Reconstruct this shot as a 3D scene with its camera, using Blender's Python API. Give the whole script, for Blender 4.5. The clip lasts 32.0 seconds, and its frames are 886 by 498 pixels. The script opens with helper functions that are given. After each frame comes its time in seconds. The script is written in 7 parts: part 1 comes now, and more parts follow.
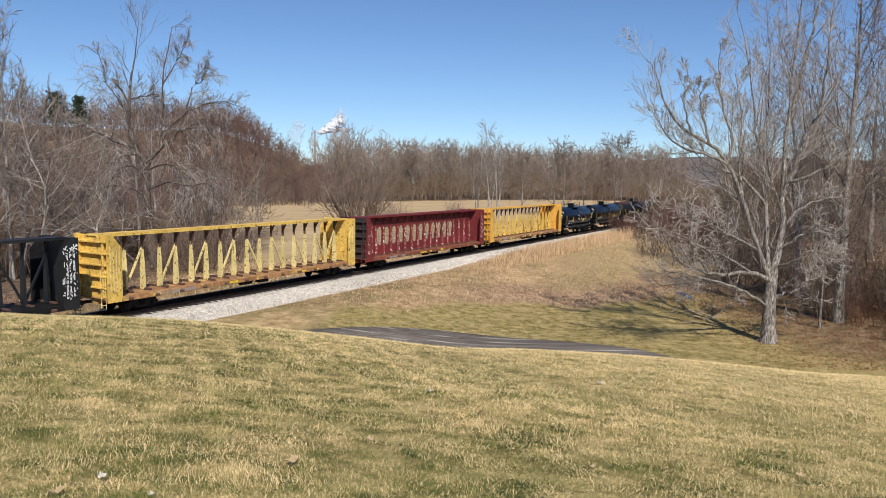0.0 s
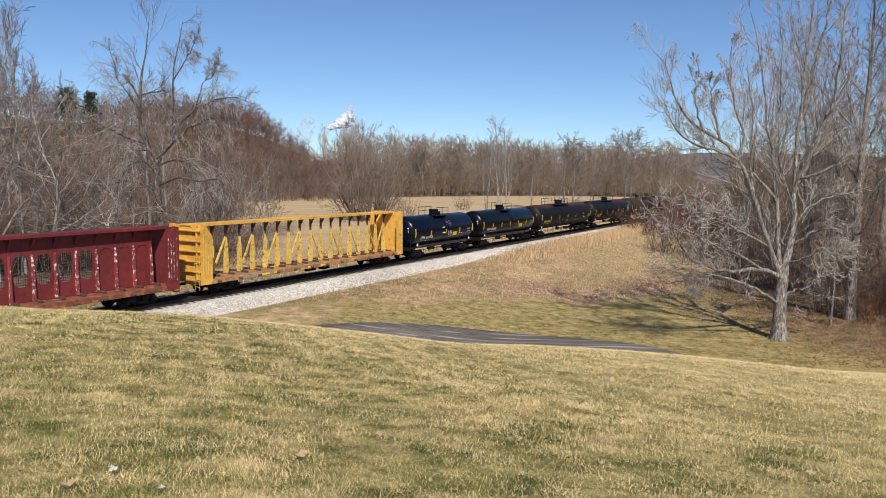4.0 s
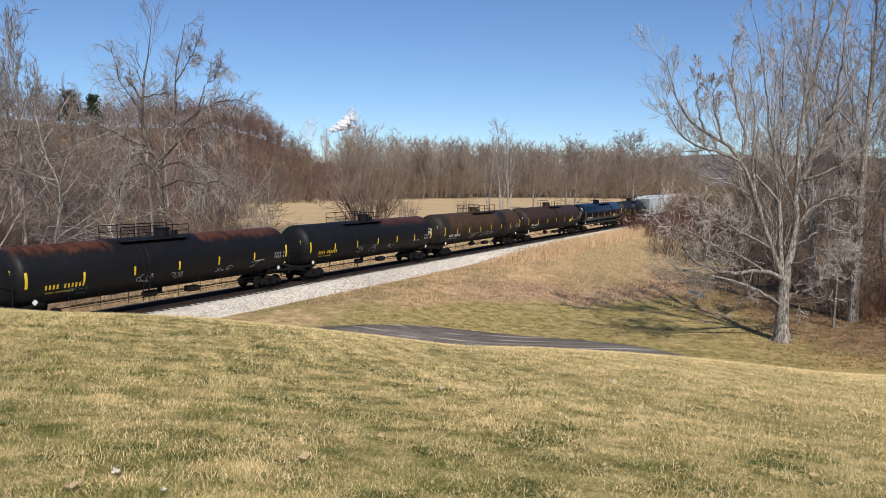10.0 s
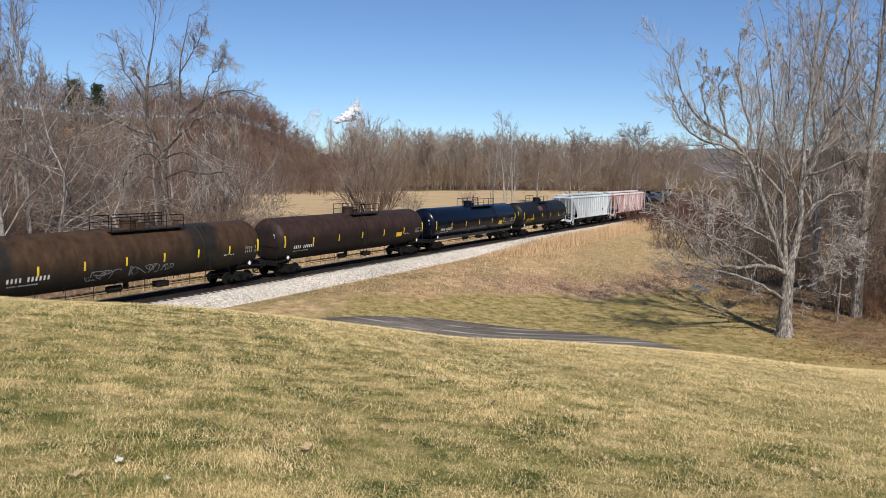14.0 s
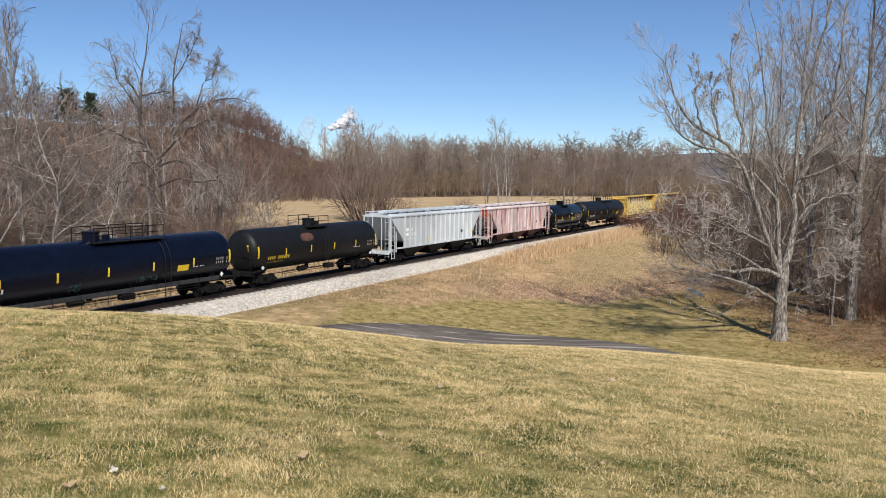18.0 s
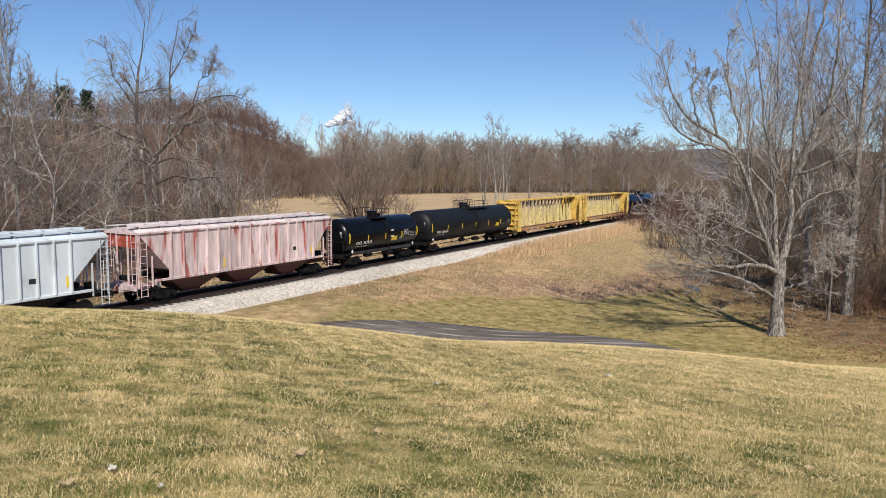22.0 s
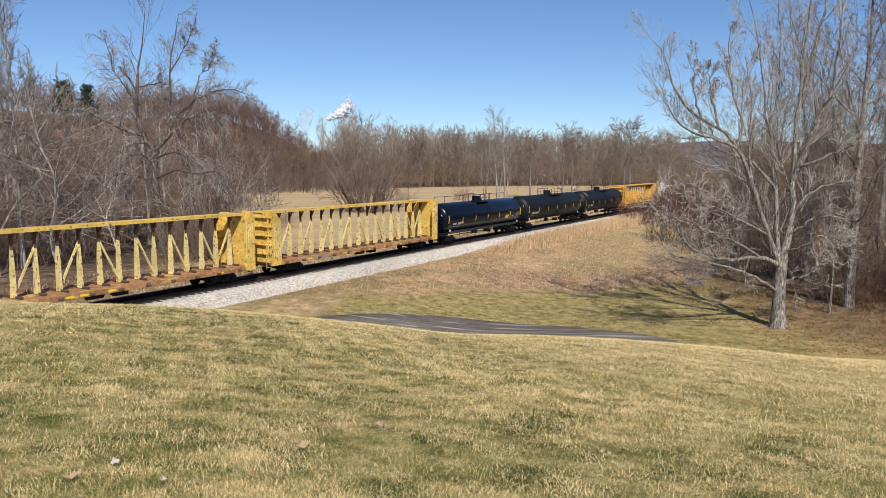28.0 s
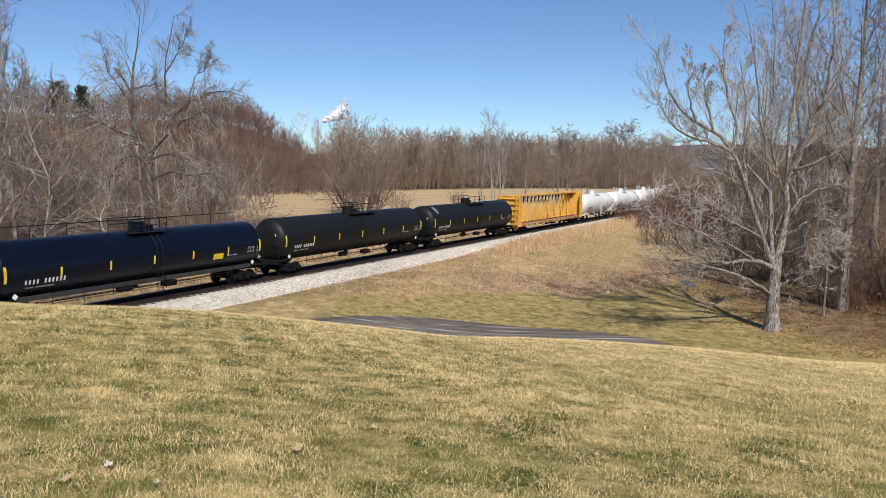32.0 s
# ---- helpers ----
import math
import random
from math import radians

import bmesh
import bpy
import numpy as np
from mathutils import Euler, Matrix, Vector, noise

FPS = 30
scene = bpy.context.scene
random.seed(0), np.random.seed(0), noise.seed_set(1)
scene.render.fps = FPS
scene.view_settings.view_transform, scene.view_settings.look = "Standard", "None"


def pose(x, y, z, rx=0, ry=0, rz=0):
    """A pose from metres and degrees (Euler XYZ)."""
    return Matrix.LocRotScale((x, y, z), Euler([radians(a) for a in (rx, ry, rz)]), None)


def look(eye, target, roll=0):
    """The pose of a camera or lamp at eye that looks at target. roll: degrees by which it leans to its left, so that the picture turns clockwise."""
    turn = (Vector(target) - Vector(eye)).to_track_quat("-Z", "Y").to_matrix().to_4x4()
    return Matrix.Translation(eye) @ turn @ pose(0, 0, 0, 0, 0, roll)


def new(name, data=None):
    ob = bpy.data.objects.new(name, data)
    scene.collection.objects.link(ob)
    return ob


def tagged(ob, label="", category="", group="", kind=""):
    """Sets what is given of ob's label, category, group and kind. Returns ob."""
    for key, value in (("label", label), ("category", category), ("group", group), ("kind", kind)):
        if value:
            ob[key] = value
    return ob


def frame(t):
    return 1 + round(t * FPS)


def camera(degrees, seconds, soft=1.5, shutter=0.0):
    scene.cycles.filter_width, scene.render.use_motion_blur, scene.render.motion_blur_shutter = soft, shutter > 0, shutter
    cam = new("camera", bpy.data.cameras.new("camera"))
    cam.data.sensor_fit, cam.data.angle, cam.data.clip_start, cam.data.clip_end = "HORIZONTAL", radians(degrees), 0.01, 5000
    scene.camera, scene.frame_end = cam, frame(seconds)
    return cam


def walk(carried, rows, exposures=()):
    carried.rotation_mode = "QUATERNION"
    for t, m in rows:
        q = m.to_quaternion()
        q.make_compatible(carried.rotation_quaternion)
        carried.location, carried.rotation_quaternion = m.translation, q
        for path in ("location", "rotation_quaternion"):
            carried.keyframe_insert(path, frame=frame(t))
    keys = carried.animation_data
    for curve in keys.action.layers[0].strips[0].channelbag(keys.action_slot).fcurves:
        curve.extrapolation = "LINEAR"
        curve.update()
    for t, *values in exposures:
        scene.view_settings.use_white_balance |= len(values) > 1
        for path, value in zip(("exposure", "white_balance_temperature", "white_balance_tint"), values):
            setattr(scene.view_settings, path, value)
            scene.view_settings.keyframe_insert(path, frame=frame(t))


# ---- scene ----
from math import copysign, cos, pi, sin, sqrt

# ---------------------------------------------------------------- camera
# The eye stands on a lawn 8.2 m above the rail heads; the hand only sways.
EYE = (0.0, 0.0, 8.22)
# seconds, turn to the right, tilt down, lean (degrees)
PATH = [
    (0, -0.00, 5.59, 0.81), (0.5, -0.10, 5.63, 0.83), (1, -0.20, 5.68, 0.80), (1.5, -0.28, 5.70, 0.85),
    (2, -0.39, 5.69, 0.87), (2.5, -0.53, 5.68, 0.84), (3, -0.64, 5.68, 0.84), (3.5, -0.71, 5.77, 0.88),
    (5.5, -0.77, 6.44, 0.82), (6, -0.76, 6.54, 0.79), (6.5, -0.77, 6.54, 0.83), (7, -0.79, 6.47, 0.83),
    (7.5, -0.83, 6.33, 0.86), (8, -0.82, 6.13, 0.99), (8.5, -0.82, 5.95, 1.00), (9, -0.86, 5.84, 0.92),
    (9.5, -0.89, 5.80, 0.84), (10, -0.88, 5.77, 0.80), (10.5, -0.89, 5.76, 0.71), (11, -0.82, 5.80, 0.71),
    (11.5, -0.82, 5.89, 0.69), (12, -0.85, 6.00, 0.75), (12.5, -0.92, 6.15, 0.79), (13, -1.01, 6.30, 0.90),
    (13.5, -1.08, 6.38, 1.05), (14, -1.14, 6.39, 1.21), (14.5, -1.16, 6.34, 1.33), (16.5, -0.99, 5.99, 1.19),
    (17, -0.92, 5.95, 1.08), (17.5, -0.81, 5.90, 0.91), (18, -0.75, 5.89, 0.79), (18.5, -0.71, 5.93, 0.69),
    (19, -0.68, 6.00, 0.60), (19.5, -0.62, 6.05, 0.57), (20, -0.59, 6.11, 0.56), (20.5, -0.56, 6.16, 0.57),
    (21, -0.54, 6.19, 0.58), (21.5, -0.56, 6.19, 0.60), (22, -0.55, 6.15, 0.62), (22.5, -0.54, 6.12, 0.67),
    (23, -0.54, 6.12, 0.67), (23.5, -0.54, 6.18, 0.69), (24, -0.58, 6.28, 0.63), (24.5, -0.60, 6.39, 0.55),
    (25, -0.60, 6.53, 0.47), (25.5, -0.62, 6.60, 0.46), (27.5, -0.67, 6.69, 0.49), (28, -0.64, 6.66, 0.44),
    (28.5, -0.62, 6.62, 0.48), (29, -0.57, 6.58, 0.42), (29.5, -0.51, 6.58, 0.42), (30, -0.45, 6.58, 0.49),
    (30.5, -0.41, 6.54, 0.54), (31, -0.39, 6.49, 0.58), (31.5, -0.33, 6.47, 0.58), (32, -0.26, 6.47, 0.61),
]

def aim(turn, tilt, lean):
    a, b = radians(turn), radians(tilt)
    to = (EYE[0] + sin(a) * cos(b), EYE[1] + cos(a) * cos(b), EYE[2] - sin(b))
    return look(EYE, to, lean)


cam = camera(62.85, 32.0, soft=0.75)
walk(cam, [(t, aim(p, q, r)) for t, p, q, r in PATH], exposures=[(0, 0.0), (32, 0.0)])

# ---------------------------------------------------------------- light
SUN_AZ = radians(168)      # from +y, clockwise: behind the eye, a little to its right
SUN_EL = radians(44)
world = bpy.data.worlds.new("world")
scene.world = world
world.use_nodes = True
wn = world.node_tree.nodes
sky = wn.new("ShaderNodeTexSky")
sky.sky_type = "NISHITA"
sky.sun_disc = False
sky.sun_elevation, sky.sun_rotation = SUN_EL, SUN_AZ
sky.altitude, sky.air_density, sky.dust_density, sky.ozone_density = 1500, 1.0, 0.0, 2.2
tint = wn.new("ShaderNodeMix")
tint.data_type, tint.blend_type = "RGBA", "MULTIPLY"
tint.inputs[0].default_value = 1.0
tint.inputs[7].default_value = (0.82, 0.98, 1.19, 1)
world.node_tree.links.new(sky.outputs[0], tint.inputs[6])
world.node_tree.links.new(tint.outputs[2], wn["Background"].inputs[0])
wn["Background"].inputs[1].default_value = 0.092
sun = new("sun", bpy.data.lights.new("sun", "SUN"))
sun.data.energy, sun.data.angle, sun.data.color = 4.8, radians(0.53), (1.0, 0.95, 0.87)
sun.matrix_world = look((sin(SUN_AZ) * cos(SUN_EL) * 100, cos(SUN_AZ) * cos(SUN_EL) * 100, sin(SUN_EL) * 100), (0, 0, 0))

# ---------------------------------------------------------------- the track's line
TRACK_AZ = radians(29.515)
D = 38.13                                   # from the eye to the centre line
DX, DY = sin(TRACK_AZ), cos(TRACK_AZ)       # along the track, away from the eye
NX, NY = DY, -DX                            # across it, towards the eye
TURN = 90 - math.degrees(TRACK_AZ)


def on_track(u, lat=0.0, z=0.0):
    return (-NX * D + DX * u + NX * lat, -NY * D + DY * u + NY * lat, z)


def track_pose(u, lat=0.0, z=0.0):
    x, y, z = on_track(u, lat, z)
    return pose(x, y, z, 0, 0, TURN)


# ---------------------------------------------------------------- materials
def mat(name, base, rough=0.7, metal=0.0, grain=20.0, vary=0.25, stain=None, stain_at=0.5, stain_scale=2.0,
        bump=0.1, bump_scale=60.0, spread=0.0, stretch=(1, 1, 1), spec=0.5, coat=0.0):
    """Noise-varied paint, metal, earth or bark: two scales of colour, a stain of its own shape, fine relief."""
    m = bpy.data.materials.new(name)
    m.use_nodes = True
    nt = m.node_tree
    n, l = nt.nodes, nt.links
    b = n["Principled BSDF"]
    b.inputs["Roughness"].default_value, b.inputs["Metallic"].default_value = rough, metal
    b.inputs["Specular IOR Level"].default_value = spec
    b.inputs["Coat Weight"].default_value = coat
    tc = n.new("ShaderNodeTexCoord")
    mp = n.new("ShaderNodeMapping")
    mp.inputs["Scale"].default_value = stretch
    l.new(tc.outputs["Object"], mp.inputs[0])

    def noise_tex(scale, detail=4.0):
        t = n.new("ShaderNodeTexNoise")
        t.inputs["Scale"].default_value, t.inputs["Detail"].default_value = scale, detail
        l.new(mp.outputs[0], t.inputs["Vector"])
        return t

    def ramp(src, lo, hi, c0, c1):
        r = n.new("ShaderNodeValToRGB")
        r.color_ramp.elements[0].position, r.color_ramp.elements[1].position = lo, hi
        r.color_ramp.elements[0].color, r.color_ramp.elements[1].color = (*c0, 1), (*c1, 1)
        l.new(src, r.inputs[0])
        return r.outputs[0]

    dark, light = [c * (1 - vary) for c in base], [min(1, c * (1 + vary)) for c in base]
    col = ramp(noise_tex(grain, 6).outputs[0], 0.3, 0.7, dark, light)
    big = ramp(noise_tex(grain * 0.12, 3).outputs[0], 0.3, 0.7, (0.78, 0.78, 0.78), (1.18, 1.18, 1.18))
    mul = n.new("ShaderNodeMix")
    mul.data_type, mul.blend_type = "RGBA", "MULTIPLY"
    mul.inputs[0].default_value = 1.0
    l.new(col, mul.inputs[6]), l.new(big, mul.inputs[7])
    out = mul.outputs[2]
    if stain:
        t = noise_tex(stain_scale, 8)
        mask = ramp(t.outputs[0], stain_at, stain_at + 0.12, (0, 0, 0), (1, 1, 1))
        mx = n.new("ShaderNodeMix")
        mx.data_type = "RGBA"
        mx.inputs[7].default_value = (*stain, 1)
        l.new(mask, mx.inputs[0]), l.new(out, mx.inputs[6])
        out = mx.outputs[2]
    if spread:
        oi = n.new("ShaderNodeObjectInfo")
        hsv = n.new("ShaderNodeHueSaturation")
        mr = n.new("ShaderNodeMapRange")
        mr.inputs[3].default_value, mr.inputs[4].default_value = 1 - spread, 1 + spread
        l.new(oi.outputs["Random"], mr.inputs[0]), l.new(mr.outputs[0], hsv.inputs["Value"]), l.new(out, hsv.inputs["Color"])
        out = hsv.outputs[0]
    l.new(out, b.inputs["Base Color"])
    if bump:
        bn = n.new("ShaderNodeBump")
        bn.inputs["Strength"].default_value, bn.inputs["Distance"].default_value = bump, 0.03
        l.new(noise_tex(bump_scale, 3).outputs[0], bn.inputs["Height"])
        l.new(bn.outputs[0], b.inputs["Normal"])
    return m


yellow_paint = mat("yellow_paint", (0.70, 0.46, 0.10), 0.6, vary=0.2, grain=5, stain=(0.17, 0.075, 0.035), stain_at=0.57, stain_scale=4.0)
pale_yellow_paint = mat("pale_yellow_paint", (0.74, 0.60, 0.25), 0.65, vary=0.25, grain=5, stain=(0.16, 0.085, 0.045), stain_at=0.55, stain_scale=5.0)
orange_paint = mat("orange_paint", (0.74, 0.40, 0.07), 0.6, vary=0.15, grain=3, stain=(0.30, 0.12, 0.04), stain_at=0.64, stain_scale=2.5)
worn_deck = mat("worn_deck", (0.34, 0.17, 0.07), 0.8, vary=0.35, grain=5, stain=(0.60, 0.40, 0.12), stain_at=0.56, stain_scale=1.6)
red_paint = mat("red_paint", (0.17, 0.021, 0.022), 0.65, vary=0.2, grain=3, stain=(0.12, 0.03, 0.02), stain_at=0.6)
rusty_red_deck = mat("rusty_red_deck", (0.20, 0.055, 0.03), 0.8, vary=0.35, grain=5, stain=(0.36, 0.15, 0.06), stain_at=0.52, stain_scale=2.0)
sooty_red = mat("sooty_red", (0.035, 0.026, 0.026), 0.8, vary=0.3, grain=3, stain=(0.10, 0.03, 0.028), stain_at=0.6)
chipped_red = mat("chipped_red", (0.24, 0.04, 0.04), 0.65, vary=0.2, grain=3, stain=(0.78, 0.74, 0.70), stain_at=0.54, stain_scale=5.5)
black_paint = mat("black_paint", (0.013, 0.0135, 0.015), 0.5, vary=0.25, grain=3, stain=(0.05, 0.03, 0.02), stain_at=0.62)
tank_black = mat("tank_black", (0.0036, 0.004, 0.0055), 0.28, vary=0.2, grain=1.5, stain=(0.011, 0.0105, 0.010), stain_at=0.6, stain_scale=0.8, bump=0.02, spec=0.24)
tank_navy = mat("tank_navy", (0.0035, 0.0058, 0.0150), 0.26, vary=0.2, grain=1.5, bump=0.02, spec=0.24)
tank_charcoal = mat("tank_charcoal", (0.0095, 0.0098, 0.0105), 0.5, vary=0.2, grain=2, bump=0.03, spec=0.24)
tank_white = mat("tank_white", (0.74, 0.73, 0.71), 0.5, vary=0.06, grain=2, stain=(0.50, 0.46, 0.42), stain_at=0.62, stain_scale=0.9, bump=0.02)
hopper_grey = mat("hopper_grey", (0.54, 0.575, 0.59), 0.55, vary=0.06, grain=2, stain=(0.46, 0.48, 0.485), stain_at=0.58, stain_scale=1.2, bump=0.02, stretch=(1, 1, 0.3))
hopper_pink = mat("hopper_pink", (0.60, 0.475, 0.455), 0.65, vary=0.28, grain=3, stain=(0.34, 0.10, 0.085), stain_at=0.53, stain_scale=1.5, bump=0.03, stretch=(1.6, 1, 0.22))
hopper_end_red = mat("hopper_end_red", (0.42, 0.075, 0.045), 0.6, vary=0.2, grain=3, stain=(0.55, 0.40, 0.37), stain_at=0.6)
hopper_trim = mat("hopper_trim", (0.62, 0.47, 0.44), 0.6, vary=0.15, grain=5, stain=(0.42, 0.13, 0.10), stain_at=0.60, stain_scale=3)
hopper_roof = mat("hopper_roof", (0.66, 0.57, 0.54), 0.65, vary=0.12, grain=2, stain=(0.50, 0.28, 0.24), stain_at=0.60, stain_scale=1.5)
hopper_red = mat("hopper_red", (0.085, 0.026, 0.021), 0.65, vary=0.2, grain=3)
white_paint = mat("white_paint", (0.78, 0.78, 0.76), 0.6, vary=0.08, grain=6)
yellow_mark = mat("yellow_mark", (0.80, 0.56, 0.03), 0.45, vary=0.06, grain=6)
steel_dark = mat("steel_dark", (0.008, 0.007, 0.0065), 0.7, metal=0.2, vary=0.3, grain=8, stain=(0.055, 0.028, 0.017), stain_at=0.66, spec=0.35)
steel_rust_and_shade = mat("steel_rust_and_shade", (0.12, 0.07, 0.05), 0.75, metal=0.2, vary=0.3, grain=8)
rail_steel = mat("rail_steel", (0.10, 0.065, 0.05), 0.5, metal=0.6, vary=0.2, grain=10)
tie_wood = mat("tie_wood", (0.015, 0.011, 0.009), 0.9, vary=0.4, grain=8, spread=0.35, bump=0.4, stretch=(1, 0.2, 1))
ballast_stone = mat("ballast_stone", (0.50, 0.45, 0.385), 0.9, vary=0.6, grain=9, bump=0.6, bump_scale=14, stain=(0.28, 0.25, 0.225), stain_at=0.58, stain_scale=5)
shaded_dirty_ballast = mat("shaded_dirty_ballast", (0.024, 0.019, 0.016), 0.95, vary=0.4, grain=9, bump=0.6, bump_scale=14)
asphalt = mat("asphalt", (0.165, 0.14, 0.118), 0.97, vary=0.35, grain=9, stain=(0.46, 0.41, 0.35), stain_at=0.54, stain_scale=2.2, bump=0.2, stretch=(0.05, 1, 1), spec=0.08)
bark_grey = mat("bark_grey", (0.225, 0.195, 0.168), 0.95, vary=0.75, grain=11, spread=0.15, bump=1.0, bump_scale=14, stretch=(1, 1, 0.3), stain=(0.46, 0.43, 0.385), stain_at=0.55, stain_scale=9, spec=0.1)
bark_pale = mat("bark_pale", (0.37, 0.33, 0.29), 0.9, vary=0.5, grain=5, spread=0.12, bump=0.5, bump_scale=12, stretch=(1, 1, 0.3))
twig_grey = mat("twig_grey", (0.245, 0.195, 0.165), 0.9, vary=0.3, grain=1.2, spread=0.15, bump=0)
bark_dark = mat("bark_dark", (0.11, 0.088, 0.075), 0.95, vary=0.6, grain=7, bump=0.9, bump_scale=12, stretch=(1, 1, 0.3), stain=(0.30, 0.27, 0.24), stain_at=0.56, stain_scale=6, spec=0.1)
twig_brown = mat("twig_brown", (0.24, 0.175, 0.135), 0.9, vary=0.35, grain=0.6, spread=0.2, bump=0)
twig_red = mat("twig_red", (0.155, 0.075, 0.055), 0.9, vary=0.35, grain=0.6, spread=0.2, bump=0)
bud_brown = mat("bud_brown", (0.075, 0.042, 0.034), 0.9, vary=0.3, grain=4, bump=0)
leaf_dead = mat("leaf_dead", (0.50, 0.36, 0.20), 0.8, vary=0.3, grain=30)
leaf_bleached = mat("leaf_bleached", (0.55, 0.50, 0.42), 0.8, vary=0.2, grain=30)
stencil_grey = mat("stencil_grey", (0.30, 0.30, 0.29), 0.6, vary=0.15, grain=8)
graffiti_grey = mat("graffiti_grey", (0.26, 0.27, 0.29), 0.6, vary=0.2, grain=4)
graffiti_teal = mat("graffiti_teal", (0.03, 0.12, 0.13), 0.6, vary=0.3, grain=4)
graffiti_violet = mat("graffiti_violet", (0.16, 0.12, 0.22), 0.6, vary=0.2, grain=4)
rust_patch = mat("rust_patch", (0.105, 0.045, 0.030), 0.8, vary=0.35, grain=4, stain=(0.06, 0.03, 0.025), stain_at=0.52, stain_scale=1.2)
pale_scuff = mat("pale_scuff", (0.16, 0.16, 0.16), 0.7, vary=0.3, grain=4)
conifer_green = mat("conifer_green", (0.030, 0.045, 0.022), 0.9, vary=0.4, grain=2, bump=0)
concrete = mat("concrete", (0.40, 0.38, 0.36), 0.85, vary=0.15, grain=0.5)


def isl_twig(name, lo, hi):
    """Twigs, stones or leaves whose colour differs from piece to piece."""
    m = bpy.data.materials.new(name)
    m.use_nodes = True
    n, l = m.node_tree.nodes, m.node_tree.links
    b = n["Principled BSDF"]
    b.inputs["Roughness"].default_value = 0.95
    b.inputs["Specular IOR Level"].default_value = 0.1
    g = n.new("ShaderNodeNewGeometry")
    t = n.new("ShaderNodeTexNoise")
    t.inputs["Scale"].default_value = 0.05
    l.new(g.outputs["Position"], t.inputs["Vector"])
    ad = n.new("ShaderNodeMath")
    ad.operation = "MULTIPLY_ADD"
    ad.inputs[1].default_value, ad.inputs[2].default_value = 0.6, -0.05
    l.new(t.outputs[0], ad.inputs[0])
    sm = n.new("ShaderNodeMath")
    sm.operation = "MULTIPLY_ADD"
    sm.inputs[1].default_value = 0.5
    l.new(g.outputs["Random Per Island"], sm.inputs[0]), l.new(ad.outputs[0], sm.inputs[2])
    rp = n.new("ShaderNodeValToRGB")
    rp.color_ramp.elements[0].position, rp.color_ramp.elements[1].position = 0.15, 0.75
    rp.color_ramp.elements[0].color, rp.color_ramp.elements[1].color = (*lo, 1), (*hi, 1)
    l.new(sm.outputs[0], rp.inputs[0]), l.new(rp.outputs[0], b.inputs["Base Color"])
    return m


mixed_twig = isl_twig("mixed_twig", (0.045, 0.028, 0.020), (0.39, 0.31, 0.255))
spray_twig = isl_twig("spray_twig", (0.10, 0.08, 0.066), (0.58, 0.51, 0.45))
yard_twig = isl_twig("yard_twig", (0.075, 0.058, 0.048), (0.62, 0.55, 0.48))
loose_stone = isl_twig("loose_stone", (0.16, 0.135, 0.115), (0.86, 0.79, 0.69))


def rusted_shell(name, base, rust, z0, z1, spans=((-20, 20),), rough=0.55, speck=None):
    """Tank paint with rust that has run from the top: spans are stretches along the car, z0 to z1 where it fades in."""
    m = mat(name, base, rough, vary=0.25, grain=2, stain=speck, stain_at=0.60, stain_scale=0.6, bump=0.04, spec=0.22)
    n, l = m.node_tree.nodes, m.node_tree.links
    b = n["Principled BSDF"]
    paint = b.inputs["Base Color"].links[0].from_socket
    tc, xyz = n.new("ShaderNodeTexCoord"), n.new("ShaderNodeSeparateXYZ")
    l.new(tc.outputs["Object"], xyz.inputs[0])
    t = n.new("ShaderNodeTexNoise")
    t.inputs["Scale"].default_value, t.inputs["Detail"].default_value, t.inputs["Roughness"].default_value = 1.6, 9, 0.65
    mp = n.new("ShaderNodeMapping")
    mp.inputs["Scale"].default_value = (1.4, 1, 0.5)
    l.new(tc.outputs["Object"], mp.inputs[0]), l.new(mp.outputs[0], t.inputs["Vector"])

    def math_node(op, a, c):
        k = n.new("ShaderNodeMath")
        k.operation = op
        for slot, v in zip(k.inputs, (a, c)):
            if isinstance(v, (int, float)):
                slot.default_value = v
            else:
                l.new(v, slot)
        return k.outputs[0]

    def fade(src, lo, hi):
        k = n.new("ShaderNodeMapRange")
        k.interpolation_type = "SMOOTHSTEP"
        k.inputs[1].default_value, k.inputs[2].default_value = lo, hi
        l.new(src, k.inputs[0])
        return k.outputs[0]
    ragged = math_node("MULTIPLY_ADD", t.outputs[0], 0.9)
    ragged.node.inputs[2].default_value = -0.45
    z = math_node("ADD", xyz.outputs[2], ragged)
    x = math_node("ADD", xyz.outputs[0], ragged)
    along = None
    for a, c in spans:
        here = math_node("MULTIPLY", fade(x, a - 0.3, a + 0.3), math_node("SUBTRACT", 1.0, fade(x, c - 0.3, c + 0.3)))
        along = here if along is None else math_node("MAXIMUM", along, here)
    mask = math_node("MULTIPLY", fade(z, z0, z1), along)
    shade = n.new("ShaderNodeValToRGB")
    shade.color_ramp.elements[0].position, shade.color_ramp.elements[1].position = 0.35, 0.68
    shade.color_ramp.elements[0].color = (*[q * 0.55 for q in rust], 1)
    shade.color_ramp.elements[1].color = (*[q * 1.35 for q in rust], 1)
    l.new(t.outputs[0], shade.inputs[0])
    mx = n.new("ShaderNodeMix")
    mx.data_type = "RGBA"
    l.new(mask, mx.inputs[0]), l.new(paint, mx.inputs[6]), l.new(shade.outputs[0], mx.inputs[7])
    l.new(mx.outputs[2], b.inputs["Base Color"])
    return m


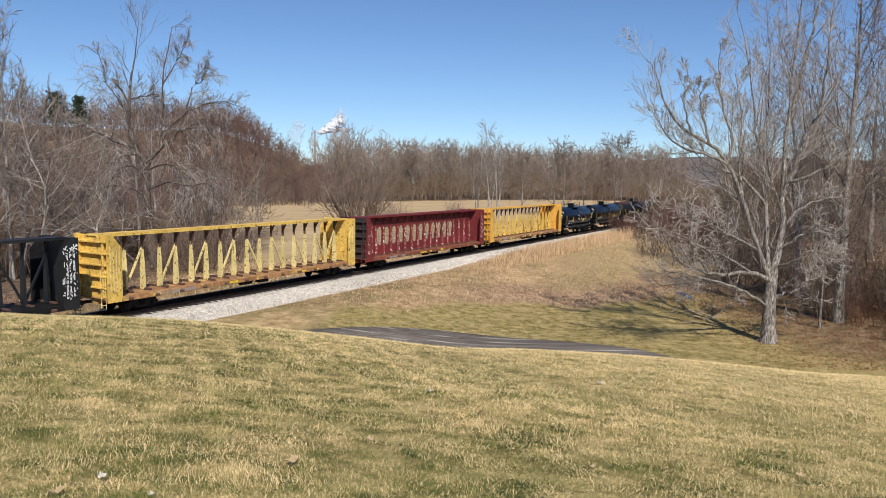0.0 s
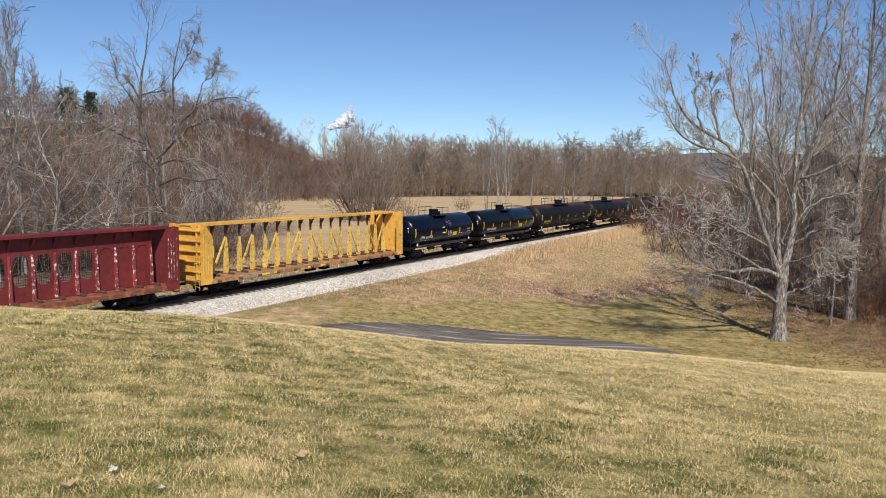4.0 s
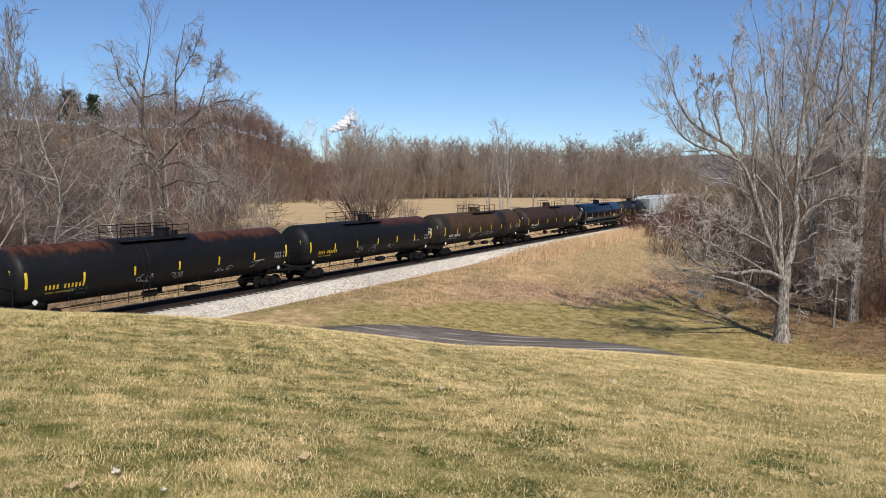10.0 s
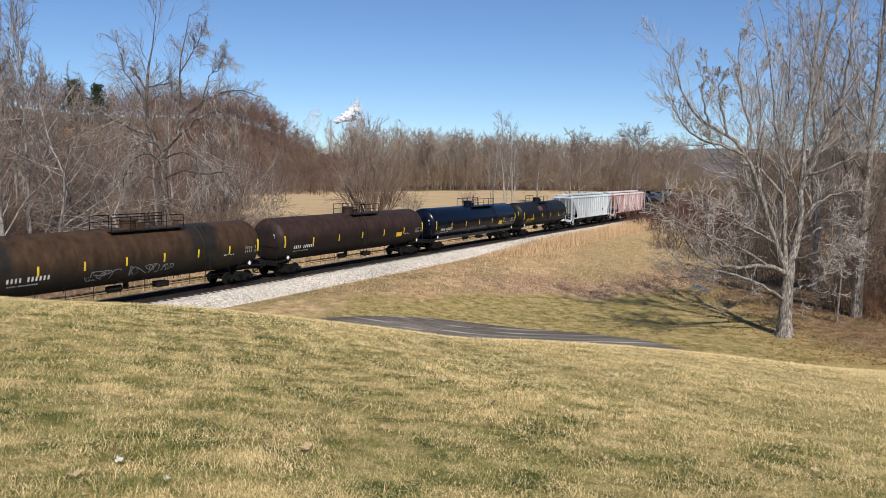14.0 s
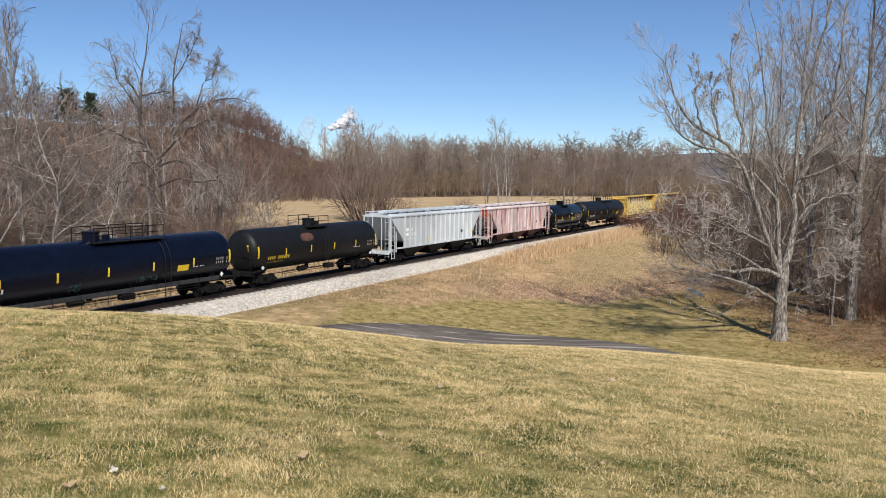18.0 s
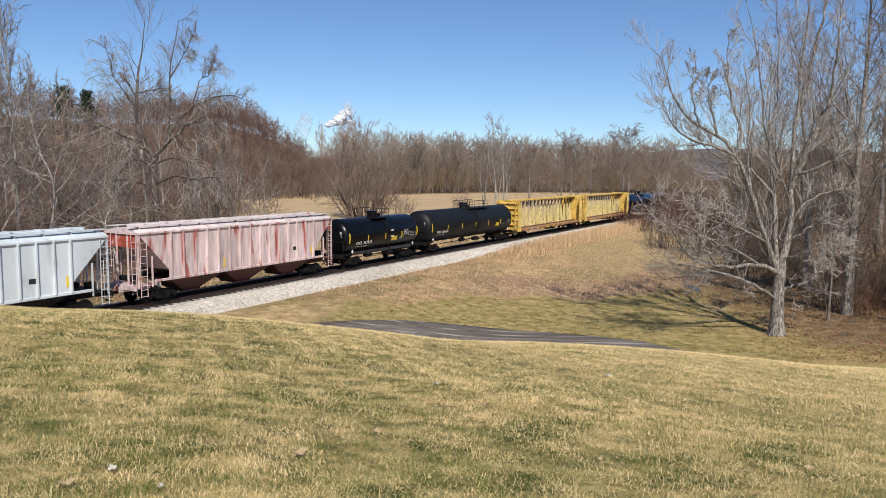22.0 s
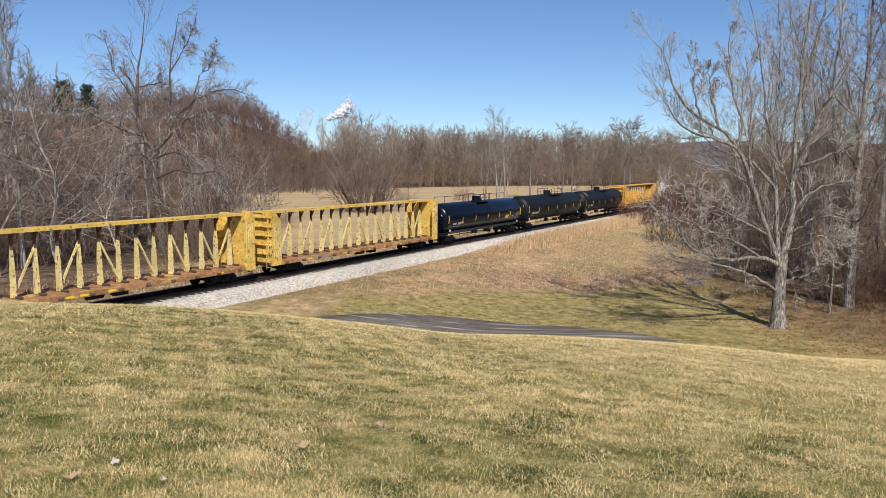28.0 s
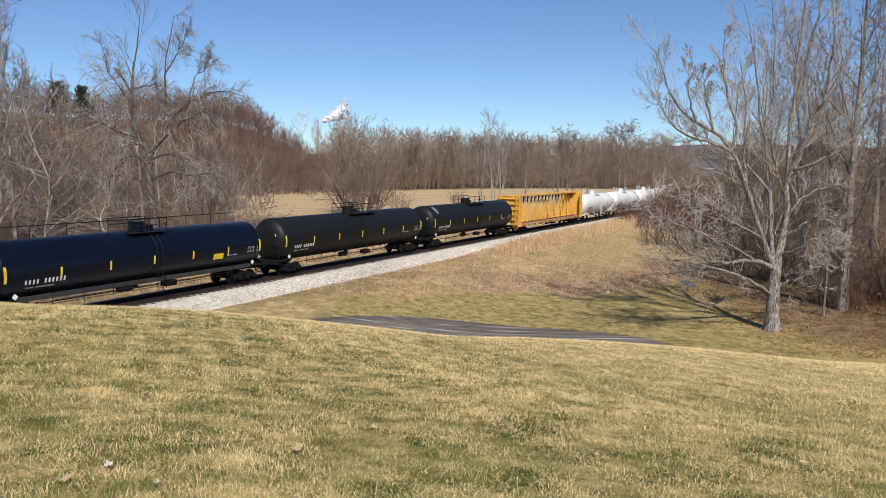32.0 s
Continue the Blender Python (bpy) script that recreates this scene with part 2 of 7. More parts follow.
tank_grime_first = rusted_shell("tank_grime_first", (0.0075, 0.0075, 0.0085), (0.078, 0.028, 0.014), 3.65, 4.15, ((-9.6, -4.2), (2.2, 9.4)))
tank_grime_next = rusted_shell("tank_grime_next", (0.0075, 0.0075, 0.0085), (0.062, 0.022, 0.013), 3.5, 4.1, ((1.2, 9.6),))
tank_rusty = rusted_shell("tank_rusty", (0.021, 0.0175, 0.014), (0.060, 0.034, 0.018), 1.9, 3.1, ((-7.6, 3.4), (5.6, 9.4)), 0.6, (0.034, 0.024, 0.017))
tank_brown = rusted_shell("tank_brown", (0.017, 0.0125, 0.011), (0.042, 0.023, 0.017), 2.2, 3.4, ((-9.6, 9.6),), 0.6, (0.028, 0.016, 0.012))


# ---------------------------------------------------------------- mesh helpers
class Shape:
    """Collects boxes, bars, tubes and lathed forms into one mesh."""

    def __init__(self):
        self.v, self.f = [], []

    def add(self, verts, faces):
        k = len(self.v)
        self.v.extend(tuple(p) for p in verts)
        self.f.extend(tuple(i + k for i in f) for f in faces)
        return self

    def box(self, c, s, b=0.0):
        x, y, z = (a / 2 for a in s)
        if not b:
            vs = [(c[0] + i * x, c[1] + j * y, c[2] + k * z) for i in (-1, 1) for j in (-1, 1) for k in (-1, 1)]
            return self.add(vs, [(0, 1, 3, 2), (4, 6, 7, 5), (0, 4, 5, 1), (2, 3, 7, 6), (0, 2, 6, 4), (1, 5, 7, 3)])
        bm = bmesh.new()
        bmesh.ops.create_cube(bm, size=1.0)
        bmesh.ops.scale(bm, vec=s, verts=bm.verts)
        bmesh.ops.bevel(bm, geom=bm.edges[:], offset=b, segments=1, affect="EDGES")
        bm.verts.index_update()
        self.add([(v.co.x + c[0], v.co.y + c[1], v.co.z + c[2]) for v in bm.verts], [[v.index for v in f.verts] for f in bm.faces])
        bm.free()
        return self

    def bar(self, p, q, w, h, w2=None, h2=None):
        """A bar from p to q, w across and h high, tapering to w2 and h2."""
        p, q = Vector(p), Vector(q)
        a = (q - p).normalized()
        side = a.cross(Vector((0, 0, 1)))
        side = Vector((0, 1, 0)) if side.length < 1e-4 else side.normalized()
        up = side.cross(a)
        vs = []
        for c, ww, hh in ((p, w, h), (q, w2 or w, h2 or h)):
            vs += [c + side * (i * ww / 2) + up * (j * hh / 2) for i, j in ((-1, -1), (1, -1), (1, 1), (-1, 1))]
        return self.add(vs, [(3, 2, 1, 0), (4, 5, 6, 7), (0, 1, 5, 4), (1, 2, 6, 5), (2, 3, 7, 6), (3, 0, 4, 7)])

    def rod(self, p, q, r, seg=6, r2=None):
        p, q = Vector(p), Vector(q)
        a = (q - p).normalized()
        s = a.orthogonal().normalized()
        t = a.cross(s)
        vs = []
        for c, rr in ((p, r), (q, r if r2 is None else r2)):
            vs += [c + (s * cos(2 * pi * i / seg) + t * sin(2 * pi * i / seg)) * rr for i in range(seg)]
        fs = [(i, (i + 1) % seg, seg + (i + 1) % seg, seg + i) for i in range(seg)]
        return self.add(vs, fs + [tuple(reversed(range(seg))), tuple(range(seg, 2 * seg))])

    def path(self, pts, r, seg=5):
        for p, q in zip(pts, pts[1:]):
            self.rod(p, q, r, seg)
        return self

    def lathe_x(self, prof, cy=0.0, cz=0.0, seg=32):
        """Turns (x, radius) pairs round a line along x."""
        vs, fs = [], []
        for x, r in prof:
            vs += [(x, cy + r * cos(2 * pi * i / seg), cz + r * sin(2 * pi * i / seg)) for i in range(seg)]
        for k in range(len(prof) - 1):
            fs += [(k * seg + i, (k + 1) * seg + i, (k + 1) * seg + (i + 1) % seg, k * seg + (i + 1) % seg) for i in range(seg)]
        e = (len(prof) - 1) * seg
        fs += [tuple(range(seg)), tuple(reversed(range(e, e + seg)))]
        return self.add(vs, fs)

    def prism(self, outline, axis, lo, hi):
        """Extrudes a 2D outline along 'x', 'y' or 'z' from lo to hi."""
        def put(a, b, c):
            return {"x": (c, a, b), "y": (a, c, b), "z": (a, b, c)}[axis]
        k = len(outline)
        vs = [put(a, b, lo) for a, b in outline] + [put(a, b, hi) for a, b in outline]
        fs = [(i, (i + 1) % k, k + (i + 1) % k, k + i) for i in range(k)]
        return self.add(vs, fs + [tuple(reversed(range(k))), tuple(range(k, 2 * k))])

    def mesh(self, name, material, smooth=False):
        me = bpy.data.meshes.new(name)
        me.from_pydata(self.v, [], self.f)
        bm = bmesh.new()
        bm.from_mesh(me)
        bmesh.ops.recalc_face_normals(bm, faces=bm.faces)
        bm.to_mesh(me)
        bm.free()
        me.materials.append(material)
        if smooth:
            me.shade_smooth()
            me.set_sharp_from_angle(angle=radians(35))
        return me


def part(name, shape, material, parent, label="", smooth=False):
    me = shape if isinstance(shape, bpy.types.Mesh) else shape.mesh(name, material, smooth)
    ob = new(name, me)
    ob.parent = parent
    if label:
        ob["label"] = label
    return ob


def thing(name, label, category, m=None, group="", kind=""):
    ob = new(name)
    if m is not None:
        ob.matrix_basis = m
    return tagged(ob, label, category, group, kind)


def raw_mesh(name, verts, quads, material, tris=None, smooth=False):
    """A mesh from numpy arrays of vertices and of quads and triangles."""
    me = bpy.data.meshes.new(name)
    verts = np.asarray(verts, dtype=np.float32).reshape(-1, 3)
    quads = np.asarray(quads if quads is not None else [], dtype=np.int32).reshape(-1, 4)
    tris = np.asarray(tris if tris is not None else [], dtype=np.int32).reshape(-1, 3)
    me.vertices.add(len(verts))
    me.vertices.foreach_set("co", verts.ravel())
    me.loops.add(quads.size + tris.size)
    me.loops.foreach_set("vertex_index", np.concatenate([quads.ravel(), tris.ravel()]).astype(np.int32))
    me.polygons.add(len(quads) + len(tris))
    me.polygons.foreach_set("loop_start", np.concatenate([np.arange(len(quads)) * 4, quads.size + np.arange(len(tris)) * 3]).astype(np.int32))
    if smooth:
        me.polygons.foreach_set("use_smooth", np.ones(len(quads) + len(tris), dtype=bool))
    me.update(calc_edges=True)
    me.materials.append(material)
    return me


# ---------------------------------------------------------------- the lie of the land
def step(lo, hi, x):
    t = np.clip((x - lo) / (hi - lo), 0, 1)
    return t * t * (3 - 2 * t)


def soft_min(a, b, k):
    h = np.clip(0.5 + 0.5 * (b - a) / k, 0, 1)
    return b + (a - b) * h - k * h * (1 - h)


def soft_max(a, b, k):
    return -soft_min(-a, -b, k)


def lat_of(x, y):
    return x * NX + y * NY + D


def land(x, y):
    """The ground's height: the lawn's hill, the drive's hollow, the railway's bank, the field, the wooded hill, far ridges."""
    x, y = np.asarray(x, float), np.asarray(y, float)
    lat, u = lat_of(x, y), x * DX + y * DY
    yy = np.maximum(y, -30)
    lawn = 6.6 - 0.169 * yy - 0.0614 * np.clip(x, -60, 60) + 0.0009 * np.clip(x, -25, 25) ** 2 - 0.012 * np.maximum(yy - 20, 0) ** 2
    lawn += 0.05 * np.sin(x * 0.31 + 1.0) * np.sin(y * 0.27) + 0.03 * np.sin(x * 0.9 + y * 0.6)
    lawn += 0.36 * np.exp(-((x - 3.5) / 8.0) ** 2) * step(8, 24, y)
    lawn += 0.20 * np.exp(-((x + 4.5) / 5.0) ** 2) * step(8, 24, y)
    lawn += 0.22 * np.exp(-((x + 9.0) / 2.6) ** 2) * step(8, 20, y) - 0.23 * np.exp(-((x - 0.1) / 2.3) ** 2) * step(10, 22, y)
    cut = -1.0 + 0.8 * (lat - 6.0)
    lawn = soft_min(lawn, cut, 1.2)
    low = -0.82 - 1.43 * step(3.5, 20, lat) + 0.25 * np.sin(x * 0.09 + 2) * np.sin(y * 0.08) * step(8, 20, lat)
    low = low + 2.2 * step(24, 45, x) * step(10, 26, lat)
    near = soft_max(lawn, low, 0.8)
    far = -0.82 - 0.93 * step(-4, -40, lat) + 0.3 * np.sin(x * 0.03) * np.sin(y * 0.025) * step(-10, -60, lat)
    z = np.where(lat > 0, near, far)
    hill = 26.5 * step(-36, -86, x + 0.10 * (y - 250)) * step(238, 276, y) + 9 * step(-120, -260, x) * step(150, 260, y)
    hill = hill * (1 - 0.6 * step(330, 700, y))
    ridge = step(900, 1700, y) * (1 + 32 * step(-420, -180, x) + 34 * step(290, 560, x) + 3 * np.sin(x * 0.004 + 1) + 3 * np.sin(x * 0.011))
    return z + np.where(lat < 0, hill, 0) + ridge * np.where(lat < 0, 1, step(0, 300, lat * 0 + y - 900))


def ground_material():
    m = bpy.data.materials.new("ground_cover")
    m.use_nodes = True
    nt = m.node_tree
    n, l = nt.nodes, nt.links
    b = n["Principled BSDF"]
    b.inputs["Roughness"].default_value = 0.95
    b.inputs["Specular IOR Level"].default_value = 0.1
    geo = n.new("ShaderNodeNewGeometry")

    def noise_tex(scale, detail=5.0, stretch=(1, 1, 1), turn=0.0, rough=0.5):
        mp = n.new("ShaderNodeMapping")
        mp.inputs["Scale"].default_value = stretch
        mp.inputs["Rotation"].default_value = (0, 0, turn)
        l.new(geo.outputs["Position"], mp.inputs[0])
        t = n.new("ShaderNodeTexNoise")
        t.inputs["Scale"].default_value, t.inputs["Detail"].default_value = scale, detail
        t.inputs["Roughness"].default_value = rough
        l.new(mp.outputs[0], t.inputs["Vector"])
        return t.outputs[0]

    def ramp(src, stops):
        r = n.new("ShaderNodeValToRGB")
        e = r.color_ramp.elements
        while len(e) < len(stops):
            e.new(0.5)
        for k, (p, c) in enumerate(stops):
            e[k].position, e[k].color = p, (*c, 1)
        l.new(src, r.inputs[0])
        return r.outputs[0]

    def mix(f, a, c, mode="MIX"):
        x = n.new("ShaderNodeMix")
        x.data_type, x.blend_type = "RGBA", mode
        if isinstance(f, float):
            x.inputs[0].default_value = f
        else:
            l.new(f, x.inputs[0])
        l.new(a, x.inputs[6]), l.new(c, x.inputs[7])
        return x.outputs[2]

    zones = n.new("ShaderNodeAttribute")
    zones.attribute_name = "cover"
    sep = n.new("ShaderNodeSeparateColor")
    l.new(zones.outputs["Color"], sep.inputs[0])
    fine = noise_tex(28, 4)
    grassy = ramp(noise_tex(1.5, 10, rough=0.68), [(0.36, (0.06, 0.075, 0.018)), (0.49, (0.25, 0.20, 0.078)), (0.61, (0.50, 0.375, 0.18))])
    shade = ramp(noise_tex(0.45, 5), [(0.38, (0.80, 0.86, 0.72)), (0.62, (1.2, 1.14, 1.16))])
    grassy = mix(1.0, grassy, shade, "MULTIPLY")
    xyz = n.new("ShaderNodeSeparateXYZ")
    l.new(geo.outputs["Position"], xyz.inputs[0])
    sunny = n.new("ShaderNodeMapRange")
    sunny.inputs[1].default_value, sunny.inputs[2].default_value, sunny.inputs[4].default_value = 6.0, 20.0, 0.75
    outward = n.new("ShaderNodeMath")
    outward.operation = "MULTIPLY_ADD"
    outward.inputs[1].default_value = 0.5
    l.new(xyz.outputs[1], outward.inputs[0]), l.new(xyz.outputs[0], outward.inputs[2])
    l.new(outward.outputs[0], sunny.inputs[0])
    straw = ramp(noise_tex(2.0, 10, rough=0.7), [(0.35, (0.30, 0.235, 0.09)), (0.5, (0.53, 0.40, 0.175)), (0.65, (0.74, 0.56, 0.30))])
    grassy = mix(sunny.outputs[0], grassy, straw)
    blades = ramp(fine, [(0.25, (0.45, 0.45, 0.45)), (0.75, (1.5, 1.5, 1.45))])
    lawn = mix(1.0, grassy, blades, "MULTIPLY")
    dry = ramp(noise_tex(1.1, 10, rough=0.7), [(0.32, (0.20, 0.12, 0.068)), (0.47, (0.45, 0.305, 0.165)), (0.64, (0.68, 0.50, 0.29))])
    tuft = ramp(noise_tex(0.22, 9, rough=0.65), [(0.46, (0, 0, 0)), (0.58, (1, 1, 1))])
    weedy = ramp(noise_tex(1.5, 8, rough=0.7), [(0.35, (0.17, 0.125, 0.065)), (0.65, (0.34, 0.27, 0.13))])
    dry = mix(tuft, dry, weedy)
    bank = n.new("ShaderNodeAttribute")
    bank.attribute_name = "bank"
    bsep = n.new("ShaderNodeSeparateColor")
    l.new(bank.outputs["Color"], bsep.inputs[0])
    ditch = ramp(noise_tex(1.7, 9, rough=0.7), [(0.34, (0.15, 0.085, 0.055)), (0.5, (0.33, 0.21, 0.14)), (0.66, (0.58, 0.42, 0.27))])
    pasture = ramp(noise_tex(1.3, 9, rough=0.7), [(0.34, (0.15, 0.125, 0.055)), (0.5, (0.33, 0.26, 0.13)), (0.66, (0.55, 0.41, 0.23))])
    dry = mix(bsep.outputs[0], dry, ditch)
    dry = mix(bsep.outputs[1], dry, pasture)
    dry = mix(0.8, dry, blades, "MULTIPLY")
    field = ramp(noise_tex(0.06, 5, (1, 3, 1), 0.4), [(0.3, (0.43, 0.305, 0.165)), (0.7, (0.57, 0.415, 0.24))])
    litter = ramp(noise_tex(1.3, 7), [(0.3, (0.07, 0.047, 0.033)), (0.52, (0.165, 0.108, 0.072)), (0.72, (0.32, 0.225, 0.155))])
    # the hollow past the drive: short olive grass over leaf mould
    olive = ramp(noise_tex(1.6, 10, rough=0.7), [(0.34, (0.13, 0.11, 0.036)), (0.50, (0.32, 0.25, 0.098)), (0.66, (0.56, 0.42, 0.21))])
    olive = mix(0.7, olive, blades, "MULTIPLY")
    beyond = n.new("ShaderNodeMapRange")
    beyond.inputs[1].default_value, beyond.inputs[2].default_value = 36.0, 41.0
    l.new(xyz.outputs[1], beyond.inputs[0])
    lawn = mix(beyond.outputs[0], lawn, olive)
    frayed = n.new("ShaderNodeMath")
    frayed.operation = "MULTIPLY_ADD"
    frayed.inputs[1].default_value = 1.6
    l.new(noise_tex(0.5, 8, rough=0.65), frayed.inputs[0])
    edge = n.new("ShaderNodeMath")
    edge.operation, edge.use_clamp = "ADD", True
    edge.inputs[1].default_value = -0.8
    l.new(frayed.outputs[0], edge.inputs[0])
    l.new(sep.outputs[0], frayed.inputs[2])
    c = mix(edge.outputs[0], dry, lawn)
    c = mix(sep.outputs[1], c, field)
    c = mix(sep.outputs[2], c, litter)
    # far ridge woods: distance haze put into the colour as grey
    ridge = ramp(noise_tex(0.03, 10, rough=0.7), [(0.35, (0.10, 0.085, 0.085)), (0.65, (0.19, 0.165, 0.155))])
    haze_by_distance = n.new("ShaderNodeMapRange")
    haze_by_distance.inputs[1].default_value, haze_by_distance.inputs[2].default_value = 700.0, 900.0
    l.new(xyz.outputs[1], haze_by_distance.inputs[0])
    c = mix(haze_by_distance.outputs[0], c, ridge)
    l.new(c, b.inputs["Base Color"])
    bn = n.new("ShaderNodeBump")
    bn.inputs["Strength"].default_value, bn.inputs["Distance"].default_value = 0.8, 0.05
    l.new(fine, bn.inputs["Height"])
    l.new(bn.outputs[0], b.inputs["Normal"])
    return m


ground_cover = ground_material()


def spaced(lo, fine_lo, fine_hi, hi, d, grow=1.12):
    mid = list(np.arange(fine_lo, fine_hi + d / 2, d))
    left, right, s = [], [], d
    p = fine_lo
    while p > lo:
        s *= grow
        p -= s
        left.append(p)
    p, s = fine_hi, d
    while p < hi:
        s *= grow
        p += s
        right.append(p)
    return np.array(left[::-1] + mid + right)


def make_ground():
    xs = spaced(-3500, -60, 60, 3500, 1.0, 1.07)
    ys = spaced(-400, -4, 90, 4200, 1.0, 1.06)
    X, Y = np.meshgrid(xs, ys)
    Z = land(X, Y)
    nx, ny = len(xs), len(ys)
    idx = np.arange(nx * ny).reshape(ny, nx)
    q = np.stack([idx[:-1, :-1], idx[:-1, 1:], idx[1:, 1:], idx[1:, :-1]], -1)
    me = raw_mesh("ground", np.stack([X, Y, Z], -1), q, ground_cover, smooth=True)
    lat, u = lat_of(X, Y), X * DX + Y * DY
    lawn = step(17, 21.5, lat + 1.2 * np.sin(u * 0.16))
    lawn = np.maximum(lawn, step(8, 13, lat) * step(46, 36, u))
    band = 54.8 + 0.48 * X + 1.2 * np.sin(X * 0.35) + 0.7 * np.sin(X * 0.9 + 1)
    inhollow = (lat > 6) & (Y > 40) & (X > -8)
    lawn = np.where(inhollow, step(1.2, -1.2, Y - band), lawn)
    lawn = np.where(Y < 30, np.maximum(lawn, 1.0 * (lawn > 0.9)) * 2.0 - 1.0 * (lawn < 0.9), lawn)
    verge = np.interp(X, (-70, -49, -23, 27, 130), (228, 252, 308, 340, 370))
    field = step(-7, -12, lat) * step(-3, 3, X + 0.286 * Y) * step(verge + 6, verge - 2, Y)
    wood = np.maximum(step(1, -5, X + 0.286 * Y) * step(140, 160, Y), step(verge - 2, verge + 6, Y))
    wood = np.maximum(wood, step(-22, -30, X + 0.05 * (Y - 90)) * step(-5, -9, lat) * step(150, 120, Y))
    wood = np.maximum(wood, 0.85 * step(19, 26, X) * step(41, 48, Y + 0.5 * (X - 21)) * (lat > 5) * step(90, 75, Y))
    wood = np.maximum(wood, step(60, 90, u) * step(32, 44, X) * (lat > 4) * step(25, 40, Y))
    col = np.stack([lawn, field, wood, np.ones_like(lawn)], -1).reshape(-1, 4).astype(np.float32)
    a = me.color_attributes.new("cover", "FLOAT_COLOR", "POINT")
    a.data.foreach_set("color", col.ravel())
    past = Y - band
    dip = step(-0.5, 1, past) * step(8 + 0.25 * X, 3 + 0.2 * X, past + 1.5 * np.sin(u * 0.3)) * step(-4, 8, X) * (lat > 5)
    graze = step(9, 14, past + 2 * np.sin(X * 0.5)) * step(10, 18, X) * step(60, 50, X) * (lat > 6)
    col = np.stack([dip, graze, 0 * X, np.ones_like(X)], -1).reshape(-1, 4).astype(np.float32)
    a = me.color_attributes.new("bank", "FLOAT_COLOR", "POINT")
    a.data.foreach_set("color", col.ravel())
    return tagged(new("ground", me), "sloping winter lawn of green and straw grass running into fields", "ground", kind="structure")


ground = make_ground()

# the drive at the foot of the lawn
def drive_line(x):
    b_ = np.clip(x - 1, -9, 11)
    return 45.3 - np.where(b_ < 0, 0.045, 0.027) * b_ ** 2 - 1.2 * np.maximum(x - 12, 0) + 1.1 * np.minimum(x + 8, 0)


def make_drive():
    s = np.linspace(-20, 30, 90)
    rows = []
    for w in (-2.6, -2.4, -0.8, 0.8, 2.4, 2.6):
        x = s
        y = drive_line(s) + w
        rows.append(np.stack([x, y, land(x, y) + (0.06 if abs(w) < 2.5 else -0.1)], -1))
    V = np.stack(rows)
    k, m = V.shape[:2]
    idx = np.arange(k * m).reshape(k, m)
    q = np.stack([idx[:-1, :-1], idx[:-1, 1:], idx[1:, 1:], idx[1:, :-1]], -1)
    return tagged(new("road", raw_mesh("road", V, q, asphalt, smooth=True)), "narrow grey asphalt drive crossing the grass", "road", kind="structure")


road = make_drive()


